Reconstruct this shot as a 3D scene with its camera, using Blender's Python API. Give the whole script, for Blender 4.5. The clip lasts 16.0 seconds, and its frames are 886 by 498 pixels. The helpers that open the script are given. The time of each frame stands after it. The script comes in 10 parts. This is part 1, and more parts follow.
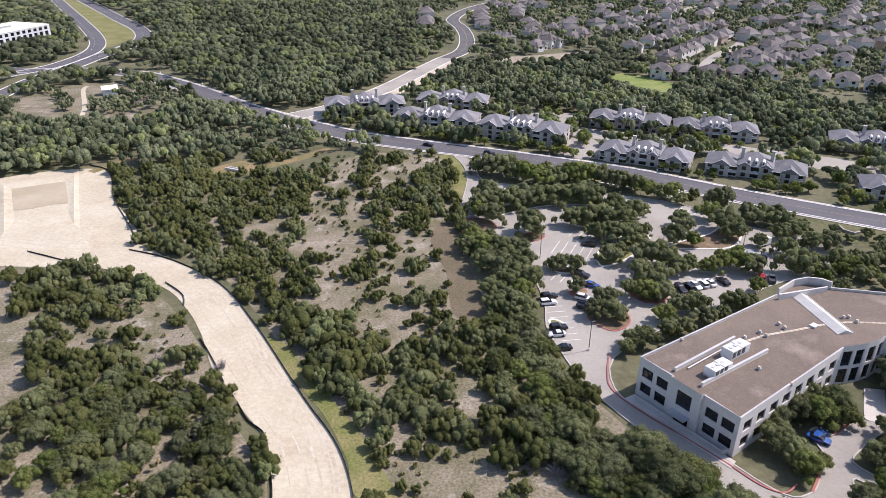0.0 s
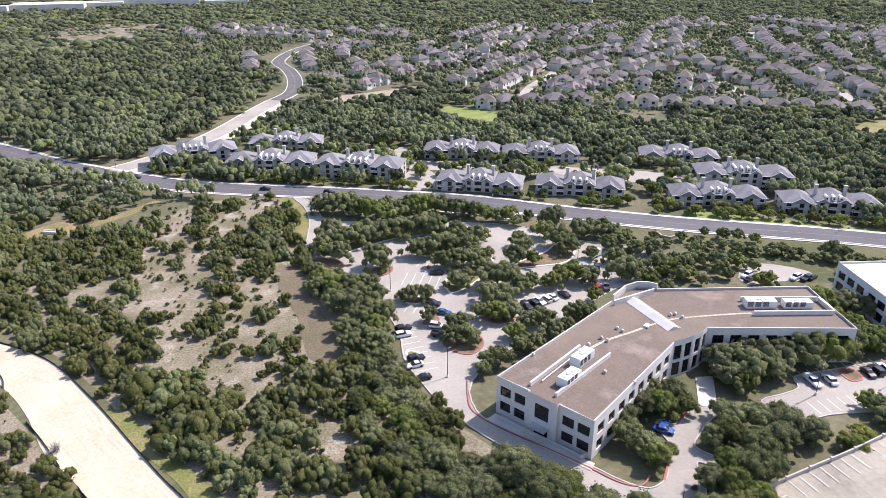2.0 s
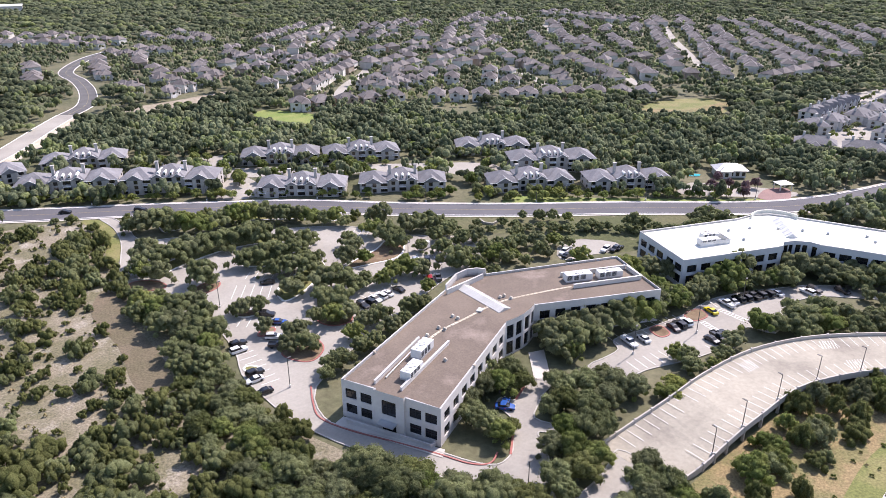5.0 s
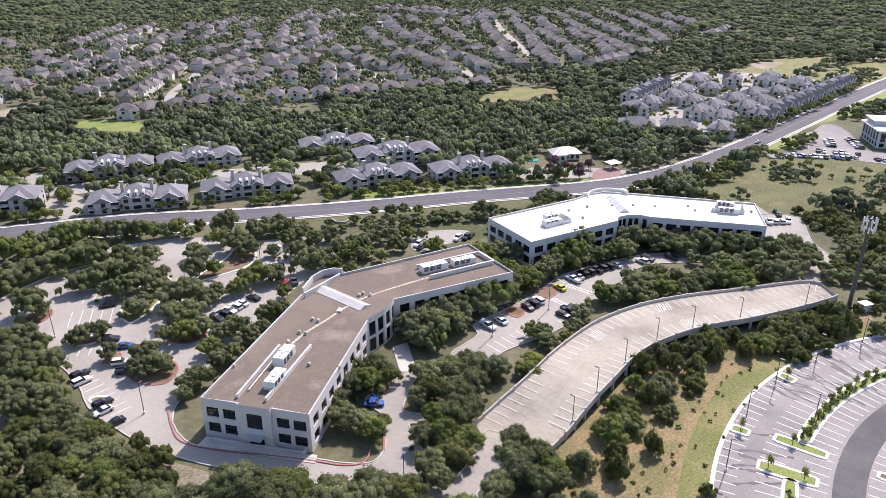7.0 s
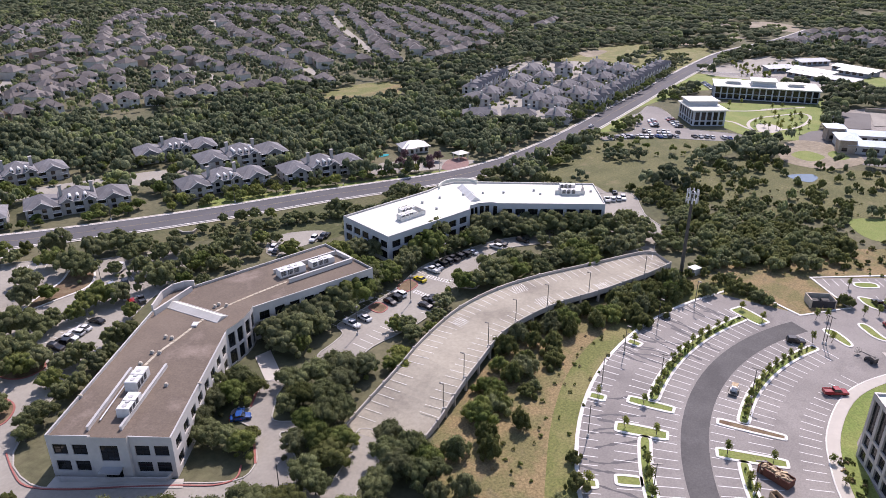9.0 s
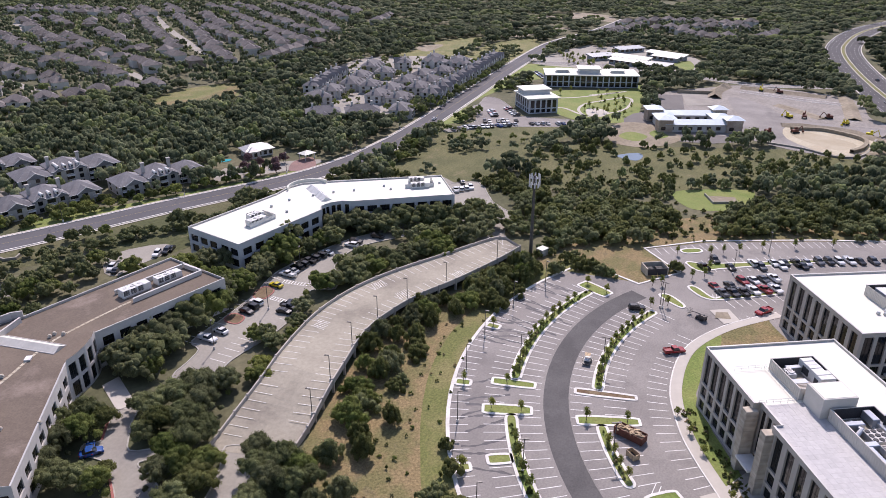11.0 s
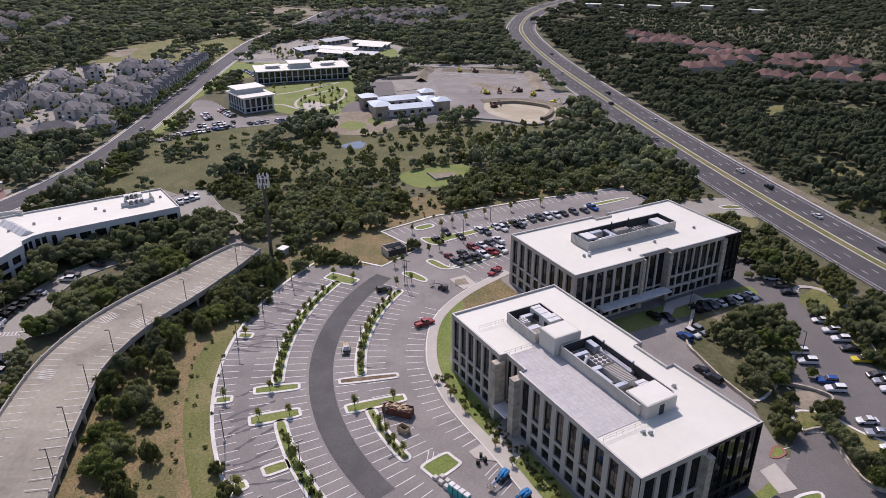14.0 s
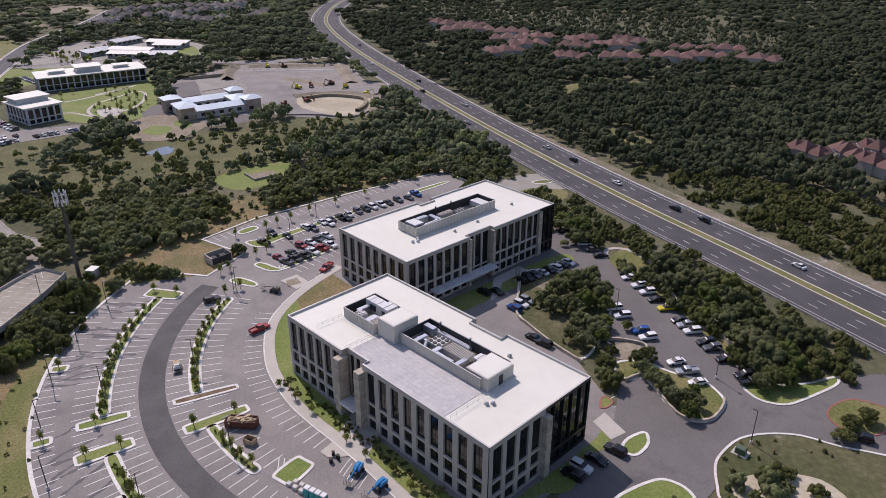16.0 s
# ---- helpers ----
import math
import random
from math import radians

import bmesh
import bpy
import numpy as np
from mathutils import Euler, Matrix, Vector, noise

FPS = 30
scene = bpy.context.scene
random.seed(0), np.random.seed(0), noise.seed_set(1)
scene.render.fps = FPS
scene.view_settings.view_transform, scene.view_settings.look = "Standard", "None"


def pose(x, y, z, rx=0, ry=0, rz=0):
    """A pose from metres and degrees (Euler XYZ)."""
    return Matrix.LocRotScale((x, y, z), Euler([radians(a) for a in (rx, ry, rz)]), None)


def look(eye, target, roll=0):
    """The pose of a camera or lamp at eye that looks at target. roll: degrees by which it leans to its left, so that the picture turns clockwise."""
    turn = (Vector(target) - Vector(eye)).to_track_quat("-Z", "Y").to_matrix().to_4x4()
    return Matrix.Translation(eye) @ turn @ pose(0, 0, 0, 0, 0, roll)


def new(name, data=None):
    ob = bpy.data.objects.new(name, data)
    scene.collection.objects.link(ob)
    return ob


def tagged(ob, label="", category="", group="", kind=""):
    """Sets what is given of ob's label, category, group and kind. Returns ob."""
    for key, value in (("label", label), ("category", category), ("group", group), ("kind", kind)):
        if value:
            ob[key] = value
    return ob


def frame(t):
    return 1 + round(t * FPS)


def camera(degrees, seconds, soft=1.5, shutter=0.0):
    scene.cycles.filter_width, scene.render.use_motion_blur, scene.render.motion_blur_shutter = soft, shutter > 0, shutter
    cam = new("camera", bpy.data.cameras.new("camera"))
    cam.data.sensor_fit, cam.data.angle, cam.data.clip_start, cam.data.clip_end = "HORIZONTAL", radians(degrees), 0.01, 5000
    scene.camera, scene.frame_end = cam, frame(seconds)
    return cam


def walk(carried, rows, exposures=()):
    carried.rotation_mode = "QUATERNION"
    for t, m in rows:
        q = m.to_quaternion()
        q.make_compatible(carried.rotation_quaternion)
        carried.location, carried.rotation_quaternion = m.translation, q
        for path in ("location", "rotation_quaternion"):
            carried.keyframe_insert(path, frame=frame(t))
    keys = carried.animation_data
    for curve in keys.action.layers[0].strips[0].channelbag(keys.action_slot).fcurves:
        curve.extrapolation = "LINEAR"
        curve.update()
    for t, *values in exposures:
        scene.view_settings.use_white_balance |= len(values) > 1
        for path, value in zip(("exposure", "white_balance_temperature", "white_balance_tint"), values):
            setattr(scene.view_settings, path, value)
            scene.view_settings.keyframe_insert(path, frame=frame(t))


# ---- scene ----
# A hovering camera, 100 m up, that turns on the spot.
cam = camera(63.83, 16.0, soft=0.4)
ROWS = [
    (0.0, 0.00, -26.34, 0.29), (0.5, -4.21, -23.45, 0.15), (1.0, -7.87, -23.39, 0.07), (1.5, -11.01, -23.41, 0.02),
    (2.0, -13.42, -23.42, -0.03), (2.5, -15.72, -23.45, -0.02), (3.0, -17.96, -23.45, -0.05), (5.5, -31.24, -23.53, -0.09),
    (6.0, -34.45, -23.61, -0.14), (6.5, -37.69, -23.68, -0.17), (7.0, -40.92, -23.77, -0.14), (7.5, -44.06, -23.85, -0.07),
    (8.0, -47.21, -23.93, -0.04), (8.5, -50.31, -24.01, 0.01), (9.0, -53.40, -24.09, 0.05), (11.5, -69.70, -24.37, 0.17),
    (12.0, -73.55, -24.41, 0.12), (12.5, -77.40, -24.47, 0.15), (13.0, -81.19, -24.52, 0.03), (13.5, -84.97, -24.60, -0.01),
    (14.0, -88.72, -24.74, -0.02), (14.5, -92.52, -24.89, -0.01), (15.0, -96.28, -25.04, -0.01), (15.5, -100.00, -25.21, 0.02),
    (16.0, -103.76, -25.36, 0.06),
]
walk(cam, [(t, pose(0, 0, 100, 90 + pitch, 0, yaw) @ pose(0, 0, 0, 0, 0, roll)) for t, yaw, pitch, roll in ROWS], [(0.0, 0.66, 6450, 22), (0.5, 0.92, 6450, 22), (3.0, 1.06, 6450, 22), (6.0, 0.95, 6500, 23), (7.0, 0.86, 6500, 23), (9.0, 0.48, 6550, 25), (11.5, 0.26, 6550, 25), (12.5, 0.1, 6550, 25), (15.0, -0.14, 6550, 25), (16.0, -0.15, 6550, 25)])

# ---- daylight ----
SUN_AZ, SUN_EL = radians(72.5), radians(48.0)
world = bpy.data.worlds.new("world")
scene.world = world
world.use_nodes = True
wn = world.node_tree.nodes
sky = wn.new("ShaderNodeTexSky")
sky.sky_type, sky.sun_disc = "NISHITA", False
sky.sun_elevation, sky.sun_rotation = SUN_EL, SUN_AZ
world.node_tree.links.new(sky.outputs[0], wn["Background"].inputs[0])
wn["Background"].inputs[1].default_value = 0.135
sun = new("sun", bpy.data.lights.new("sun", "SUN"))
sun.data.energy, sun.data.angle, sun.data.color = 3.8, radians(0.53), (1.0, 0.96, 0.91)
to_sun = Vector((math.sin(SUN_AZ) * math.cos(SUN_EL), math.cos(SUN_AZ) * math.cos(SUN_EL), math.sin(SUN_EL)))
sun.matrix_world = look((0, 0, 300), Vector((0, 0, 300)) - to_sun)

# ---- materials ----


def material(name, base, rough=0.85, second=None, fine=1.0, broad=0.06, amount=0.25, bump=0.0, metal=0.0, island=0.0, each=0.0, contrast=0.12, spec=0.3, stain=None, stain_size=0.02):
    """A base colour with grain (fine, per metre), broad blotches, an optional second colour in patches, stains, and relief."""
    m = bpy.data.materials.new(name)
    m.use_nodes = True
    nt = m.node_tree
    n, link = nt.nodes, nt.links.new
    b = n["Principled BSDF"]
    b.inputs["Roughness"].default_value, b.inputs["Metallic"].default_value = rough, metal
    b.inputs["Specular IOR Level"].default_value = spec
    where = n.new("ShaderNodeNewGeometry").outputs["Position"]

    def grain(scale, detail=4.0, rgh=0.6):
        t = n.new("ShaderNodeTexNoise")
        link(where, t.inputs["Vector"])
        t.inputs["Scale"].default_value, t.inputs["Detail"].default_value, t.inputs["Roughness"].default_value = scale, detail, rgh
        return t.outputs["Fac"]

    def spread(fac, lo, hi, a=0.0, z=1.0):
        r = n.new("ShaderNodeMapRange")
        link(fac, r.inputs[0])
        for k, v in zip(range(1, 5), (lo, hi, a, z)):
            r.inputs[k].default_value = v
        return r.outputs[0]

    def times(colour, fac):
        h = n.new("ShaderNodeVectorMath")
        h.operation = "SCALE"
        link(colour, h.inputs[0])
        link(fac, h.inputs["Scale"])
        return h.outputs[0]

    def mix(fac, a, z):
        x = n.new("ShaderNodeMix")
        x.data_type = "RGBA"
        link(fac, x.inputs["Factor"])
        for socket, v in ((x.inputs["A"], a), (x.inputs["B"], z)):
            if isinstance(v, tuple):
                socket.default_value = (*v, 1)
            else:
                link(v, socket)
        return x.outputs["Result"]

    small, large = grain(fine), grain(broad, 6.0)
    colour = mix(spread(large, 0.5 - contrast, 0.5 + contrast), base, second or tuple(v * 0.82 for v in base))
    if stain:
        colour = mix(spread(grain(stain_size, 8.0, 0.7), 0.55, 0.7), colour, stain)
    colour = times(colour, spread(small, 0.25, 0.75, 1 - amount, 1 + amount))
    if island:
        g = n.new("ShaderNodeNewGeometry")
        colour = times(colour, spread(g.outputs["Random Per Island"], 0, 1, 1 - island, 1 + island))
    if each:
        o = n.new("ShaderNodeObjectInfo")
        colour = times(colour, spread(o.outputs["Random"], 0, 1, 1 - each, 1 + each))
    link(colour, b.inputs["Base Color"])
    if bump:
        p = n.new("ShaderNodeBump")
        p.inputs["Strength"].default_value, p.inputs["Distance"].default_value = (1.0 if island else 0.6), bump
        link(small, p.inputs["Height"])
        link(p.outputs[0], b.inputs["Normal"])
    return m


def leafy(name, dark, light, each=0.2, fine=4.4, relief=0.8):
    """Leaves: colour from clump to clump and tree to tree, with the relief of leaf tufts."""
    m = material(name, dark, 0.92, light, fine=fine, broad=0.09, amount=0.6, island=0.22, each=each, contrast=0.08, spec=0.1, bump=relief)
    n, link = m.node_tree.nodes, m.node_tree.links.new
    b = n["Principled BSDF"]
    through_leaf, both = n.new("ShaderNodeBsdfTranslucent"), n.new("ShaderNodeMixShader")
    both.inputs[0].default_value = 0.45
    link(b.inputs["Base Color"].links[0].from_socket, through_leaf.inputs["Color"])
    link(b.outputs[0], both.inputs[1])
    link(through_leaf.outputs[0], both.inputs[2])
    link(both.outputs[0], n["Material Output"].inputs["Surface"])
    return m


ground_mat = material("dry_grass_and_soil", (0.11, 0.105, 0.05), 0.95, (0.072, 0.08, 0.031), fine=0.7, broad=0.03, amount=0.35, bump=0.3, contrast=0.08, stain=(0.30, 0.25, 0.18), stain_size=0.05)
meadow_mat = material("olive_meadow_grass", (0.132, 0.128, 0.055), 0.95, (0.10, 0.103, 0.042), fine=1.2, broad=0.06, amount=0.45, bump=0.25, contrast=0.09, stain=(0.19, 0.16, 0.085), stain_size=0.07)
scrub_mat = material("scrub_soil", (0.212, 0.182, 0.128), 0.95, (0.140, 0.127, 0.074), fine=1.7, broad=0.07, amount=0.55, bump=0.25, contrast=0.07, stain=(0.34, 0.305, 0.25), stain_size=0.11)
forest_mat = material("forest_floor", (0.085, 0.088, 0.044), 0.95, (0.135, 0.125, 0.072), fine=0.5, broad=0.03, amount=0.3, bump=0.2)
straw_mat = material("straw_grass", (0.232, 0.172, 0.086), 0.95, (0.160, 0.142, 0.060), fine=1.7, broad=0.11, amount=0.5, bump=0.25, contrast=0.06, stain=(0.15, 0.125, 0.07), stain_size=0.16)
lawn_mat = material("mown_lawn", (0.142, 0.194, 0.044), 0.9, (0.205, 0.224, 0.068), fine=2.0, broad=0.09, amount=0.32, bump=0.1)
verge_mat = material("verge_grass", (0.135, 0.145, 0.043), 0.9, (0.195, 0.175, 0.07), fine=1.7, broad=0.1, amount=0.45, bump=0.15, contrast=0.08)
caliche_mat = material("crushed_limestone", (0.485, 0.435, 0.325), 0.95, (0.425, 0.37, 0.265), fine=0.8, broad=0.08, amount=0.14, bump=0.2, stain=(0.40, 0.31, 0.215), stain_size=0.06)
track_mat = material("compacted_subsoil", (0.41, 0.345, 0.255), 0.95, (0.47, 0.42, 0.33), fine=0.9, broad=0.12, amount=0.2, bump=0.1)
spoil_mat = material("spoil_heap", (0.30, 0.255, 0.19), 0.95, (0.22, 0.185, 0.13), fine=0.6, broad=0.06, amount=0.25, bump=0.3)
site_mat = material("graded_grey_soil", (0.29, 0.265, 0.235), 0.95, (0.235, 0.212, 0.187), fine=0.6, broad=0.07, amount=0.25, bump=0.3, stain=(0.24, 0.22, 0.20), stain_size=0.05)
mud_mat = material("muddy_water", (0.34, 0.285, 0.19), 0.75, (0.40, 0.345, 0.245), fine=0.4, broad=0.06, amount=0.05)
asphalt_mat = material("worn_asphalt", (0.093, 0.09, 0.096), 0.9, (0.112, 0.108, 0.113), fine=2.5, broad=0.05, amount=0.12, bump=0.02)
newasphalt_mat = material("new_asphalt", (0.085, 0.081, 0.079), 0.9, (0.114, 0.109, 0.105), fine=2.4, broad=0.11, amount=0.18, bump=0.02, contrast=0.14, stain=(0.128, 0.122, 0.12), stain_size=0.12)
highway_mat = material("highway_asphalt", (0.066, 0.063, 0.066), 0.9, (0.085, 0.081, 0.083), fine=2.2, broad=0.08, amount=0.16, bump=0.02, contrast=0.14, stain=(0.095, 0.09, 0.09), stain_size=0.1)
southlot_mat = material("grey_asphalt", (0.140, 0.130, 0.122), 0.9, (0.172, 0.160, 0.149), fine=2.2, broad=0.06, amount=0.16, bump=0.02, stain=(0.115, 0.108, 0.105), stain_size=0.06)
lot_mat = material("pale_asphalt", (0.285, 0.263, 0.241), 0.9, (0.205, 0.188, 0.174), fine=2.4, broad=0.05, amount=0.18, bump=0.02, contrast=0.16, stain=(0.17, 0.156, 0.146), stain_size=0.045)
concrete_mat = material("concrete_paving", (0.325, 0.302, 0.26), 0.9, (0.27, 0.25, 0.215), fine=1.2, broad=0.05, amount=0.1, bump=0.02, stain=(0.25, 0.225, 0.20), stain_size=0.05)
deck_mat = material("deck_concrete", (0.352, 0.318, 0.252), 0.9, (0.28, 0.252, 0.20), fine=1.2, broad=0.07, amount=0.14, bump=0.02, stain=(0.215, 0.19, 0.155), stain_size=0.07)
oldkerb_mat = material("weathered_kerb", (0.44, 0.415, 0.37), 0.9, fine=1.5, broad=0.2, amount=0.15)
kerb_mat = material("kerb_concrete", (0.72, 0.69, 0.64), 0.85, fine=1.5, broad=0.2, amount=0.12)
redkerb_mat = material("red_kerb_paint", (0.36, 0.13, 0.11), 0.7, fine=1.5, amount=0.15)
walk_mat = material("footway_concrete", (0.48, 0.445, 0.39), 0.85, (0.43, 0.395, 0.345), fine=0.8, broad=0.1, amount=0.08)
line_mat = material("road_paint", (0.75, 0.74, 0.71), 0.7, (0.62, 0.61, 0.58), fine=1.5, broad=0.3, amount=0.1)
yellow_mat = material("yellow_road_paint", (0.36, 0.29, 0.13), 0.7, fine=1.5, amount=0.1)
tar_mat = material("tar_seal", (0.10, 0.095, 0.098), 0.7, fine=2, amount=0.2)
mulch_mat = material("bark_mulch", (0.14, 0.09, 0.055), 0.95, (0.2, 0.15, 0.09), fine=2.0, broad=0.3, amount=0.3, bump=0.1)
water_mat = material("pond_water", (0.10, 0.14, 0.18), 0.08, fine=0.5, amount=0.05, spec=0.5)
pool_mat = material("pool_water", (0.06, 0.42, 0.47), 0.08, fine=0.5, amount=0.05, spec=0.5)
oak_mat = leafy("live_oak_leaves", (0.170, 0.193, 0.087), (0.260, 0.284, 0.132))
juniper_mat = leafy("juniper_leaves", (0.132, 0.151, 0.053), (0.210, 0.222, 0.083))
greyoak_mat = leafy("grey_oak_leaves", (0.177, 0.194, 0.099), (0.269, 0.287, 0.146))
roadside_mat = leafy("garden_tree_leaves", (0.155, 0.200, 0.057), (0.256, 0.286, 0.094))
bright_mat = leafy("young_leaves", (0.207, 0.241, 0.073), (0.301, 0.318, 0.088))
# Blue is raised in these three leaf colours to stand in for distance haze.
wood_mat = leafy("hazed_wood_leaves", (0.064, 0.080, 0.045), (0.107, 0.122, 0.065), fine=1.3, relief=1.0)
woodmid_mat = leafy("hazed_oak_leaves", (0.126, 0.150, 0.084), (0.196, 0.217, 0.122), fine=1.3, relief=1.0)
woodlight_mat = leafy("hazed_elm_leaves", (0.180, 0.214, 0.088), (0.248, 0.274, 0.130), fine=1.3, relief=1.0)
myrtle_mat = leafy("crepe_myrtle_flowers", (0.20, 0.13, 0.13), (0.27, 0.18, 0.19))
browngrass_mat = material("brown_cut_grass", (0.15, 0.118, 0.078), 0.95, (0.115, 0.098, 0.058), fine=1.6, broad=0.09, amount=0.4, bump=0.1)
redpaver_mat = material("red_brick_paving", (0.26, 0.16, 0.14), 0.9, (0.22, 0.14, 0.125), fine=2.0, broad=0.2, amount=0.15)
dead_mat = material("bare_twigs", (0.26, 0.23, 0.21), 0.9, fine=1.0, amount=0.2, island=0.2)
bark_mat = material("bark", (0.12, 0.095, 0.075), 0.95, fine=4, amount=0.3, bump=0.05)
stucco_mat = material("grey_stucco", (0.56, 0.53, 0.49), 0.9, (0.5, 0.47, 0.44), fine=1.0, broad=0.1, amount=0.06, bump=0.02)
whitewall_mat = material("pale_grey_stucco", (0.50, 0.51, 0.52), 0.9, (0.44, 0.45, 0.46), fine=0.8, broad=0.1, amount=0.05)
beige_mat = material("beige_precast", (0.47, 0.43, 0.38), 0.9, (0.42, 0.38, 0.33), fine=0.8, broad=0.1, amount=0.06, bump=0.01)
stone_mat = material("limestone_block", (0.52, 0.46, 0.37), 0.9, (0.36, 0.31, 0.25), fine=1.6, broad=0.8, amount=0.22, bump=0.08, each=0.12)
glass_mat = material("dark_glazing", (0.012, 0.014, 0.017), 0.06, fine=0.3, amount=0.2, spec=0.6, each=0.3)
glassframe_mat = material("bronze_frame", (0.05, 0.048, 0.045), 0.4, fine=3, amount=0.1, metal=0.5)
gravelroof_mat = material("brown_gravel_roof", (0.174, 0.138, 0.107), 0.95, (0.132, 0.104, 0.082), fine=2.2, broad=0.06, amount=0.16, bump=0.04, stain=(0.245, 0.195, 0.16), stain_size=0.06)
whiteroof_mat = material("white_membrane", (0.70, 0.685, 0.605), 0.6, (0.655, 0.64, 0.555), fine=0.5, broad=0.05, amount=0.03)
coping_mat = material("metal_coping", (0.50, 0.49, 0.47), 0.5, fine=0.6, amount=0.06, metal=0.2)
metal_mat = material("galvanised_metal", (0.55, 0.57, 0.60), 0.35, (0.45, 0.47, 0.5), fine=0.8, broad=0.4, amount=0.1, metal=0.7)
unit_mat = material("white_sheet_metal", (0.66, 0.66, 0.64), 0.5, (0.58, 0.57, 0.55), fine=1.0, broad=0.4, amount=0.06)
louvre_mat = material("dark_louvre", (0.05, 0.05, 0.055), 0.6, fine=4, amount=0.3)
screen_mat = material("beige_metal_screen", (0.58, 0.55, 0.50), 0.6, fine=0.8, amount=0.05)
paver_mat = material("terrace_paver", (0.50, 0.485, 0.47), 0.9, (0.465, 0.45, 0.44), fine=1.5, broad=0.3, amount=0.08, each=0.05)
shingle_mat = material("grey_shingles", (0.20, 0.195, 0.20), 0.9, (0.155, 0.15, 0.155), fine=1.2, broad=0.2, amount=0.16, bump=0.05, each=0.12)
townroof_mat = material("lavender_grey_shingles", (0.165, 0.158, 0.16), 0.9, (0.128, 0.124, 0.127), fine=1.2, broad=0.2, amount=0.16, bump=0.05, each=0.1)
houseroof_mat = material("brown_grey_shingles", (0.165, 0.146, 0.136), 0.9, (0.122, 0.108, 0.102), fine=1.0, broad=0.2, amount=0.16, bump=0.05, each=0.22)
redroof_mat = material("red_tile_roof", (0.175, 0.095, 0.08), 0.9, (0.135, 0.078, 0.067), fine=1.0, broad=0.2, amount=0.15, bump=0.05, each=0.15)
greymetal_mat = material("grey_metal_roof", (0.30, 0.32, 0.34), 0.5, (0.25, 0.27, 0.29), fine=0.6, broad=0.1, amount=0.05, metal=0.1)
bluemetal_mat = material("pale_metal_roof", (0.46, 0.54, 0.60), 0.5, (0.40, 0.47, 0.53), fine=0.6, broad=0.1, amount=0.05, metal=0.1)
siding_mat = material("pale_siding", (0.58, 0.555, 0.50), 0.9, (0.50, 0.48, 0.435), fine=1.0, broad=0.2, amount=0.06, each=0.12)
aptwall_mat = material("grey_lap_siding", (0.43, 0.405, 0.375), 0.9, (0.37, 0.35, 0.325), fine=1.0, broad=0.2, amount=0.08, each=0.08)
townwall_mat = material("white_painted_render", (0.50, 0.48, 0.45), 0.9, (0.44, 0.425, 0.40), fine=1.0, broad=0.2, amount=0.06, each=0.08)
brick_mat = material("tan_masonry", (0.33, 0.25, 0.19), 0.9, (0.42, 0.35, 0.28), fine=1.6, broad=0.25, amount=0.15, each=0.25)
trim_mat = material("white_trim", (0.68, 0.67, 0.64), 0.7, fine=1.0, amount=0.05)
black_mat = material("black_plastic", (0.02, 0.02, 0.02), 0.6, fine=4, amount=0.2)
steel_mat = material("dark_steel_pole", (0.11, 0.105, 0.10), 0.5, fine=2, amount=0.15, metal=0.4)
rust_mat = material("rusty_red_steel", (0.17, 0.06, 0.04), 0.7, (0.11, 0.045, 0.03), fine=2, broad=0.6, amount=0.25)
debris_mat = material("timber_scrap", (0.5, 0.38, 0.24), 0.9, (0.3, 0.22, 0.15), fine=2, broad=0.9, amount=0.3, island=0.3)
lightred_mat = material("red_lens", (0.35, 0.02, 0.02), 0.2, fine=4, amount=0.1)
lightclear_mat = material("clear_lens", (0.7, 0.7, 0.68), 0.15, fine=4, amount=0.05)
PAINTS = {name: material(name + "_car_paint", c, 0.25, fine=0.3, amount=0.04, metal=mt, spec=0.6) for name, c, mt in (
    ("white", (0.72, 0.72, 0.71), 0.0), ("black", (0.012, 0.012, 0.014), 0.0), ("silver", (0.45, 0.46, 0.47), 0.5),
    ("grey", (0.10, 0.105, 0.115), 0.3), ("red", (0.28, 0.018, 0.02), 0.0), ("blue", (0.02, 0.08, 0.28), 0.1), ("yellow", (0.62, 0.5, 0.02), 0.0))}

# ---- mesh helpers ----


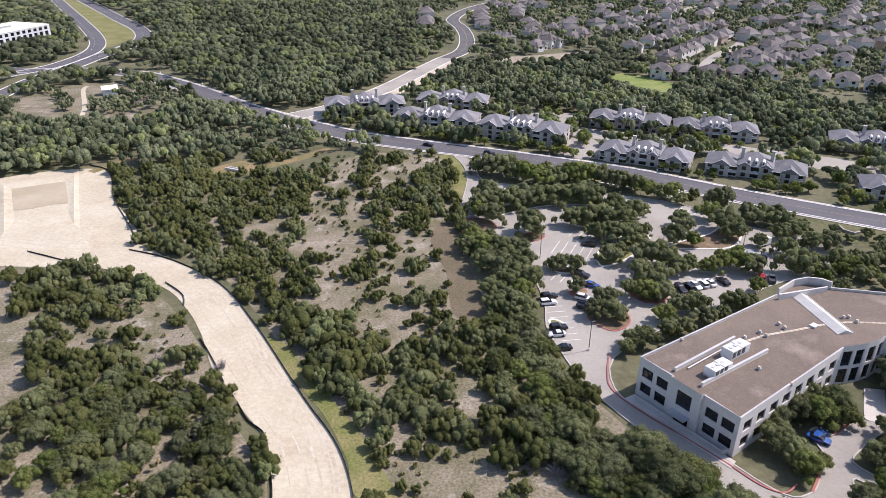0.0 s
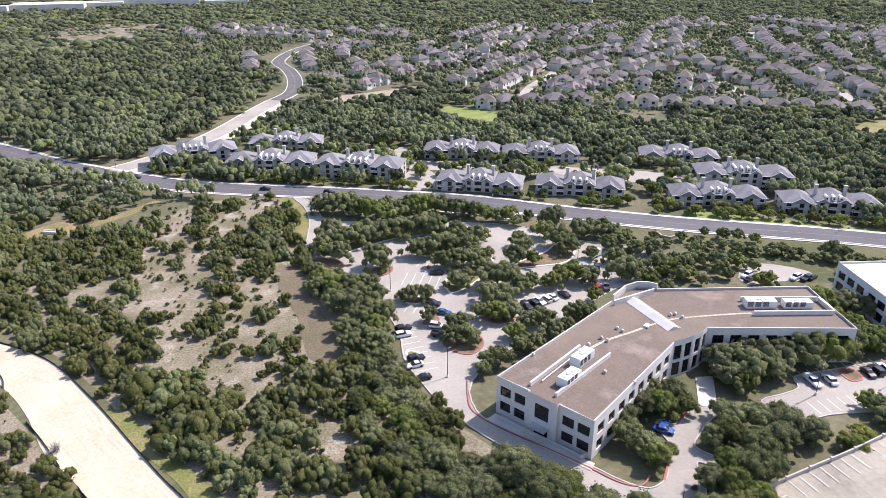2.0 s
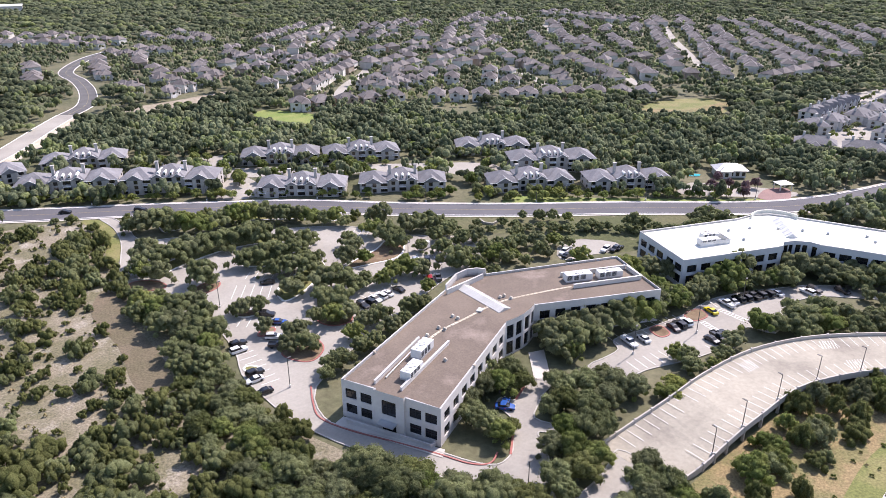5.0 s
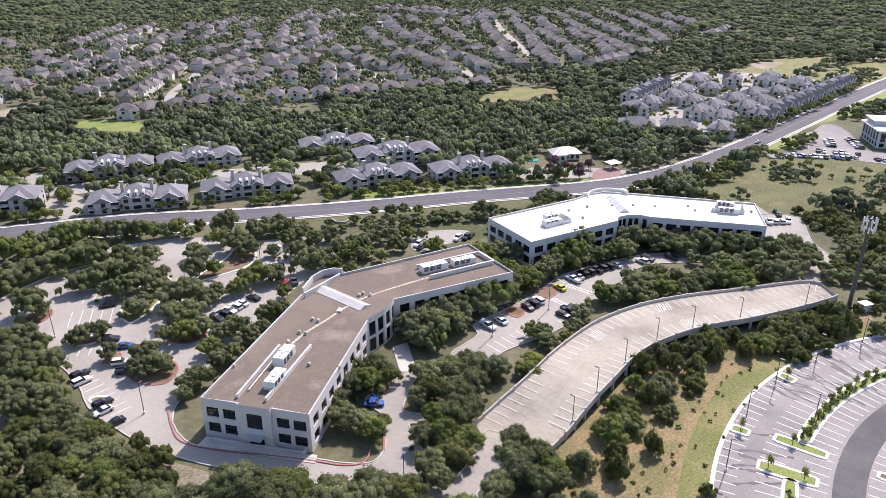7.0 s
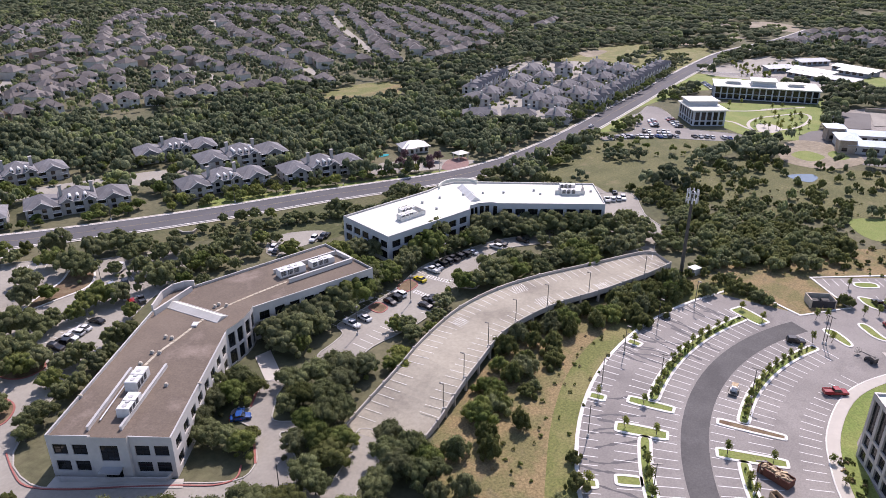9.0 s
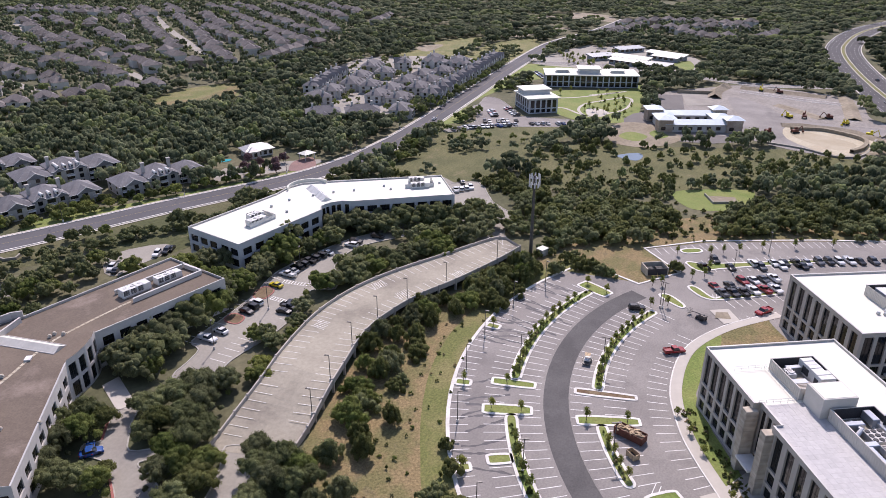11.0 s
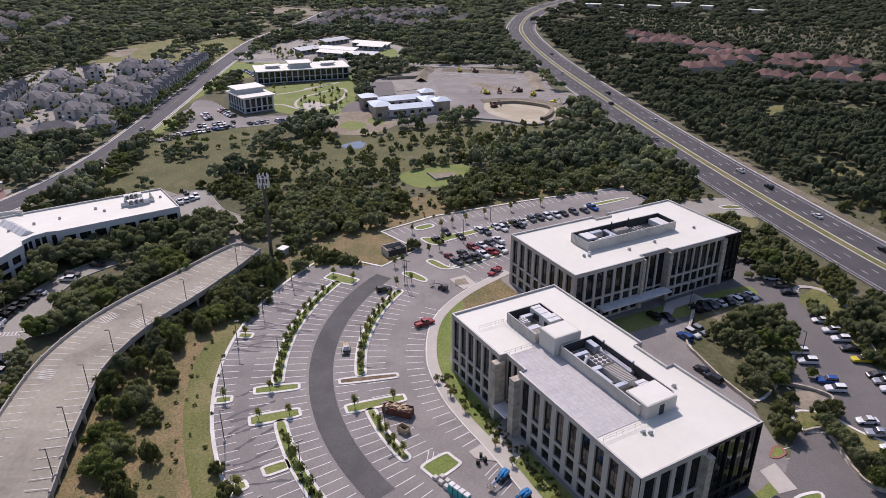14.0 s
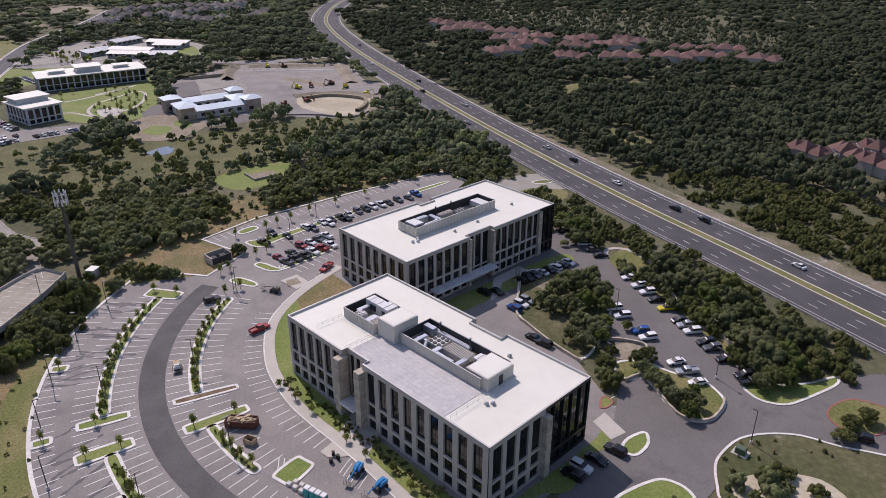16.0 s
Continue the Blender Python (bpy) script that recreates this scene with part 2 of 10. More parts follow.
class Shape:
    """Points and faces of one mesh."""

    def __init__(self):
        self.v, self.f = [], []

    def face(self, *points):
        k = len(self.v)
        self.v += [tuple(p) for p in points]
        self.f.append(tuple(range(k, k + len(points))))

    def box(self, x, y, z, sx, sy, sz, turn=0.0, chamfer=0.0):
        """A box that stands on z, turned about its middle; chamfer cuts its upper edges."""
        c, s = math.cos(turn), math.sin(turn)
        k = len(self.v)
        rings = [(z, 0.0), (z + sz - chamfer, 0.0)] + ([(z + sz, chamfer)] if chamfer else [])
        for h, inset in rings:
            for a, b in ((-1, -1), (1, -1), (1, 1), (-1, 1)):
                px, py = a * (sx / 2 - inset), b * (sy / 2 - inset)
                self.v.append((x + c * px - s * py, y + s * px + c * py, h))
        self.f.append((k + 3, k + 2, k + 1, k))
        for r in range(len(rings) - 1):
            for j in range(4):
                a, b = k + 4 * r + j, k + 4 * r + (j + 1) % 4
                self.f.append((a, b, b + 4, a + 4))
        t = k + 4 * (len(rings) - 1)
        self.f.append((t, t + 1, t + 2, t + 3))

    def prism(self, poly, z0, z1, cap=True):
        n, k = len(poly), len(self.v)
        self.v += [(x, y, z0) for x, y in poly] + [(x, y, z1) for x, y in poly]
        for j in range(n):
            a, b = k + j, k + (j + 1) % n
            self.f.append((a, b, b + n, a + n))
        if cap:
            for tri in fill(poly):
                self.f.append(tuple(k + n + q for q in tri))

    def tube(self, a, b, r0, r1, sides=8):
        a, b = Vector(a), Vector(b)
        d = (b - a).normalized()
        u = d.orthogonal().normalized()
        w = d.cross(u)
        k = len(self.v)
        for p, r in ((a, r0), (b, r1)):
            for j in range(sides):
                q = 2 * math.pi * j / sides
                self.v.append(tuple(p + r * (math.cos(q) * u + math.sin(q) * w)))
        for j in range(sides):
            self.f.append((k + j, k + (j + 1) % sides, k + sides + (j + 1) % sides, k + sides + j))
        self.f.append(tuple(k + sides + j for j in range(sides)))
        self.f.append(tuple(k + sides - 1 - j for j in range(sides)))

    def strip(self, left, right, z0, z1=None):
        """A band between two lines of (x, y), with a top at z0 (or from z0 to z1 along it)."""
        k, n = len(self.v), len(left)
        for j, (a, b) in enumerate(zip(left, right)):
            z = z0 if z1 is None else z0 + (z1 - z0) * j / (n - 1)
            self.v += [(a[0], a[1], z), (b[0], b[1], z)]
        for j in range(n - 1):
            a = k + 2 * j
            self.f.append((a, a + 1, a + 3, a + 2))

    def ridge(self, line, half, height, closed=False):
        """A low kerb along a line, with two faces and a top."""
        l, r = offset(line, half, closed), offset(line, -half, closed)
        if closed:
            l, r = l + l[:1], r + r[:1]
        k, n = len(self.v), len(l)
        for a, b in zip(l, r):
            self.v += [(*a, 0.0), (*a, height), (*b, height), (*b, 0.0)]
        for j in range(n - 1):
            a = k + 4 * j
            for q in range(3):
                self.f.append((a + q, a + q + 1, a + q + 5, a + q + 4))

    def mesh(self, name, mat):
        me = bpy.data.meshes.new(name)
        me.from_pydata(self.v, [], self.f)
        me.materials.append(mat)
        me.update()
        return me


def fill(poly):
    from mathutils.geometry import tessellate_polygon
    tris = []
    for a, b, c in tessellate_polygon([[Vector((x, y, 0)) for x, y in poly]]):
        (ax, ay), (bx, by), (cx, cy) = poly[a], poly[b], poly[c]
        tris.append((a, b, c) if (bx - ax) * (cy - ay) - (by - ay) * (cx - ax) > 0 else (a, c, b))
    return tris


def offset(line, d, closed=False):
    """The line moved d metres to its left."""
    out, n = [], len(line)
    for j, (x, y) in enumerate(line):
        a = line[j - 1] if closed or j else line[0]
        b = line[(j + 1) % n] if closed or j < n - 1 else line[-1]
        tx, ty = b[0] - a[0], b[1] - a[1]
        s = math.hypot(tx, ty) or 1
        out.append((x - d * ty / s, y + d * tx / s))
    return out


def smooth(points, steps=6, closed=False):
    """A Catmull-Rom line through the points."""
    n, out = len(points), []
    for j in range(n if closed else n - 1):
        p = [points[k % n] if closed else points[min(max(k, 0), n - 1)] for k in (j - 1, j, j + 1, j + 2)]
        for q in range(steps):
            t = q / steps
            out.append(tuple(0.5 * (2 * p[1][c] + (p[2][c] - p[0][c]) * t + (2 * p[0][c] - 5 * p[1][c] + 4 * p[2][c] - p[3][c]) * t * t
                                    + (3 * p[1][c] - p[0][c] - 3 * p[2][c] + p[3][c]) * t ** 3) for c in (0, 1)))
    return out if closed else out + [tuple(points[-1])]


def along(line, step, start=0.0):
    """Places every step metres along a line, with the direction there in radians."""
    out, want, run = [], start, 0.0
    for (ax, ay), (bx, by) in zip(line, line[1:]):
        d = math.hypot(bx - ax, by - ay)
        while d and want <= run + d:
            t = (want - run) / d
            out.append((ax + t * (bx - ax), ay + t * (by - ay), math.atan2(by - ay, bx - ax)))
            want += step
        run += d
    return out


def arc(r, a, b, centre=(156.0, -44.5), n=0):
    n = n or max(3, int(abs(b - a) / 3))
    return [(centre[0] + r * math.cos(radians(a + (b - a) * k / n)), centre[1] + r * math.sin(radians(a + (b - a) * k / n))) for k in range(n + 1)]


def inside(xy, poly):
    """Which of the points lie in a polygon."""
    x, y = xy[:, 0], xy[:, 1]
    hit = np.zeros(len(xy), bool)
    for (ax, ay), (bx, by) in zip(poly, poly[1:] + poly[:1]):
        if ay != by:
            hit ^= ((ay > y) != (by > y)) & (x < (bx - ax) * (y - ay) / (by - ay) + ax)
    return hit


def near(xy, line, d):
    """Which of the points lie within d metres of a line."""
    hit = np.zeros(len(xy), bool)
    for a, b in zip(line, line[1:]):
        a, b = np.array(a, float), np.array(b, float)
        t = np.clip(((xy - a) @ (b - a)) / max((b - a) @ (b - a), 1e-9), 0, 1)
        hit |= np.hypot(*(xy - a - t[:, None] * (b - a)).T) < d
    return hit


def thing(name, x, y, z=0.0, turn=0.0, label="", category="", group="", kind=""):
    ob = new(name)
    ob.empty_display_size = 0.5
    ob.matrix_basis = Matrix.Translation((x, y, z)) @ Matrix.Rotation(turn, 4, "Z")
    return tagged(ob, label, category, group, kind)


def part(name, shape, mat, parent=None, label=""):
    """One mesh object under a thing or a part."""
    ob = new(name, shape if isinstance(shape, bpy.types.Mesh) else shape.mesh(name, mat))
    ob.parent = parent
    return tagged(ob, label)


def rounded(poly, rounds=2):
    """The polygon with its corners cut twice."""
    for _ in range(rounds):
        poly = [tuple(a[k] + f * (b[k] - a[k]) for k in (0, 1)) for a, b in zip(poly, list(poly[1:]) + [poly[0]]) for f in (0.22, 0.78)]
    return poly


def surface(name, poly, z, mat, label, category, closed_smooth=0, kind="structure"):
    s = Shape()
    if not closed_smooth and name in ("lawn", "straw_grass", "patio"):
        poly = rounded(list(poly))
    p = smooth(poly, closed_smooth, True) if closed_smooth else list(poly)
    k = len(p)
    s.v = [(x, y, z) for x, y in p]
    s.f = fill(p)
    return tagged(part(name, s, mat), label, category, kind=kind)


def np_mesh(name, verts, tris, mat, more=(), index=None, soft=None):
    me = bpy.data.meshes.new(name)
    me.vertices.add(len(verts))
    me.vertices.foreach_set("co", np.ascontiguousarray(verts, np.float32).ravel())
    me.loops.add(3 * len(tris))
    me.loops.foreach_set("vertex_index", np.ascontiguousarray(tris, np.int32).ravel())
    me.polygons.add(len(tris))
    me.polygons.foreach_set("loop_start", np.arange(0, 3 * len(tris), 3, dtype=np.int32))
    me.update(calc_edges=True)
    for m in (mat, *more):
        me.materials.append(m)
    if index is not None:
        me.polygons.foreach_set("material_index", np.ascontiguousarray(index, np.int32))
    if soft is not None:
        me.polygons.foreach_set("use_smooth", np.ascontiguousarray(soft, bool))
    return me
import itertools

# ---- ground ----
OPEN_POLYS, OPEN_LINES = [], []


def land():
    """One sheet to the horizon, finer near by, with gentle swells far off."""
    rs = [0, 40, 80, 120, 160, 200, 260, 330, 420, 540, 700, 900, 1200, 1600, 2200, 3000, 4200]
    n = 96
    v, f = [(0.0, 0.0, -0.05)], []
    for r in rs[1:]:
        for k in range(n):
            a = 2 * math.pi * k / n
            x, y = r * math.cos(a), r * math.sin(a)
            z = -0.05
            if r > 1600:
                z += (r - 1600) * 0.02 * (0.6 + noise.noise((x * 0.0009, y * 0.0009, 3.0)))
            v.append((x, y, z))
    for k in range(n):
        f.append((0, 1 + k, 1 + (k + 1) % n))
    for q in range(len(rs) - 2):
        for k in range(n):
            a, b = 1 + q * n + k, 1 + q * n + (k + 1) % n
            f.append((a, a + n, b + n, b))
    s = Shape()
    s.v, s.f = v, f
    tagged(part("ground", s, forest_mat), "dry wooded ground with thin grass reaching the horizon", "ground", kind="structure")


land()


LAYERS, SHEETS, SLABS, LANES = itertools.count(), itertools.count(), itertools.count(), itertools.count()


def patch(name, poly, z, mat, label, steps=5, open_=True, category="ground"):
    if z == 0.0:
        z = -0.045 + 0.004 * next(LAYERS)
    surface(name, poly, z + 0.0004 * next(SHEETS), mat, label, category, steps)
    if open_:
        OPEN_POLYS.append(smooth(poly, 3, True))


def road(name, line, width, mat, z, label, kerb=0.15, open_extra=2.0, ends=True):
    line = smooth(line, 6)
    s = Shape()
    s.strip(offset(line, width / 2), offset(line, -width / 2), z)
    ob = tagged(part(name, s, mat), label, "road", kind="structure")
    if kerb:
        for side in (1, -1):
            k = Shape()
            k.ridge(offset(line, side * (width / 2 + 0.2)), 0.25, z + kerb)
            part("kerb", k, kerb_mat, ob, "pale concrete kerb")
    OPEN_LINES.append((line, width / 2 + open_extra))
    return ob, line


def dashes(parent, line, length, gap, width, z, mat=line_mat, shift=0.0):
    s = Shape()
    line = offset(line, shift) if shift else line
    for x, y, a in along(line, length + gap, 1.0):
        dx, dy = math.cos(a), math.sin(a)
        p = [(x, y), (x + dx * length, y + dy * length)]
        s.strip(offset(p, width / 2), offset(p, -width / 2), z)
    part("lane_marking", s, mat, parent, "painted lane dashes")


def solid(parent, line, width, z, mat=line_mat, shift=0.0):
    s = Shape()
    line = offset(line, shift) if shift else line
    s.strip(offset(line, width / 2), offset(line, -width / 2), z)
    part("edge_line", s, mat, parent, "painted edge line")


# dry scrub clearings and grass
patch("scrub_ground", [(-10, 98), (-16, 108), (-24, 122), (-36, 140), (-48, 160), (-62, 180), (-78, 196), (-92, 212), (-60, 245), (-40, 290), (-10, 296), (6, 285), (10, 255), (4, 230), (8, 205), (16, 180), (22, 160), (28, 138), (42, 112), (50, 92), (20, 84), (0, 88)],
      0.0, scrub_mat, "dry stony scrubland with bare limestone soil and thin grass", open_=False)
patch("scrub_ground", [(-34, 90), (-46, 122), (-66, 156), (-90, 180), (-130, 192), (-190, 190), (-190, 90), (-90, 60)], 0.0, scrub_mat,
      "dry scrubland with brown soil between junipers", open_=False)
patch("scrub_ground", [(-95, 266), (-95, 274), (-90, 281), (-84, 285), (-77, 281), (-70, 284), (-62, 291), (-53, 302), (-50, 299), (-59, 287), (-68, 279), (-76, 270), (-82, 267), (-87, 261)], 0.0, straw_mat, "dry brown clearing with a small footbridge")
patch("scrub_ground", [(-240, 380), (-200, 330), (-150, 330), (-130, 370), (-160, 405), (-205, 425)], 0.0, scrub_mat, "dry clearing among junipers", open_=False)
patch("scrub_ground", [(-250, 950), (-220, 1050), (-130, 1030), (-120, 920), (-180, 850), (-215, 830)], 0.0, scrub_mat, "bare hillside far off", open_=False)
patch("grass_verge", [(-16, 98), (-19, 108), (-26, 122), (-37, 137), (-46, 150), (-39, 148), (-30, 134), (-20, 120), (-12, 106), (-8, 96)], 0.02, verge_mat, "green weedy verge beside the dirt road")
patch("grass_slope", [(80, 40), (82, 60), (92, 73), (110, 78), (139, 83), (160, 79), (178, 72), (206, 63), (216, 50), (226, 34), (206, 30), (188, 44), (150, 48), (112, 38), (92, 28)], 0.01, straw_mat, "dry straw-coloured grass slope", open_=False)
patch("grass_slope", [(204, 36), (216, 50), (222, 56), (238, 44), (254, 30), (270, 12), (284, -12), (302, -60), (286, -74), (270, -50), (258, -24), (240, 6), (226, 22)], 0.015, straw_mat, "dry straw-coloured grass bank", open_=False)
patch("grass_verge", [(93, 44), (106, 52), (122, 59), (140, 64), (162, 65), (186, 60), (202, 53), (216, 44), (205, 34), (184, 46), (150, 52), (112, 42), (98, 34)], 0.025, verge_mat, "green grass verge along the car park", open_=False)
patch("straw_grass", [(202, 24), (216, 15), (231, 27), (222, 40), (211, 43)], 0.03, straw_mat, "mown straw-coloured grass corner")
patch("grass", [(128, 238), (160, 217), (240, 178), (262, 160), (250, 138), (225, 152), (210, 164), (165, 170), (150, 180), (140, 200), (120, 222)], 0.0, ground_mat, "rough grass and shrubs below the road", open_=False)
patch("lawn", [(160, 238), (196, 217), (240, 192), (256, 182), (244, 176), (212, 188), (176, 205), (150, 219)], 0.02, lawn_mat, "mown lawn between road and offices", open_=False)
patch("lawn", [(457, 126), (473, 122), (493, 84), (521, 78), (474, 68.5), (414, 63), (398, 74), (394, 87), (413, 112)], 0.02, lawn_mat, "bright campus lawn")
patch("field", [(318, 338), (345, 352), (375, 353), (399, 334), (360, 305), (331, 308), (312, 321)], 0.02, verge_mat, "dry mown clearing below the houses")
patch("field", [(561, 300), (582, 287), (654, 289), (687, 261), (643, 247), (576, 243), (553, 268)], 0.02, verge_mat, "playing field with green grass")
patch("dirt", [(597, 292), (618, 292), (626, 279), (609, 274), (583, 275)], 0.04, spoil_mat, "bare infield soil")
patch("meadow", [(556, 230), (631, 240), (680, 232), (701, 217), (674, 198), (580, 190), (561, 196)], 0.0, verge_mat, "dry grass dotted with junipers beside the road", open_=False)
patch("lawn", [(104, 440), (117, 454), (141, 420), (127, 405)], 0.02, lawn_mat, "bright lawn at the wood's edge")
OPEN_POLYS.append([(92, 428), (117, 456), (144, 420), (122, 384)])
patch("dirt", [(30, 500), (67, 512), (108, 529), (104, 512), (63, 488), (33, 487)], 0.02, spoil_mat, "bare soil strip below the houses")
OPEN_POLYS.append([(26, 476), (30, 502), (110, 532), (108, 500), (64, 470)])
patch("field", [(350, 160), (376, 135), (388, 96), (350, 90), (322, 126), (322, 146)], 0.02, meadow_mat, "dry mown field with low mounds")
patch("lawn", [(293, 26), (304, 12), (308, -5), (285, 0), (277, 16)], 0.02, lawn_mat, "grass round a dry detention basin")
patch("dirt", [(295.2, 13), (287, 9), (291.7, 0), (298, 2)], 0.05, spoil_mat, "bare floor of the basin", 1)
s = Shape()
s.ridge([(295.6, 13.5), (286.6, 9.4), (290.4, 2.0)], 0.25, 0.9)
tagged(part("basin_wall", s, concrete_mat), "low pale wall inside the grass basin", "wall", kind="structure")
patch("meadow", [(281, 80), (282, 45), (297, 22), (299, 0), (320, -8), (334, -36), (378, -68), (388, -40), (370, 17), (360, 45), (352, 84), (310, 100)], 0.0, meadow_mat, "rough grassy meadow among junipers", open_=False)
patch("meadow", [(270, 150), (262, 110), (300, 100), (340, 92), (326, 140), (310, 158)], 0.0, meadow_mat, "grassy scrub between road and offices", open_=False)
patch("lawn", [(-402, 786), (-374, 773), (-304, 672), (-265, 617), (-245, 580), (-243, 558), (-247, 530), (-257, 548), (-282, 590), (-330, 672)], 0.04, verge_mat, "long grass median at the junction")
patch("dirt", [(-217, 356), (-227, 384), (-226, 397), (-209, 379), (-199, 357), (-207, 351), (-204, 327), (-212, 334)], 0.03, scrub_mat, "bare soil clearing among junipers")
for w_, mat_, path in ((1.2, caliche_mat, [(-183, 352), (-188, 366), (-194, 379), (-206, 404), (-208, 413)]), (2.2, straw_mat, [(-142, 270), (-139, 275), (-131, 287), (-125, 304), (-115, 321)])):
    s = Shape()
    l = smooth(path, 5)
    s.strip(offset(l, w_), offset(l, -w_), 0.05)
    tagged(part("track", s, mat_), "narrow worn track through the junipers", "path", kind="structure")
    OPEN_LINES.append((l, w_ + 1.6))
patch("lawn", [(92, 425), (110, 398), (80, 372), (66, 390)], 0.0, forest_mat, "small shaded glade", open_=False)
patch("grass_verge", [(4, 292), (8, 279), (9, 262), (7, 246), (3, 246), (4, 262), (2, 280), (-2, 293)], 0.0, verge_mat, "grass beside the entry drive")
patch("pond", [(336, 58), (345, 50), (341, 46), (332, 48)], 0.05, water_mat, "small dark pond", category="water")

patch("dirt", [(870, 263), (946, 232), (936, 189), (873, 168), (880, 205)], 0.03, spoil_mat, "bare graded soil far off")
patch("dirt", [(737, 250), (793, 214), (784, 201), (706, 232)], 0.03, spoil_mat, "bare graded soil strip far off")
patch("lawn", [(950, 61), (979, 33), (921, 6), (908, 40)], 0.03, lawn_mat, "green clearing behind the houses")
patch("clearing", [(391, -165), (433, -193), (428, -212), (421, -241), (404, -250), (397, -223), (419, -202), (393, -178)], 0.0, verge_mat, "grassy clearing in the woods")
patch("clearing", [(388, -264), (377, -310), (377, -352), (429, -397), (427, -403), (372, -353), (366, -302), (373, -260)], 0.0, ground_mat, "long dry clearing in the woods")
patch("clearing", [(324, -165), (314, -175), (294, -176), (278, -169), (290, -166), (305, -158)], 0.0, verge_mat, "small grassy clearing")
patch("roadside_bank", [(340, -124), (330, -128), (278, -140), (240, -149), (212, -156), (187, -163), (130, -178), (120, -172), (170, -160), (214, -149), (260, -138), (310, -127)], 0.0, scrub_mat, "dry brown bank beside the highway")
patch("clearing", [(316, 335), (332, 340), (350, 327), (378, 329), (402, 335), (381, 319), (355, 308), (322, 310)], 0.0, straw_mat, "dry basin meadow below the houses")
patch("lawn", [(368, 265), (383, 263), (368, 253), (357, 255)], 0.03, lawn_mat, "small green lawn by the townhouses")

CUT_GRASS = [(0, 224), (6, 214), (6, 199), (10.5, 176), (11, 160), (3, 163), (1, 186), (-4, 208)]
patch("cut_grass", CUT_GRASS, 0.0, browngrass_mat, "strip of brown cut grass beside the thicket")
patch("paved_court", [(263.9, 193.4), (273.1, 189.4), (262, 180), (255.0, 181.4), (251.6, 187.4)], 0.07, redpaver_mat, "red brick entrance court by the clubhouse")

# pale haul road, its pad and its basin
def even(line, n):
    """n places evenly along a smoothed line."""
    fine = smooth(line, 8)
    total = sum(math.dist(a, b) for a, b in zip(fine, fine[1:]))
    return [(x, y) for x, y, _ in along(fine, (total - 0.01) / (n - 1))][:n]


haul_l = even([(-150, 200), (-107.9, 189.6), (-91.5, 182.7), (-77.1, 174.5), (-64.8, 158.2), (-55.9, 140.6), (-45, 124.8), (-36.2, 113.1), (-31.1, 97.6), (-29, 82)], 48)
haul_r = even([(-135, 214), (-99.5, 205), (-82.7, 193.1), (-63.8, 178.2), (-48.9, 157.2), (-35.6, 135), (-28.9, 123.9), (-23.1, 115), (-19.2, 107), (-16.4, 97.7), (-15, 82)], 48)
haul_l = [(x - 0.7 * noise.noise((k * 0.4, 1.7, 0)), y) for k, (x, y) in enumerate(haul_l)]
haul = [((a[0] + b[0]) / 2, (a[1] + b[1]) / 2) for a, b in zip(haul_l, haul_r)]
s = Shape()
s.strip(haul_r, haul_l, 0.06)
tagged(part("dirt_road", s, caliche_mat), "pale crushed limestone haul road with tyre tracks", "road", kind="structure")
OPEN_LINES.append((haul, 7.5))
for d_, w_ in ((1.7, 0.9), (-0.5, 0.8), (3.9, 0.8), (-3.6, 0.7), (5.2, 1.1)):
    for a_ in range(0, 46, 9):
        t_ = offset([(x + 0.5 * noise.noise((x * 0.06, y * 0.06, d_)), y + 0.5 * noise.noise((x * 0.06, y * 0.06, d_ + 9))) for x, y in haul], d_)[a_:a_ + 6 + int(abs(d_) * 7 + a_) % 5]
        wd = [w_ * (0.15 + 0.5 * math.sin(math.pi * (k + 0.2) / len(t_)) + 0.3 * noise.noise((k * 0.9, d_, a_))) for k in range(len(t_))]
        s = Shape()
        s.strip([offset(t_, w / 2)[k] for k, w in enumerate(wd)], [offset(t_, -w / 2)[k] for k, w in enumerate(wd)], 0.072 + 0.004 * (int(d_) % 3))
        tagged(part("tyre_track", s, track_mat), "worn reddish tyre track on the pale dirt road", "track", kind="structure")
patch("dirt_pad", [(-185, 252), (-172, 264), (-158, 271), (-142, 274), (-133, 267), (-121, 242), (-109, 225), (-100, 209), (-106, 190), (-150, 190), (-190, 196)], 0.032, caliche_mat, "white crushed stone pad round a basin")
s = Shape()
rim = [(-168, 254), (-146.5, 265.5), (-124.5, 218.5), (-144, 211)]
inner = [(-163, 250.5), (-147.5, 259), (-131, 228), (-146.5, 222)]
for j in range(4):
    a, b, c, d = rim[j], rim[(j + 1) % 4], inner[(j + 1) % 4], inner[j]
    s.face((*a, 0.5), (*b, 0.5), (*c, 0.06), (*d, 0.06))
    o = [(x + (x + 145) * 0.16, y + (y - 237) * 0.16) for x, y in (a, b)]
    s.face((*o[0], 0.02), (*o[1], 0.02), (*b, 0.5), (*a, 0.5))
tagged(part("basin_bank", s, caliche_mat), "sloped banks of a square limestone basin", "basin", kind="structure")
surface("basin_water", [(x, y) for x, y in [(-163.5, 251), (-147.2, 259.6), (-135.6, 237.6), (-141, 236.4), (-146, 232.6), (-151.5, 230.5)]], 0.12, mud_mat, "shallow muddy water filling the basin", "water", kind="structure")

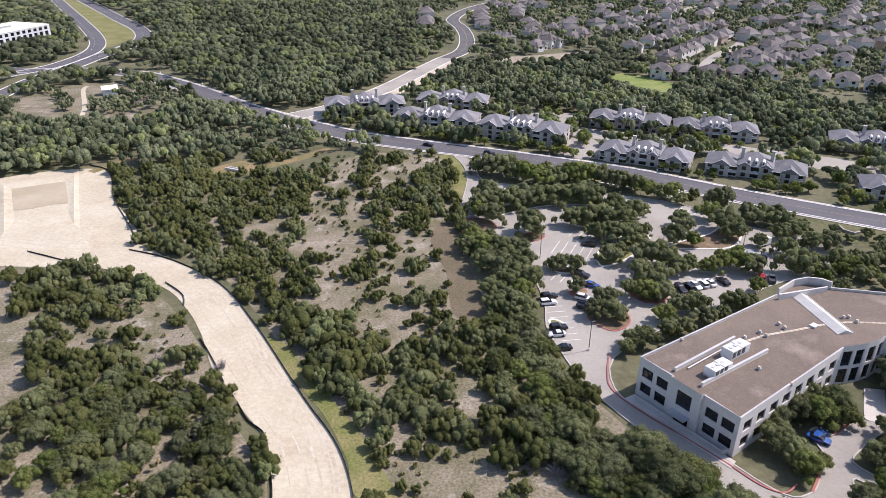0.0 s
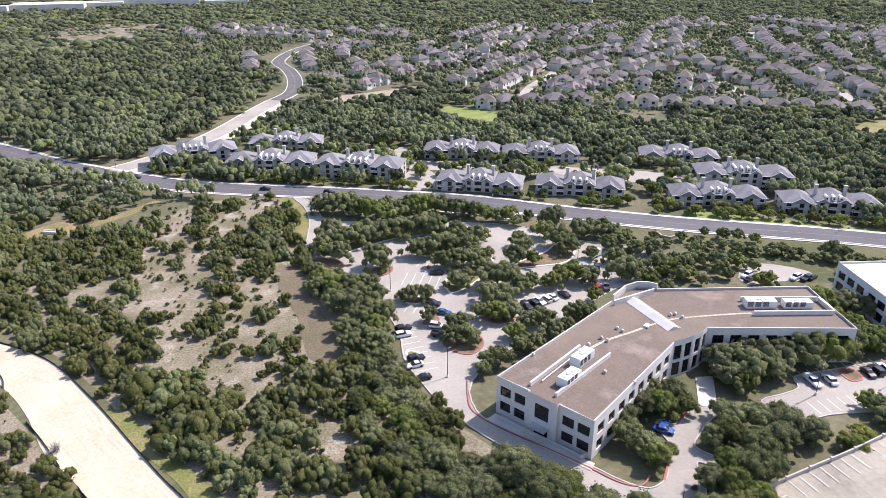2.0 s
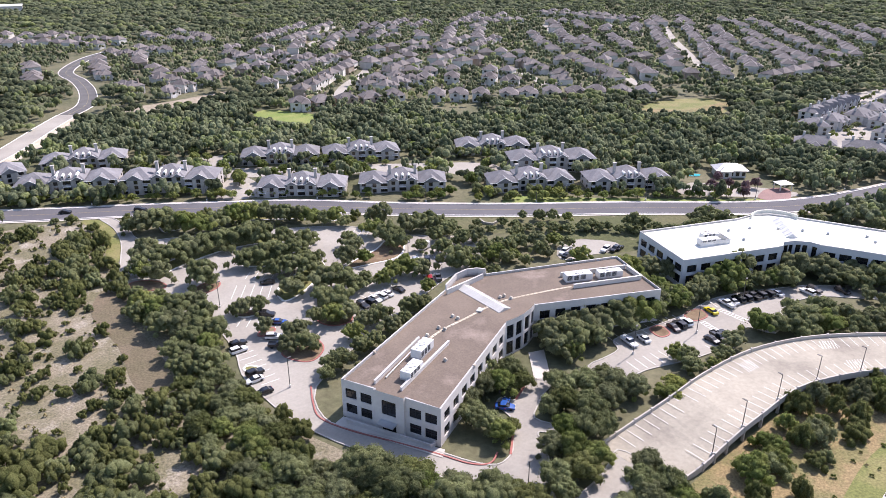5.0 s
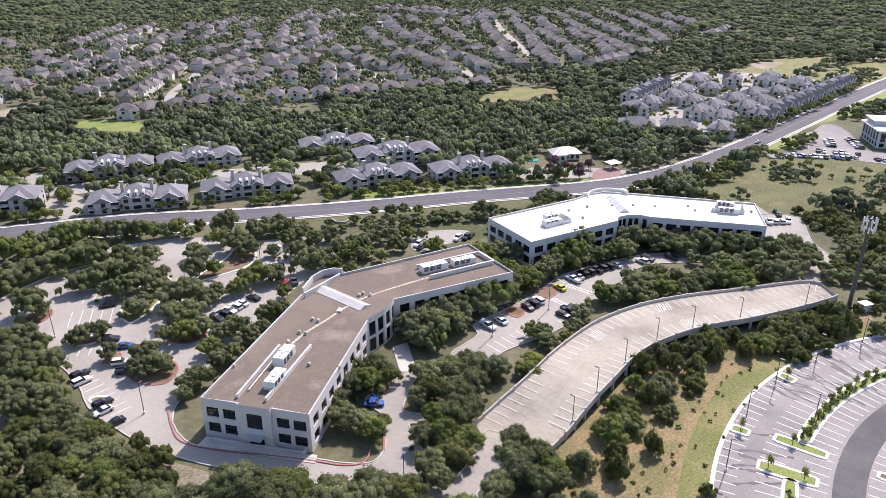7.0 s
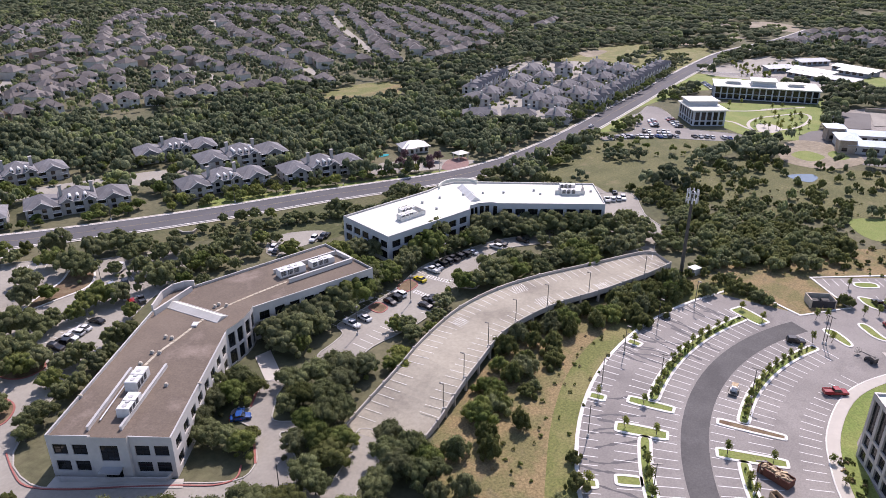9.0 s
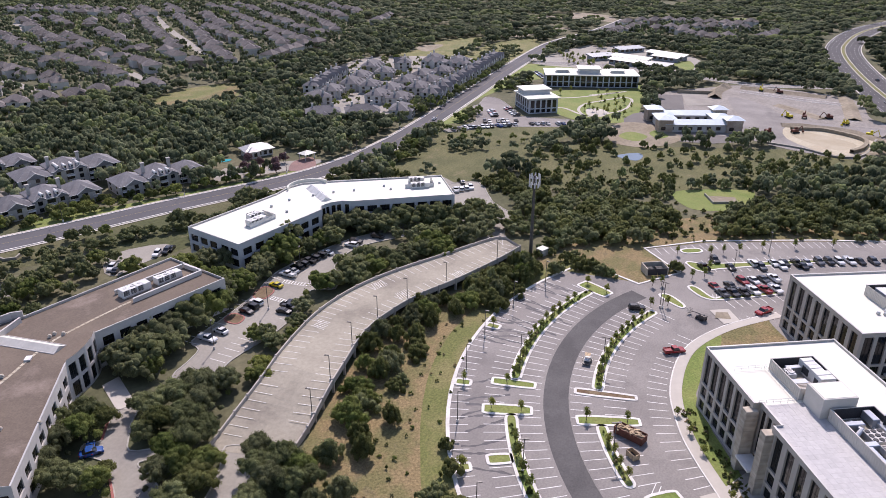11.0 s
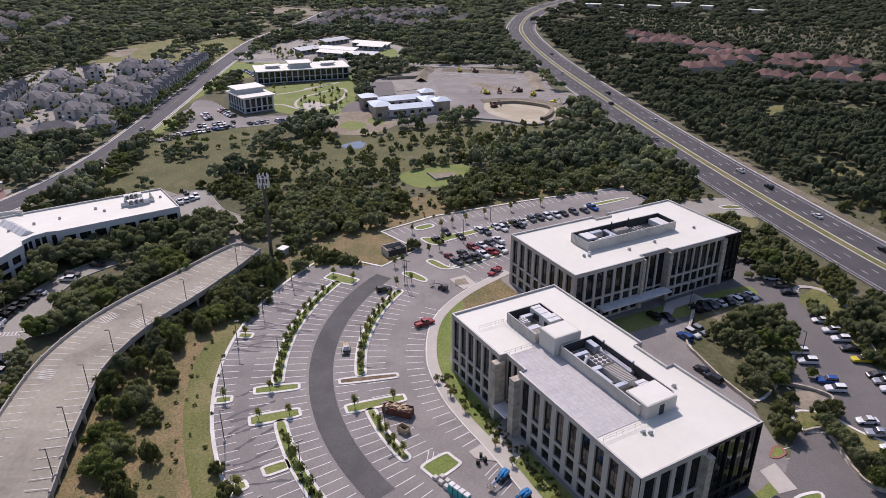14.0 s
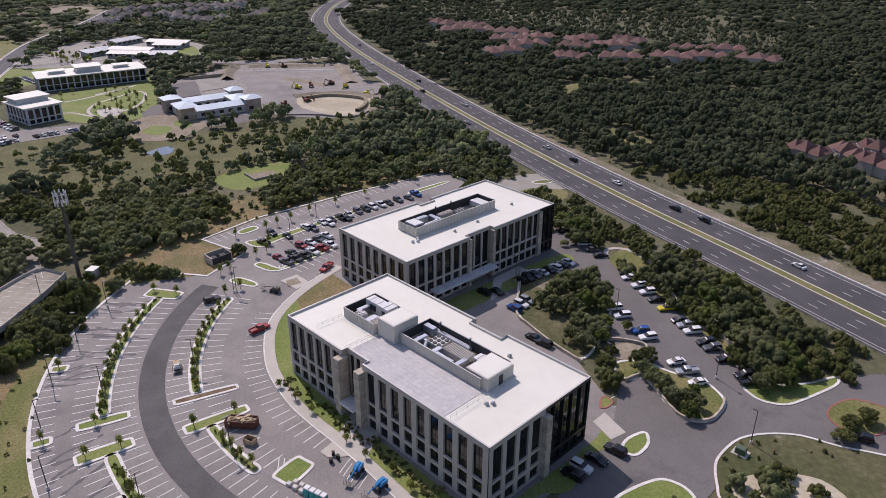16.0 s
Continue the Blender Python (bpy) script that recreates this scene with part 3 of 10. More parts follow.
# roads
MAIN = [(-360, 360), (-330, 378), (-300, 400), (-270, 430), (-243, 456), (-194, 447), (-163, 425), (-136, 400), (-107, 370), (-82, 349), (-61, 333), (-40, 319), (-14, 308), (13, 298), (42, 286), (75.6, 271), (110.2, 248.6), (150.2, 225.6), (193.3, 204.7), (237.4, 181), (264, 171.4), (297, 167), (340, 167),
        (428, 173), (534, 181), (649, 187), (706, 183), (790, 168), (900, 160)]
main_road, main_line = road("road", MAIN[4:], 12.6, asphalt_mat, 0.08, "four-lane grey asphalt road with concrete kerbs", open_extra=4.0)
solid(main_road, main_line, 0.14, 0.10, yellow_mat, 0.25)
for side in (7.7, -7.7):
    w = offset(main_line, side)
    s = Shape()
    s.strip(offset(w, 0.55), offset(w, -0.55), 0.14)
    tagged(part("footway", s, walk_mat), "pale concrete footway beside the road", "pavement", kind="structure")
arterial, line = road("road", [(-252, 330), (-249, 362), (-247, 393), (-247, 428), (-242, 460), (-238, 503), (-233, 535), (-235, 570), (-254, 612), (-288, 659), (-332, 721), (-378, 786), (-410, 832)], 12.0, asphalt_mat, 0.12, "grey asphalt arterial curving past a grass median", open_extra=4)
dashes(arterial, line, 3.0, 9.0, 0.18, 0.15)
arterial, line = road("road", [(-270, 440), (-255, 466), (-250, 503), (-256, 536), (-275, 576), (-317, 645), (-365, 720), (-412, 794), (-440, 836)], 11.0, asphalt_mat, 0.11, "grey asphalt arterial with grass median", open_extra=5)
dashes(arterial, line, 3.0, 9.0, 0.18, 0.14, shift=2.0)
arterial, line = road("road", [(-236, 455), (-262, 453), (-300, 459), (-350, 462)], 12.0, asphalt_mat, 0.10, "asphalt road at the junction")
side_road, side_line = road("road", [(-77, 351), (-55, 374), (-32, 415), (-11, 468), (2, 499)], 12.0, concrete_mat, 0.12, "pale new concrete road climbing to the houses", open_extra=5)
s = Shape()
w = offset(side_line, -10.0)
OPEN_LINES.append((w, 9.0))
s.strip(offset(w, 3.5), offset(w, -3.5), 0.04)
tagged(part("dirt_verge", s, track_mat), "bare graded soil beside the new road", "verge", kind="structure")
side_road, side_line = road("road", [(2, 499), (14, 527), (18, 575), (15, 625), (8, 675), (27, 744), (60, 800)], 11.0, newasphalt_mat, 0.12, "dark residential road curving between houses", open_extra=8)
solid(side_road, side_line, 0.2, 0.14, yellow_mat)

# divided highway
HWY = [(-20, -190), (60, -172), (147, -151), (178, -143.5), (231, -130), (296, -116), (372, -102), (472, -86), (572, -72), (662, -64), (740, -62), (800, -68), (880, -84), (960, -112), (1100, -180)]
hwy_line = smooth(HWY, 6)
for side in (1, -1):
    c = offset(hwy_line, side * 7.3)
    s = Shape()
    s.strip(offset(c, 6.1), offset(c, -6.1), 0.09)
    hw = tagged(part("highway", s, highway_mat), "three-lane dark asphalt highway carriageway", "road", kind="structure")
    for shift in (-1.8, 1.9):
        dashes(hw, c, 3.0, 9.0, 0.18, 0.11, shift=shift)
    solid(hw, c, 0.16, 0.11, line_mat if side > 0 else yellow_mat, 5.3)
    solid(hw, c, 0.16, 0.11, yellow_mat if side > 0 else line_mat, -5.3)
OPEN_LINES.append((hwy_line, 18.5))
s = Shape()
s.strip(offset(hwy_line, 1.25), offset(hwy_line, -1.25), 0.15)
for side in (1.55, -1.55):
    k = Shape()
    k.ridge(offset(hwy_line, side), 0.16, 0.17)
    tagged(part("kerb", k, kerb_mat), "pale concrete kerb of the highway median", "kerb", kind="structure")
tagged(part("median", s, verge_mat), "narrow grass median of the highway", "median", kind="structure")
for side in (13.6, -13.6):
    s = Shape()
    s.strip(offset(hwy_line, side + 0.8), offset(hwy_line, side - 0.8), 0.07)
    tagged(part("shoulder", s, asphalt_mat), "grey asphalt highway shoulder", "road", kind="structure")
    k = Shape()
    k.ridge(offset(hwy_line, side * 14.5 / 13.6), 0.25, 0.35)
    tagged(part("kerb", k, kerb_mat), "pale concrete edge of the highway shoulder", "kerb", kind="structure")

# ---- parking and paved areas ----


def paved(name, poly, z, mat, label, steps=0, edge=False):
    if edge:
        k = Shape()
        k.ridge(smooth(poly, steps, True), 0.16, 0.2, True)
        tagged(part("kerb", k, oldkerb_mat), "weathered concrete kerb round the old car park", "kerb", kind="structure")
    surface(name, poly, z + 0.0009 * next(SLABS), mat, label, "paving", steps)
    OPEN_POLYS.append(list(poly))


paved("car_park", [(4.3, 293.5), (9, 291), (13, 279), (16, 262), (30, 258), (58, 250), (86, 240), (104, 220), (122, 208), (119, 190), (100, 182), (83, 172), (57, 156), (41.6, 143), (39.2, 130.8), (43.2, 123.6), (50, 115.8), (57, 107.4), (61.2, 101.8), (65.5, 98.4), (69.6, 99.6), (71.6, 101.6), (73.7, 104.9), (76.2, 108.0), (76.8, 110.9), (76.6, 116.0), (79.0, 117.9), (81.2, 115.6), (86.5, 119.3), (90.4, 120.7), (93.4, 117.4), (88.1, 114.1), (85.5, 111.8), (81.4, 107.7), (84.1, 103.0), (82.2, 100.8), (79.6, 103.1), (78.4, 101.5), (79.3, 99.4), (76.8, 96.1), (75.2, 93.5), (71.0, 87.6), (71.1, 85.6), (74.4, 83.4), (77.5, 84.0), (81.4, 85.3), (85.9, 87.5), (90.7, 90.2), (92.7, 84.9), (89.4, 82.4), (85.6, 79.9), (82.2, 78.6), (78.3, 77.8), (75.4, 77.2), (72, 72), (66, 80), (62, 90), (54, 100), (42, 116), (33, 132), (29, 146), (27, 157), (28, 170), (25, 189), (14, 206), (11.0, 213.4), (6.7, 222.0), (6.0, 233.3), (7.5, 246.0), (9.4, 262.9), (8.4, 279.4)],
      0.05, concrete_mat, "pale concrete car park with planted islands", 3, True)
paved("car_park", [(103, 113), (106, 119), (112, 120), (118, 121.5), (120.5, 126), (131, 126.4), (146, 127), (160, 130), (168, 130), (184, 126.6), (197, 122.4), (206, 117), (216, 113.5), (236, 104), (250, 114), (262, 116), (272, 104), (252, 90), (240, 76), (226, 76), (214, 72), (210, 82), (222, 92), (201, 110.5), (190, 117), (176, 116.4), (171, 112), (162, 107.5), (158, 113.5), (150, 111.5), (143.6, 109.5), (138, 108.6), (129, 109), (117.6, 110.5), (107, 109.5)], 0.05, concrete_mat, "pale concrete car park between offices", 3, True)
paved("car_park", [(140.9, 179.5), (149.4, 187.9), (158.3, 186.2), (166.4, 178.6), (163.7, 172.4), (151.6, 174.0), (141.6, 173.9)], 0.052, concrete_mat, "small pale car park behind the brown office", 2)
paved("car_park", [(232, 112), (256, 106), (272, 120), (262, 136), (250, 132)], 0.055, concrete_mat, "pale concrete parking beside the white office", 2)
paved("car_park", [(431, 161), (430, 152), (411, 137), (392, 125), (396, 97), (388, 91), (378, 97), (364, 128), (353, 138), (342, 148), (347, 152.5), (367, 144), (386, 151), (399, 160), (410, 158)], 0.05, lot_mat, "asphalt campus car park", 3, True)
paved("car_park", [(585, 176), (685, 152), (640, 120), (572, 112), (560, 160)], 0.05, concrete_mat, "large pale school car park", 2)
patch("grass_verge", [(300, 160), (333, 163), (394, 167), (466, 172), (514, 178), (545, 180), (562, 172), (560, 120), (534, 96), (525, 112), (500, 150), (440, 162), (400, 162), (366, 150), (340, 152)], 0.01, lawn_mat, "green verge between campus and road")
patch("school_yard", [(560, 140), (600, 150), (690, 132), (684, 104), (652, 56), (610, 46), (566, 52)], 0.02, concrete_mat, "pale paved yard round the school halls", 2)
patch("lawn", [(608, 69), (631, 58), (600, 50), (585, 54), (587, 66)], 0.04, lawn_mat, "green lawn beside the school halls")
patch("station_yard", [(412 + 37 * math.cos(a), 32 + 37 * math.sin(a)) for a in np.linspace(0, 5.9, 16)], 0.02, southlot_mat, "grey paved yard round the station", 1)
patch("dirt", [(486, 63), (527, 30), (542, 10), (538, -22), (528, -52), (506, -60), (470, -62), (446, -78), (420, -66), (392, -56), (377, -43), (404, 0), (396, 16), (430, 26), (440, 54)], 0.04, site_mat, "bare graded soil of the building site")
paved("construction_yard", [(497, 18), (494.6, 6.6), (478, -6), (451.8, -19.6), (446, -46), (448, -75), (436, -72), (412, -56), (384, -48), (377, -34), (391, -3), (408, 6), (438, 6), (465, 13)], 0.075, lot_mat, "half-finished construction yard of new grey asphalt", 2)
OPEN_POLYS.append([(340, 150), (400, 165), (446, 160), (500, 140), (545, 80), (415, 60), (380, 88), (345, 130)])
OPEN_POLYS.append([(486, 63), (540, 30), (540, -22), (500, -20), (451, -50), (446, -78), (377, -43), (404, 0), (396, 16), (430, 26)])
for line, w_ in (([(520, 12), (514, -8), (508, -28), (504, -50)], 6), ([(568, 170), (580, 131), (576, 92), (558, 42), (548, 5), (552, -22), (566, -62)], 9)):
    road("yard_road", line, w_, lot_mat, 0.11 + 0.004 * next(LANES), "new grey asphalt yard road", kerb=0.12, open_extra=1)
surface("building_pad", [(486, 62), (490, 46), (450, 40), (443, 53.5)], 0.3, southlot_mat, "flat grey building pad", "pad")
surface("building_pad", [(495, 47), (499, 28.5), (467, 25), (459, 40)], 0.3, concrete_mat, "pale concrete slab on the building site", "pad")
surface("soil_rim", smooth([(432, -17), (437, -34), (424, -57), (410, -58), (388, -50), (382, -36), (404, -17)], 3, True), 0.10, caliche_mat, "pale soil rim of the excavation", "ground")
surface("basin_water", smooth([(418, -19.7), (421.5, -28.8), (408, -48.6), (396, -46), (391.5, -38), (406.7, -22)], 3, True), 0.14, mud_mat, "muddy water on the excavation floor", "water")
s = Shape()
s.ridge(smooth([(424, -19), (428.5, -35), (416, -53), (399, -52), (388, -46)], 4), 1.0, 1.8)
tagged(part("excavation_wall", s, spoil_mat), "steep cut soil face round the excavation", "soil bank", kind="structure")
s = Shape()
s.ridge(smooth([(437, -69), (421, -60), (401, -56), (384, -50), (377, -39), (386, -24), (391, -3)], 4), 0.5, 0.9)
tagged(part("site_wall", s, concrete_mat), "long low concrete wall along the yard's edge", "wall", kind="structure")
for ln in ([(497, 50), (502, 26)], [(447, 56), (438, 58)]):
    s = Shape()
    s.ridge(ln, 0.5, 2.2)
    tagged(part("site_wall", s, spoil_mat), "unfinished block retaining wall on the building site", "wall", kind="structure")
for ln, hh in (([(433, -14), (434, -44), (421, -60)], 2.2), ([(421, -60), (409, -65), (386, -52)], 1.6), ([(490, 26), (510, 27), (532, 22)], 4.0), ([(532, 12), (526, -20), (522, -40)], 2.2), ([(528, -51), (495, -52), (462, -52)], 2.0), ([(486, -12), (470, -26), (458, -36)], 1.2)):
    l_ = smooth(ln, 5)
    s = Shape()
    a_, b_ = offset(l_, 4.5), offset(l_, -4.5)
    for k in range(len(l_) - 1):
        h0, h1 = hh * (0.7 + 0.4 * noise.noise((k * 0.7, hh, 0))), hh * (0.7 + 0.4 * noise.noise((k * 0.7 + 0.7, hh, 0)))
        s.face((*a_[k], 0.05), (*a_[k + 1], 0.05), (*l_[k + 1], h1), (*l_[k], h0))
        s.face((*l_[k], h0), (*l_[k + 1], h1), (*b_[k + 1], 0.05), (*b_[k], 0.05))
    tagged(part("soil_bank", s, spoil_mat), "long heap of sandy excavated soil", "soil heap", kind="structure")
patch("dirt", [(380, 72), (402, 68), (404, 52), (382, 33), (358, 45), (358, 63)], 0.05, spoil_mat, "bare graded soil round a small garden")
patch("lawn", [(372, 64), (384, 60), (378, 50), (366, 54)], 0.07, lawn_mat, "small lawn plot")
patch("lawn", [(384, 50), (392, 48), (384, 40), (376, 44)], 0.07, lawn_mat, "small lawn plot")
paved("apartment_yard", [(-10, 352), (40, 345), (110, 318), (150, 300), (180, 284), (172, 262), (142, 290), (100, 305), (60, 322), (20, 338)], 0.04, concrete_mat, "pale concrete apartment courtyard", 2)
paved("apartment_yard", [(49.5, 293.2), (66.7, 289.2), (71.8, 299.2), (69.2, 317.2), (63.6, 321.9), (56.0, 313.2)], 0.045, concrete_mat, "pale concrete court between the apartments", 2)
paved("apartment_yard", [(32.1, 372.5), (38.0, 354.8), (52.7, 344.6), (71.2, 343.9), (67.4, 360.9), (48.0, 360.3)], 0.05, concrete_mat, "pale concrete court between the apartments", 2)
paved("apartment_yard", [(333, 222), (420, 290), (529, 310), (560, 262), (556, 204), (400, 188), (370, 190)], 0.03, concrete_mat, "pale concrete apartment drives", 2)
paved("entry_drive", [(262, -87), (268, -108), (248, -111), (244, -96), (236, -88), (246, -80)], 0.06, concrete_mat, "pale concrete entry from the highway", 2)
paved("apartment_yard", [(242, 216), (260, 200), (272, 184), (262, 182), (240, 196), (226, 208)], 0.04, concrete_mat, "pale concrete forecourt", 2)

# new car park: rings of stalls about one centre
paved("car_park", arc(99.0, 128, 62, (156.2, -40.5)) + [(204, 24), (216, 14), (231, 26), (245, 8), (262, -27), (279, -68), (262, -76), (232, -52), (226, -68), (196, -92), (196, -86), (160, -66), (112, -68), (96, -46), (88, -36), (84, 0), (90, 30)],
      0.05, lot_mat, "grey asphalt car park with curved rows of stalls")
paved("car_park", [(222, -92), (190, -99), (150, -103), (124, -105), (112, -103), (108, -106), (110, -116), (112, -136), (70, -140), (56, -118), (80, -106), (94, -86), (86, -72), (84, -40), (97, -49), (112, -66), (128, -74), (150, -82), (166, -66), (182, -58), (200, -82)], 0.058, southlot_mat, "grey asphalt car park behind the offices", 2)
s = Shape()
s.strip(arc(81.3, 132, 59), arc(75.5, 132, 59), 0.075)
tagged(part("drive_lane", s, newasphalt_mat), "fresh dark asphalt lane curving through the car park", "road", kind="structure")


def stalls(inner_r, outer_r, a, b, pitch, name="stall_line"):
    s = Shape()
    step = math.degrees(pitch / ((inner_r + outer_r) / 2))
    n = int(abs(b - a) / step)
    for k in range(n + 1):
        q = a + (step if b > a else -step) * k
        d = (math.cos(radians(q)), math.sin(radians(q)))
        p = [(156 + d[0] * inner_r, -44.5 + d[1] * inner_r), (156 + d[0] * outer_r, -44.5 + d[1] * outer_r)]
        s.strip(offset(p, 0.09), offset(p, -0.09), 0.072)
    tagged(part(name, s, line_mat), "white painted stall lines in a curved row", "road marking", kind="structure")


k = Shape()
k.ridge(arc(99.2, 128, 62, (156.2, -40.5)) + [(211.5, 43.0), (203, 24), (216.4, 13.4), (231, 27), (246, 9), (263, -27), (280, -69), (262, -77)], 0.42, 0.22)
tagged(part("kerb", k, kerb_mat), "white concrete kerb round the car park", "kerb", kind="structure")
stalls(98.3, 103.0, 125, 66, 2.75)
stalls(90.2, 95.0, 131, 66, 2.75)
stalls(82.0, 87.0, 131, 66, 2.75)
stalls(70.2, 75.2, 136, 62, 2.75)
stalls(62.5, 67.5, 128, 62, 2.75)
stalls(53.0, 57.5, 140, 66, 2.75)


def bed(poly, mat=lawn_mat, label="grass island with a white kerb", red=False):
    poly = rounded(list(poly))
    ob = thing("planted_island", *np.mean(poly, 0), 0, label=label, category="planting bed", group="car park islands")
    cx, cy = np.mean(poly, 0)
    local = [(x - cx, y - cy) for x, y in poly]
    s = Shape()
    s.prism(local, 0.0, 0.16)
    part("soil", s, mat, ob)
    k = Shape()
    k.ridge(local, 0.2 if red else 0.33, 0.2, True)
    part("kerb", k, redkerb_mat if red else kerb_mat, ob, "painted red kerb" if red else "white concrete kerb")
    OPEN_POLYS.append(list(poly))
    return ob


def ring(r0, r1, a, b):
    return arc(r1, a, b) + arc(r0, b, a)


def dot(x, y, rx, ry, turn=0.0, n=12):
    return [(x + rx * math.cos(q) * math.cos(turn) - ry * math.sin(q) * math.sin(turn), y + rx * math.cos(q) * math.sin(turn) + ry * math.sin(q) * math.cos(turn)) for q in (2 * math.pi * k / n for k in range(n))]


bed(ring(87.3, 89.9, 101, 66))
bed(ring(83.5, 93.8, 103, 101.2))
bed(ring(83.5, 93.8, 66, 63))
bed(ring(67.6, 70.0, 101, 63))
bed(ring(60.0, 74.0, 103, 101.2), mulch_mat)
bed(ring(84.0, 95.0, 110, 107.8))
bed(ring(87.4, 89.9, 130, 110))
bed(ring(90.0, 95.0, 120.2, 118.4))
bed(ring(60.2, 74.0, 112, 109.4))
bed(ring(67.8, 70.0, 128, 112))
bed(ring(61, 68, 135, 130.5))
for a in (121.0, 104.0, 88.0):
    bed(ring(98.8, 102.5, a, a - 1.4))
bed([(226, 13.6), (221, 10), (219.7, 6.5), (224, 3.6), (246, -32), (247.6, -31), (226.5, 6)])
bed([(207.2, 10.6), (209, 8), (202, 2), (205, 0), (216, -16), (214.4, -17), (203, -1), (200.8, 4.5)])
bed([(198.1, 18.1), (200.2, 14.8), (194.6, 9.0), (192.0, 9.8)])
bed([(256, -50), (266, -68), (268, -67), (258, -48)])
bed([(232, 14), (236, 8), (239, 10), (235, 16)])

bed([(258, -100), (260, -105), (258, -110), (255.6, -108), (255.4, -102)], verge_mat, "grass island in the entry drive")
surface("lawn", [(249, -91), (252.4, -98), (246.3, -112), (236, -107), (238.2, -101), (243, -94)], 0.11, verge_mat, "sunlit grass beside the entry drive", "lawn")
# red-kerbed islands and the entrance walk of the drive court
for poly in ([(132.2, 120.4), (136.8, 120.9), (137.4, 126.2), (132.4, 126.0)], [(146.6, 122.6), (153.8, 123.0), (154.6, 128.4), (147.2, 127.6)]):
    bed(poly, mulch_mat, "mulched island with a red kerb in the drive court", True)
surface("footway", [(90.4, 120.7), (96.1, 131.5), (100.6, 130.8), (93.4, 117.4)], 0.1, walk_mat, "pale paved entrance walk of the brown office", "pavement")
for a, b in (((86.3, 119.1), (81.5, 115.6)), ((73.7, 104.9), (69.6, 99.6))):
    k = Shape()
    k.ridge([a, b], 0.25, 0.25)
    tagged(part("kerb", k, redkerb_mat), "red painted kerb beside the office drive", "kerb", kind="structure")
for a, b in (((149.1, 121.3), (148.8, 114.5)), ((159.4, 124.4), (160.7, 115.8))):
    s = Shape()
    for d in (-0.9, 0.9):
        s.strip(offset([a, b], d + 0.08), offset([a, b], d - 0.08), 0.085)
    for x, y, q in along([a, b], 1.0):
        s.strip([(x - 0.9 * math.sin(q), y + 0.9 * math.cos(q)), (x + 0.9 * math.sin(q), y - 0.9 * math.cos(q))], [(x - 0.9 * math.sin(q) + 0.14, y + 0.9 * math.cos(q) + 0.3), (x + 0.9 * math.sin(q) + 0.14, y - 0.9 * math.cos(q) + 0.3)], 0.088)
    tagged(part("hatched_walk", s, line_mat), "white ladder crossing across the drive court", "road marking", kind="structure")

# planted islands of the old car park
for line, half in (([(24, 269.5), (37, 270), (55, 267), (74, 259), (88, 249)], 3.4), ([(15, 229), (24, 235), (38, 241), (52, 242), (64, 238)], 3.2)):
    l_ = smooth(line, 3)
    bed(offset(l_, half) + offset(l_, -half)[::-1], verge_mat, "long grass island planted with live oaks")
bed(smooth([(38.6, 162.4), (41.0, 156.8), (45.0, 154.8), (49.4, 159.4), (48.8, 165.4), (44.4, 167.6)], 3, True), mulch_mat, "mulched island with a red kerb", True)
bed(smooth([(52.8, 175.4), (55.6, 169.4), (61.8, 170.0), (62.2, 177.2), (58.0, 183.0)], 3, True), mulch_mat, "mulched island with a red kerb", True)
bed(smooth([(47.8, 190.6), (54.2, 193.4), (61.0, 199.8), (67.2, 205.6), (63.4, 210.6), (54.0, 204.6), (48.6, 199.6)], 3, True), verge_mat, "long planted island with a pale kerb")
bed(dot(29.2, 211.2, 5.0, 3.2, 0.6), mulch_mat, "mulched island with a red kerb", True)
bed(dot(36.0, 188.4, 3.6, 2.4, -0.3), mulch_mat, "mulched island under an oak")
bed(dot(38.2, 175.0, 2.8, 1.7, 0.4), mulch_mat, "mulched island with a red kerb", True)
bed(dot(13.0, 221.5, 6.4, 3.4, -0.7), mulch_mat, "mulched island with a red kerb", True)
bed(dot(30.0, 158.0, 2.6, 1.5, -0.9), verge_mat, "small grass island in the old car park")
bed(smooth([(43.0, 222.0), (50.0, 226.0), (60.0, 218.5), (68.0, 212.0), (63.0, 208.6), (52.0, 217.0)], 3, True), verge_mat, "long planted island with a pale kerb")
bed(smooth([(72.0, 203.6), (82.0, 203.0), (92.0, 204.0), (98.4, 213.0), (95.0, 220.0), (88.0, 213.6), (78.0, 208.6)], 3, True), mulch_mat, "mulched island below the oaks")

# footways, lawns and stalls round the new offices
foot = smooth([(200, -16), (186, -3), (170, 5.2), (151.5, 6.2), (137.3, 2.6), (128, -1.7), (117.6, -7.9), (108.3, -12.9), (92, -21)], 5)
s = Shape()
s.strip(offset(foot, 1.3), offset(foot, -1.3), 0.19)
tagged(part("footway", s, walk_mat), "wide white concrete footway along the car park", "pavement", kind="structure")
k = Shape()
k.ridge(offset(foot, -1.4), 0.15, 0.22)
tagged(part("kerb", k, kerb_mat), "white concrete kerb", "kerb", kind="structure")
surface("lawn", offset(foot, 1.35)[6:] + [(90, -31), (146, 2), (160, 1), (164, -2)], 0.15, lawn_mat, "lawn strip between footway and office", "lawn")
surface("straw_grass", [(198, -13), (186, -1.6), (172, 3.4), (163, -2), (160, -22), (167, -30), (193, -13.6)], 0.12, straw_mat, "rough dry grass between the offices", "ground")
surface("paving", [(116.4, -2.7), (119.5, -6.1), (128, -11), (124, -18), (113, -12), (114.4, -4)], 0.2, walk_mat, "pale concrete entrance landing", "pavement")
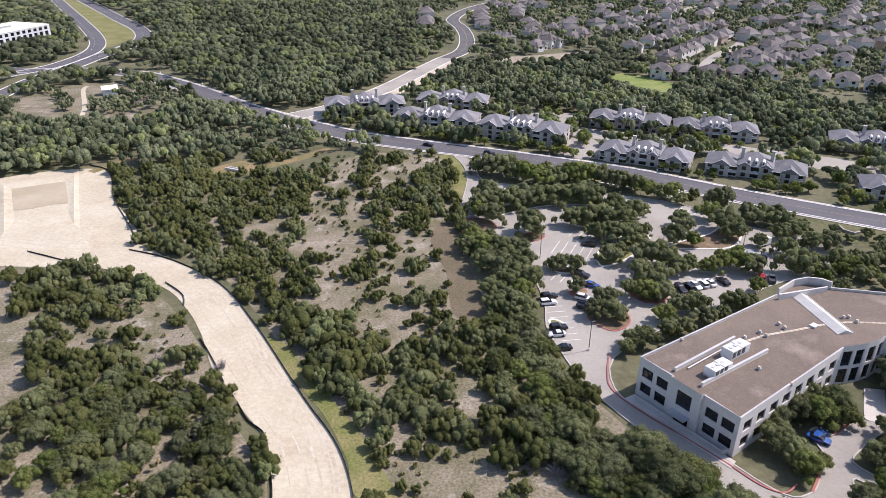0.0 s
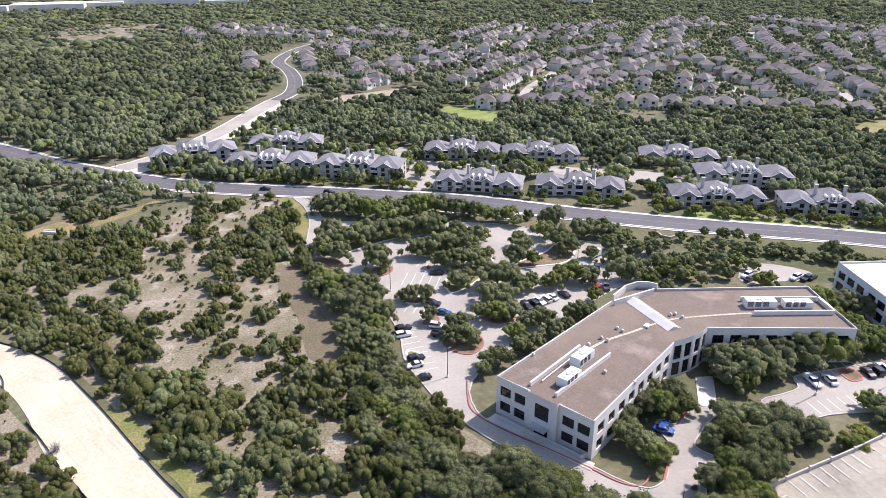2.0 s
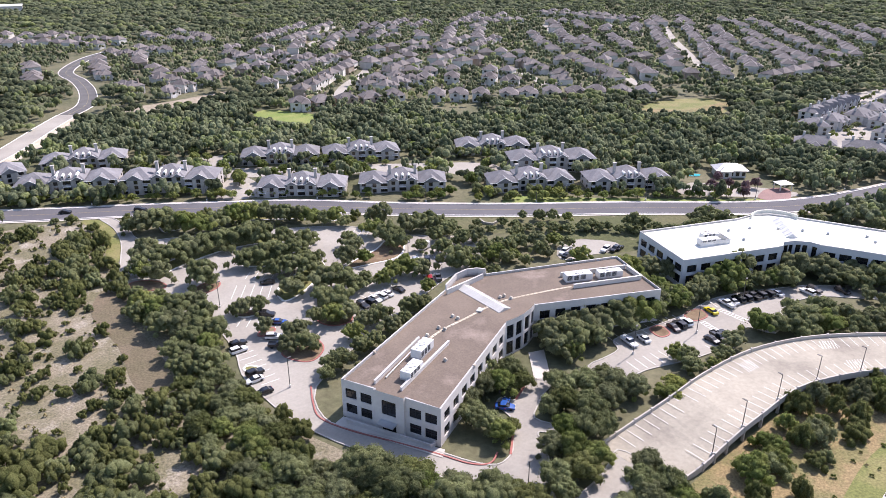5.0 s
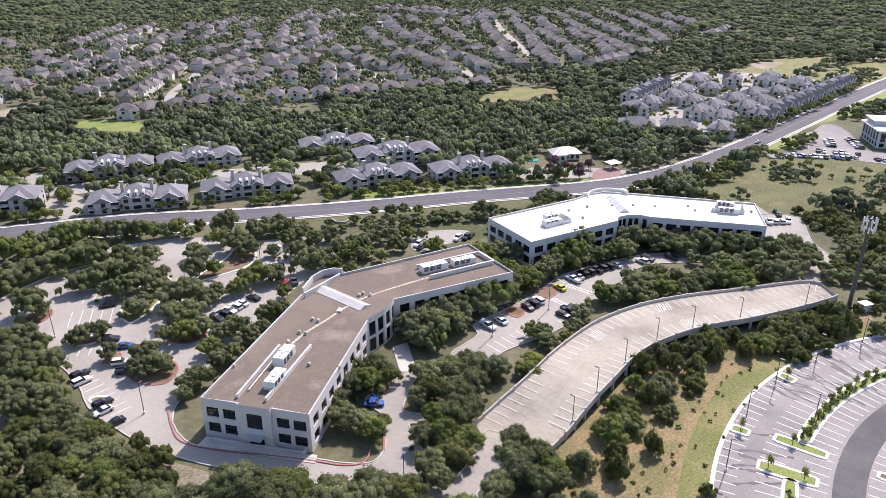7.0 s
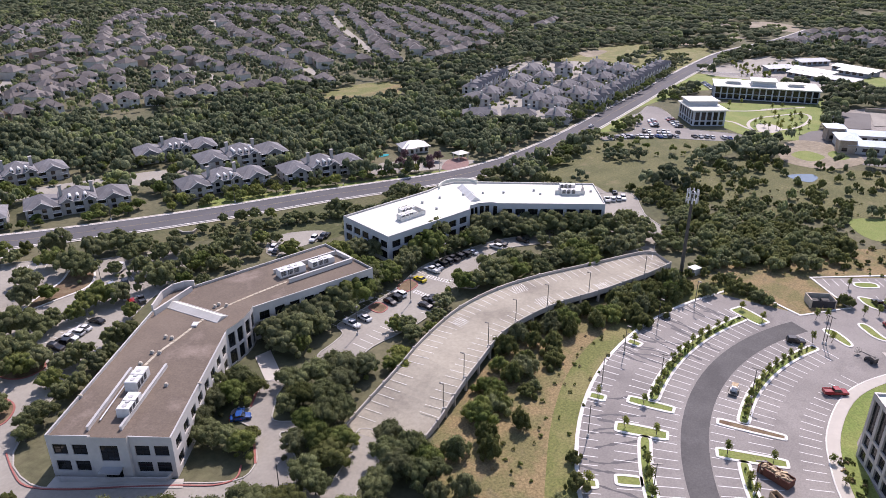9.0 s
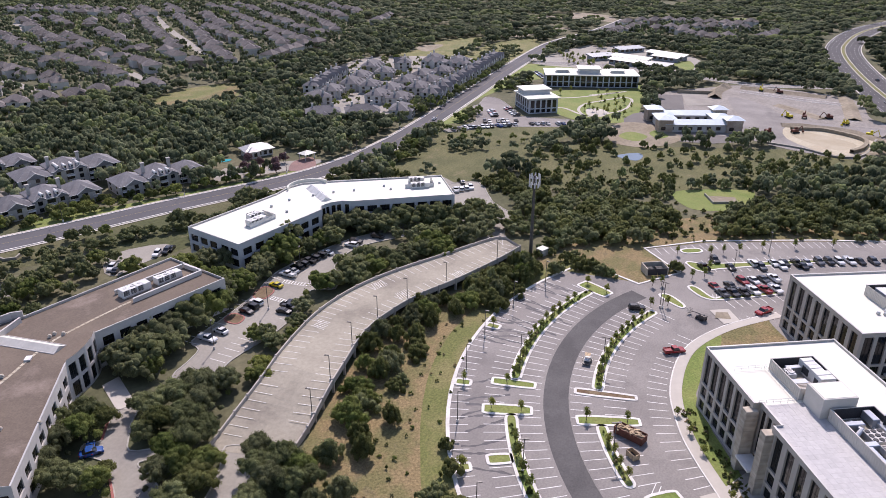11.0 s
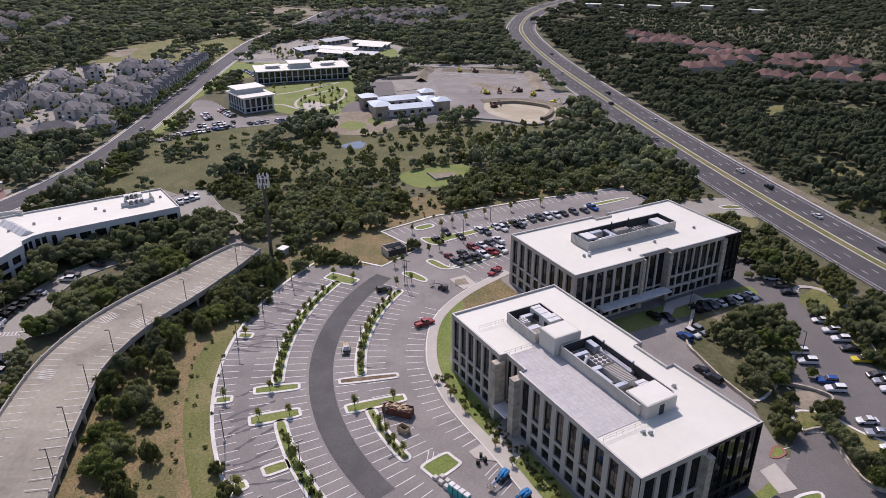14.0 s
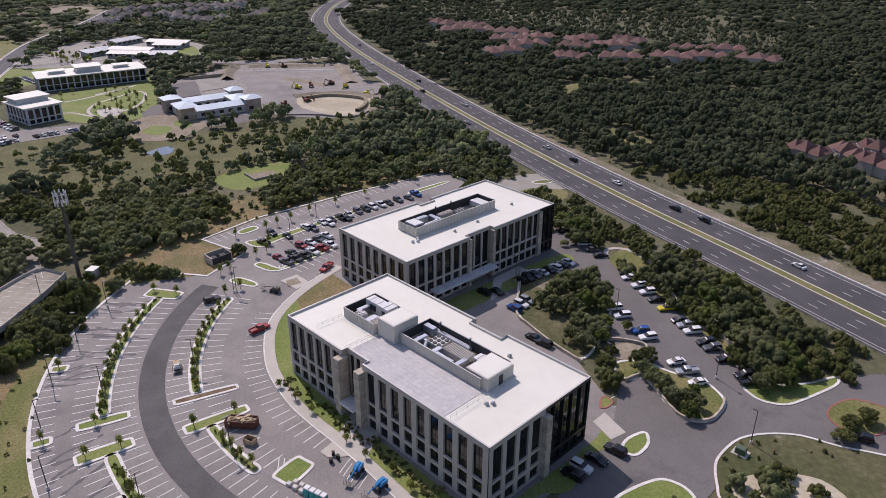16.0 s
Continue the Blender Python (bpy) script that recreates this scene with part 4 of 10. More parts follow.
surface("paving", [(187.8, -1.9), (194.6, 2.5), (197.5, -2.5), (191.5, -6)], 0.2, walk_mat, "pale concrete landing at the kerb", "pavement")
surface("dirt", [(190.3, 0.6), (194.0, 0.8), (195.2, -2.4), (191.5, -3.6)], 0.23, spoil_mat, "unfinished reddish planting square", "ground")
surface("lawn", [(166, -33), (194, -87), (188, -90), (182, -84), (175, -66), (164, -46), (160, -36)], 0.1, lawn_mat, "shaded lawn in front of the office", "lawn")
surface("paving", [(181, -60), (187, -70), (184, -72), (178, -62), (170, -58), (168, -55)], 0.14, walk_mat, "pale entrance walk", "pavement")
surface("lawn", [(92, -32), (106, -58.4), (109.8, -62.2), (106.1, -62.4), (103.8, -60.2), (99.8, -49.2), (96.5, -50.8), (93.6, -47.7), (95.4, -41.4), (86, -34)], 0.1, lawn_mat, "shaded lawn beside the office", "lawn")
surface("lawn", [(184, -97.5), (195, -112), (179, -114.7), (152, -110), (127, -108), (124.5, -105), (141, -104.4), (156.5, -104), (172, -102)], 0.1, verge_mat, "sunlit grass strip between car park and highway", "lawn")
s = Shape()
path = smooth([(186, -99), (192, -103), (188, -110), (170, -112)], 4)
s.strip(offset(path, 0.8), offset(path, -0.8), 0.14)
tagged(part("footway", s, walk_mat), "narrow pale path through the grass", "pavement", kind="structure")
bed([(184.7, -69.8), (182, -80), (169, -90), (156, -87), (142, -77), (133.3, -67.9), (142, -64), (152.7, -61), (160, -60)], ground_mat, "large planted island with old oaks")
surface("patio", [(138, -77), (139.6, -82.6), (136, -86), (131, -81), (133, -76)], 0.22, spoil_mat, "reddish gravel patio behind a stone wall", "patio")
bed([(123.7, -74.6), (124.9, -80.3), (112.4, -79.6), (107.7, -80.7), (105.8, -85.5), (109.3, -91.2), (112.4, -93.6), (119.5, -93.1), (124.2, -87), (131.5, -82.6), (131.8, -74.6)], verge_mat, "planted island with a stone retaining wall")
bed([(119.6, -104.3), (115.3, -99.8), (110.0, -100.6), (106.9, -105.3), (108.3, -112.4), (111.0, -122.8), (114.0, -125.0), (112.9, -116.8), (113.6, -110), (116, -106)], lawn_mat, "grass verge with a white kerb")
bed([(105.3, -65.3), (106.8, -70.9), (102.6, -69.3), (99.8, -64.8), (102.3, -62.6)], lawn_mat, "grass island with a white kerb by the office corner")
bed([(120.3, -67.1), (117.6, -68.6), (115.8, -66.2), (116.0, -64.2)], lawn_mat, "small grass island with a red kerb", True)
bed([(84, -50), (90.3, -54.6), (92.6, -62.1), (93.2, -67.1), (89.6, -70.4), (84, -70)], lawn_mat, "grass corner island with a white kerb")
surface("paving", [(112.1, -60.9), (114.4, -64.8), (107.2, -66.3), (105.8, -62.2)], 0.13, walk_mat, "pale concrete walk at the office corner", "pavement")
bed([(93.4, -119.4), (94.8, -113.6), (97.9, -111.3), (101.9, -111.6), (104.6, -115.0), (106, -122), (100, -128)], verge_mat, "planted island with a red kerb", True)
slope = smooth([(84, -118), (88.1, -114.4), (92.8, -107.1), (97.5, -101.7), (99.7, -95.0), (99.7, -88.6), (96.9, -82.7), (93.8, -79.0), (88.2, -75.9), (84, -74.6), (66, -74), (60, -100), (70, -116)], 3, True)
surface("slope", slope, 0.14, ground_mat, "rough dry slope with shrubs", "ground")
k = Shape()
k.ridge(slope[:31], 0.26, 0.24)
tagged(part("kerb", k, kerb_mat), "white concrete kerb round the slope", "kerb", kind="structure")
k = Shape()
k.ridge(slope[18:30], 0.3, 0.22)
tagged(part("kerb", k, redkerb_mat), "red painted stretch of kerb", "kerb", kind="structure")
surface("rock", smooth([(85.2, -77.6), (89.2, -81.5), (89.5, -88.0), (87.3, -94.1), (83.7, -97.6), (76, -98), (74, -94), (76, -82)], 3, True), 0.2, caliche_mat, "bare pale rock outcrop", "ground")
for wall_line in ([(184.7, -69.8), (174, -66), (160, -60), (152.7, -61), (142, -64), (133.3, -67.9)], [(142, -77), (139.6, -83), (136, -86.5), (130.5, -81)], [(123.9, -74.4), (124.9, -79.9), (118, -79.9), (112.4, -79.7), (108.2, -80.9), (106.3, -85.5), (109.5, -90.8), (112.4, -93.2)], [(172, -102), (166, -108), (152, -106), (147, -110)], [(141, -104.4), (137, -108), (127, -107)]):
    wl = smooth(wall_line, 4)
    ob = thing("retaining_wall", *wl[0], 0, label="low rough limestone retaining wall", category="retaining wall", group="stone walls")
    for a, b in zip(wl, wl[1:]):
        q = Shape()
        m = [(a[0] - wl[0][0], a[1] - wl[0][1]), (b[0] - wl[0][0], b[1] - wl[0][1])]
        l, r = offset(m, 0.22), offset(m, -0.22)
        q.prism([l[0], r[0], r[1], l[1]], 0, 0.9 + 0.06 * math.sin(7 * a[0]))
        part("stone_course", q, stone_mat, ob)


def stall_row(a, b, depth, pitch=2.75, z=0.07, side=1):
    """Straight stall lines from a to b, that stand out to one side."""
    s = Shape()
    for x, y, q in along([a, b], pitch):
        e = (x - math.sin(q) * depth * side, y + math.cos(q) * depth * side)
        s.strip(offset([(x, y), e], 0.08), offset([(x, y), e], -0.08), z)
    tagged(part("stall_line", s, line_mat), "white painted stall lines in a row", "road marking", kind="structure")


stall_row((226, 5), (247, -32), 5.0, side=-1)
stall_row((225, 6), (246, -31), 5.0)
stall_row((231, 26), (245, 6), 5.0, side=-1)
stall_row((245, 6), (262, -28), 5.0, side=-1)
stall_row((262, -28), (278, -64), 5.0, side=-1)
stall_row((203, -1), (215, -16), 5.0, side=-1)
stall_row((205, 0), (216, -15), 5.0)
stall_row((186, -6), (197, -15), 5.0)
stall_row((172, -100.5), (113, -103.2), 5.0, side=-1)
stall_row((158, -86.6), (116, -91), 5.0)
stall_row((176, -65), (187, -88), 5.0, side=1)
stall_row((206, -92), (186, -97), 5.0, side=1)
stall_row((121.0, -74.3), (109.8, -78.6), 5.0, side=1)
stall_row((94.5, -49.0), (99.0, -60.4), 4.6, side=1)
stall_row((118.2, -66.7), (107.9, -70.4), 4.6, side=1)
for a, b, sd in (((36, 204), (54, 196), 1), ((36, 204), (54, 196), -1), ((86, 236), (104, 222), -1), ((66, 177), (82, 182), 1), ((92, 200), (106, 196), 1), ((24, 233), (40, 240), -1), ((27, 172), (30, 150), 1), ((160, 126), (184, 122), 1), ((120, 123), (146, 124), 1), ((140, 112), (152, 113), -1), ((34, 186), (44, 180), -1), ((44, 216), (60, 206), -1), ((254, 110), (264, 104), 1), ((116, 116), (132, 116), -1)):
    stall_row(a, b, 4.8, side=sd)
# tar seals across the stalls
for k in range(30):
    q = random.uniform(68, 96) if k < 20 else random.uniform(104, 122)
    r_, n_ = random.uniform(97, 104), random.randint(4, 7)
    slant = random.uniform(-0.9, 0.5)
    l = [(156 + (r_ - 2.6 * j) * math.cos(radians(q + slant * j)) + random.uniform(-0.5, 0.5), -44.5 + (r_ - 2.6 * j) * math.sin(radians(q + slant * j)) + random.uniform(-0.5, 0.5)) for j in range(n_)]
    l = smooth(l, 3)
    s = Shape()
    w_ = [random.uniform(0.12, 0.5) for _ in l]
    s.strip([offset(l, w)[i] for i, w in enumerate(w_)], [offset(l, -w)[i] for i, w in enumerate(w_)], 0.062 + 0.0003 * k)
    tagged(part("tar_seal", s, tar_mat), "dark tar sealing line on the asphalt", "road marking", kind="structure")
# hatched bays
for o, u_, v_ in (((117, 5.5), (-0.52, -0.85), (-0.85, 0.52)), ((201, 3), (0.55, -0.83), (0.83, 0.55)), ((112.6, -8), (-0.86, -0.5), (-0.5, 0.86))):
    s = Shape()
    for k in range(6):
        a = (o[0] + u_[0] * 1.2 * k, o[1] + u_[1] * 1.2 * k)
        b = (a[0] + u_[0] * 1.6 + v_[0] * 3.4, a[1] + u_[1] * 1.6 + v_[1] * 3.4)
        s.strip(offset([a, b], 0.08), offset([a, b], -0.08), 0.074)
    tagged(part("hatched_bay", s, line_mat), "white hatched no-parking bay", "road marking", kind="structure")

rng = np.random.default_rng(7)

# ---- buildings ----


def wall_grid(shape, p0, p1, z0, z1, spans, rows, depth=0.35):
    """A wall from p0 to p1 with openings at spans (along) x rows (up), with reveals; outward is to the right of p0 -> p1."""
    (ax, ay), (bx, by) = p0, p1
    length = math.hypot(bx - ax, by - ay)
    ux, uy = (bx - ax) / length, (by - ay) / length
    nx, ny = uy, -ux

    def at(s, z, d=0.0):
        return (ax + ux * s - nx * d, ay + uy * s - ny * d, z)

    xs = sorted({0.0, length, *[q for w in spans for q in w]})
    zs = sorted({z0, z1, *[q for w in rows for q in w]})
    for i in range(len(xs) - 1):
        for j in range(len(zs) - 1):
            a, b, c, d = xs[i], xs[i + 1], zs[j], zs[j + 1]
            if (a, b) in spans and (c, d) in rows:
                shape.face(at(a, c), at(b, c), at(b, c, depth), at(a, c, depth))
                shape.face(at(a, d, depth), at(b, d, depth), at(b, d), at(a, d))
                shape.face(at(a, c, depth), at(a, d, depth), at(a, d), at(a, c))
                shape.face(at(b, c), at(b, d), at(b, d, depth), at(b, c, depth))
            else:
                shape.face(at(a, c), at(b, c), at(b, d), at(a, d))
    return at


def glaze(parent, at, a, b, c, d, depth=0.3, bars=1, cross=1):
    """One window in its opening: a frame with bars, and the pane behind it."""
    f = Shape()
    w = 0.08

    def bar(s0, s1, z0, z1):
        f.face(at(s0, z0, depth - 0.06), at(s1, z0, depth - 0.06), at(s1, z1, depth - 0.06), at(s0, z1, depth - 0.06))

    bar(a, a + w, c, d), bar(b - w, b, c, d), bar(a + w, b - w, c, c + w), bar(a + w, b - w, d - w, d)
    for k in range(bars):
        m = a + (b - a) * (k + 1) / (bars + 1)
        bar(m - w / 2, m + w / 2, c + w, d - w)
    for k in range(cross):
        m = c + (d - c) * (k + 1) / (cross + 1)
        bar(a + w, b - w, m - w / 2, m + w / 2)
    win = part("window", f, glassframe_mat, parent)
    g = Shape()
    g.face(at(a, c, depth), at(b, c, depth), at(b, d, depth), at(a, d, depth))
    part("pane", g, glass_mat, win, "dark reflective glass")


def evenly(length, count, width, margin=None):
    """count spans of a width, spread along a length."""
    margin = (length - count * width) / (count + 1) if margin is None else margin
    gap = (length - 2 * margin - count * width) / max(count - 1, 1)
    return [(round(margin + k * (width + gap), 3), round(margin + k * (width + gap) + width, 3)) for k in range(count)]


def facade(parent, p0, p1, z0, z1, count, width, rows, mat, margin=None, bars=1, cross=1, depth=0.35):
    length = math.hypot(p1[0] - p0[0], p1[1] - p0[1])
    spans = evenly(length, count, width, margin) if isinstance(count, int) else count
    s = Shape()
    at = wall_grid(s, p0, p1, z0, z1, spans, rows, depth)
    part("wall", s, mat, parent)
    for a, b in spans:
        for c, d in rows:
            glaze(parent, at, a, b, c, d, depth - 0.05, bars, cross)
    return at


def roof_and_parapet(parent, poly, z, roof_mat, wall_mat, rise=0.7, thick=0.35):
    inner = offset(poly, thick, True)
    s = Shape()
    s.v = [(x, y, z) for x, y in inner]
    s.f = fill(inner)
    part("roof", s, roof_mat, parent)
    s = Shape()
    n = len(poly)
    for j in range(n):
        a, b, c, d = poly[j], poly[(j + 1) % n], inner[(j + 1) % n], inner[j]
        s.face((*a, z + rise), (*b, z + rise), (*c, z + rise), (*d, z + rise))
        s.face((*d, z + rise), (*c, z + rise), (*c, z - 0.05), (*d, z - 0.05))
    part("parapet", s, coping_mat, parent, "pale metal coping")


def moved(p, o):
    return [(x - o[0], y - o[1]) for x, y in p]


def hvac(x, y, z, turn, length=8.0, width=2.6, height=2.4):
    """A packaged rooftop unit on a curb."""
    ob = thing("rooftop_unit", x, y, z, turn, "white sheet-metal rooftop air handler with louvred sides", "air conditioner", "rooftop units")
    s = Shape()
    s.box(0, 0, 0.0, length, width, 0.35)
    part("curb", s, coping_mat, ob)
    s = Shape()
    for k in range(4):
        s.box(-length / 2 + length / 4 * (k + 0.5), 0, 0.35, length / 4 - 0.06, width, height - 0.1 * (k % 2), chamfer=0.08)
    part("casing", s, unit_mat, ob)
    for side in (1, -1):
        for k in range(3):
            s = Shape()
            for q in range(5):
                s.box(-length / 2 + length / 4 * (k + 0.5), side * (width / 2 + 0.03), 0.7 + 0.3 * q, length / 4 - 0.5, 0.06, 0.2)
            part("louvre", s, louvre_mat, ob)
    for k in range(3):
        s = Shape()
        s.tube((-length / 2 + length / 4 * (k + 0.7), 0, 0.35 + height - 0.1), (-length / 2 + length / 4 * (k + 0.7), 0, 0.35 + height + 0.1), 0.5, 0.46, 14)
        part("fan_shroud", s, coping_mat, ob)
    return ob


def roof_vent(x, y, z, size=0.9, turn=0.5, mat=unit_mat):
    ob = thing("roof_vent", x, y, z, turn, "small pale mushroom roof vent on a kerb", "roof vent", "roof vents")
    s = Shape()
    s.box(0, 0, 0, size, size, 0.35)
    part("base", s, coping_mat, ob)
    s = Shape()
    s.tube((0, 0, 0.35), (0, 0, 0.55), size * 0.35, size * 0.35, 12)
    s.tube((0, 0, 0.55), (0, 0, 0.8), size * 0.62, size * 0.4, 12)
    part("hood", s, mat, ob)


def pipe_rail(pts, z, label):
    ob = thing("pipe_run", *pts[0], z, label=label, category="pipe", group="")
    o = pts[0]
    for a, b in zip(pts, pts[1:]):
        s = Shape()
        s.tube((a[0] - o[0], a[1] - o[1], 0.3), (b[0] - o[0], b[1] - o[1], 0.3), 0.16, 0.16, 6)
        part("pipe", s, metal_mat, ob)
        for x, y, _ in along([a, b], 3.0, 0.4):
            s = Shape()
            s.box(x - o[0], y - o[1], 0, 0.35, 0.2, 0.2)
            part("pipe_support", s, coping_mat, ob)


def screen_wall(pts, z, h, mat=screen_mat, closed=True, label="beige metal screen wall round roof equipment", thick=0.25, lining=False):
    ob = thing("equipment_screen", *pts[0], z, label=label, category="screen wall")
    o = pts[0]
    local = moved(pts, o)
    inner = offset(local, thick, closed)
    n = len(local)
    for j in range(n if closed else n - 1):
        a, b, c, d = local[j], local[(j + 1) % n], inner[(j + 1) % n], inner[j]
        s = Shape()
        s.prism([a, b, c, d], 0, h)
        part("panel", s, mat, ob)
        r = Shape()
        for x, y, q in along([a, b], 0.6, 0.3):
            r.box(x + 0.04 * math.sin(q), y - 0.04 * math.cos(q), 0.1, 0.05, 0.08, h - 0.2, q)
        if r.v:
            tagged(part("seam", r, mat, ob), kind="stuff")
        # dark inner sheets put in for the shade inside the pens' pale walls
        if lining:
            e = offset(local, thick + 0.06, True)
            s = Shape()
            s.prism([d, c, e[(j + 1) % n], e[j]], 0.1, h - 0.15)
            part("lining", s, louvre_mat, ob, "dark sheet for the shade inside the pen")
    return ob


# brown-roofed office in two wings
P = [(43.4, 129.3), (48.5, 122.0), (47.85, 121.55), (52.25, 115.3), (52.9, 115.75), (57.8, 108.8), (89.6, 132.8), (92.6, 133.2), (96.0, 134.2), (99.4, 135.8), (101.8, 137.6), (138.4, 128.4), (142.8, 152.2), (100.5, 160.6), (98.6, 162.6), (95.4, 163.4), (91.0, 162.0), (85.0, 157.2)]
O = (90.0, 140.0)
brown = thing("office_building", *O, 0, label="two-storey grey stucco office with flat brown gravel roof", category="office building")
L_ = moved(P, O)
ROWS2 = [(1.4, 3.9), (5.4, 7.9)]
facade(brown, L_[0], L_[1], 0, 10, 2, 2.9, ROWS2, stucco_mat)
facade(brown, L_[1], L_[2], 0, 10.4, [], 1, [], stucco_mat)
facade(brown, L_[2], L_[3], 0, 10.4, 1, 3.6, [(0.2, 2.6), (4.6, 8.4)], stucco_mat, bars=2)
facade(brown, L_[3], L_[4], 0, 10.4, [], 1, [], stucco_mat)
facade(brown, L_[4], L_[5], 0, 10, 2, 2.9, ROWS2, stucco_mat)
facade(brown, L_[5], L_[6], 0, 10, 8, 2.9, ROWS2, stucco_mat)
for j in range(6, 10):
    facade(brown, L_[j], L_[j + 1], 0, 10.6, 1, 2.3, [(0.4, 4.2), (5.0, 9.0)], stucco_mat, bars=1)
facade(brown, L_[10], L_[11], 0, 10, 8, 2.9, ROWS2, stucco_mat)
facade(brown, L_[11], L_[12], 0, 10, 4, 2.9, ROWS2, stucco_mat)
facade(brown, L_[12], L_[13], 0, 10, 8, 2.9, ROWS2, stucco_mat)
for j in range(13, 17):
    facade(brown, L_[j], L_[j + 1], 0, 10, 1, 2.0, ROWS2, stucco_mat)
facade(brown, L_[17], L_[0], 0, 10, 9, 2.9, ROWS2, stucco_mat)
roof_and_parapet(brown, L_, 9.4, gravelroof_mat, stucco_mat, 0.65)
s = Shape()
s.box(49.2 - O[0], 117.8 - O[1], 3.0, 4.2, 2.0, 0.25, math.atan2(-20.5, 14.4))
part("entrance_canopy", s, metal_mat, brown, "small blue-grey metal canopy")
U1, V1 = (0.815, 0.58), (0.58, -0.815)


def on(o, u, v, a, b):
    return (o[0] + u[0] * a + v[0] * b, o[1] + u[1] * a + v[1] * b)


A1 = math.atan2(U1[1], U1[0])
def roof_wall(a, b, z, h, thick=0.45):
    """A low stucco wall with a metal cap on a roof."""
    l, t = math.dist(a, b), math.atan2(b[1] - a[1], b[0] - a[0])
    ob = thing("roof_screen_wall", (a[0] + b[0]) / 2, (a[1] + b[1]) / 2, z, t, "low grey stucco screen wall with a pale cap on the roof", "screen wall", "roof screen walls")
    s = Shape()
    s.box(0, 0, 0, l, thick, h)
    part("wall", s, stucco_mat, ob)
    s = Shape()
    s.box(0, 0, h, l + 0.1, thick + 0.12, 0.08)
    part("cap", s, coping_mat, ob)


roof_wall((49.6, 124.6), (66.7, 136.9), 9.4, 0.9)
roof_wall((53.6, 119.4), (72.3, 131.9), 9.4, 0.9)
hvac(58.6, 124.3, 9.42, A1, 6.2, 2.7, 1.9)
hvac(64.8, 131.3, 9.42, A1, 6.6, 2.8, 2.1)
pipe_rail([(52.6, 125.4), (65.4, 134.8)], 9.42, "grey pipes along the rooftop units")
for x, y in ((79.7, 143.3), (80.3, 141.6), (73.7, 139.7), (74.6, 138.2), (96.5, 146.5), (97.9, 146.6), (98.8, 144.6), (67.9, 125.5), (69.3, 137.5), (54.5, 136.4), (72.4, 119.9)):
    roof_vent(x, y, 9.42, 0.75, mat=stone_mat)
hatch = thing("roof_hatch", 87.7, 142.7, 9.42, A1, "low white access hatch on the gravel roof", "hatch")
s = Shape()
s.box(0, 0, 0, 1.8, 1.3, 0.35)
part("curb", s, coping_mat, hatch)
s = Shape()
s.box(0, 0, 0.35, 1.95, 1.45, 0.12, chamfer=0.05)
part("lid", s, unit_mat, hatch)
U2, V2 = (0.971, -0.239), (-0.239, -0.971)
A2 = math.atan2(U2[1], U2[0])
hvac(122.5, 145.6, 9.42, A2, 8.2, 2.8, 1.9)
hvac(132.0, 143.0, 9.42, A2, 7.6, 2.6, 1.7)
roof_wall((119.4, 149.6), (139.6, 144.8), 9.4, 1.2)
roof_wall((118.0, 141.6), (138.8, 137.0), 9.4, 1.2)
roof_wall((140.0, 144.6), (138.9, 137.2), 9.4, 1.2)
sk = thing("skylight", 0, 0, 9.4, label="long pale pitched skylight ridge on the brown roof", category="skylight")
a, b = Vector((90.6, 157.6, 0)), Vector((93.6, 139.6, 0))
d = (b - a).normalized()
q = Vector((-d.y, d.x, 0)) * 2.0
peak = Vector((0, 0, 1.0))
s = Shape()
for m in (q, -q):
    s.face(a + m, b + m, b + peak, a + peak)
s.face(b - q, b + q, b + peak)
s.face(a + q, a - q, a + peak)
part("ridge_roof", s, siding_mat, sk)
for m in (q, -q):
    s = Shape()
    s.tube(a + m + Vector((0, 0, 0.05)), b + m + Vector((0, 0, 0.05)), 0.14, 0.14, 6)
    part("curb", s, stucco_mat, sk)
pads = smooth([(64.0, 131.8), (67.0, 134.9), (74.2, 138.6), (82.8, 141.1), (89.6, 143.3), (96.7, 144.6), (105.6, 144.2), (115.0, 143.2), (118.6, 142.6)], 4)
walkway = thing("roof_walkway", *pads[0], 9.4, label="line of pale walkway pads across the gravel roof", category="walkway")
for x, y, t_ in along(pads, 1.35):
    s = Shape()
    s.box(x - pads[0][0], y - pads[0][1], 0.0, 1.2, 0.7, 0.05, t_)
    part("pad", s, track_mat, walkway)
cs = thing("curved_parapet", 93, 160, 9.0, label="raised curved grey parapet over the rear stair", category="parapet")
for j in range(13, 17):
    l = moved([P[j], P[j + 1]], (93, 160))
    i2 = offset(l, 0.4)
    s = Shape()
    s.prism([l[0], l[1], i2[1], i2[0]], 0.9, 2.6)
    part("panel", s, stucco_mat, cs)
s = Shape()
l = moved([(84.5, 155.6), (98.6, 159.6)], (93, 160))
i2 = offset(l, -0.5)
s.prism([l[0], l[1], i2[1], i2[0]], 0.4, 1.9)
part("inner_wall", s, stucco_mat, cs)
OPEN_POLYS.append(P)

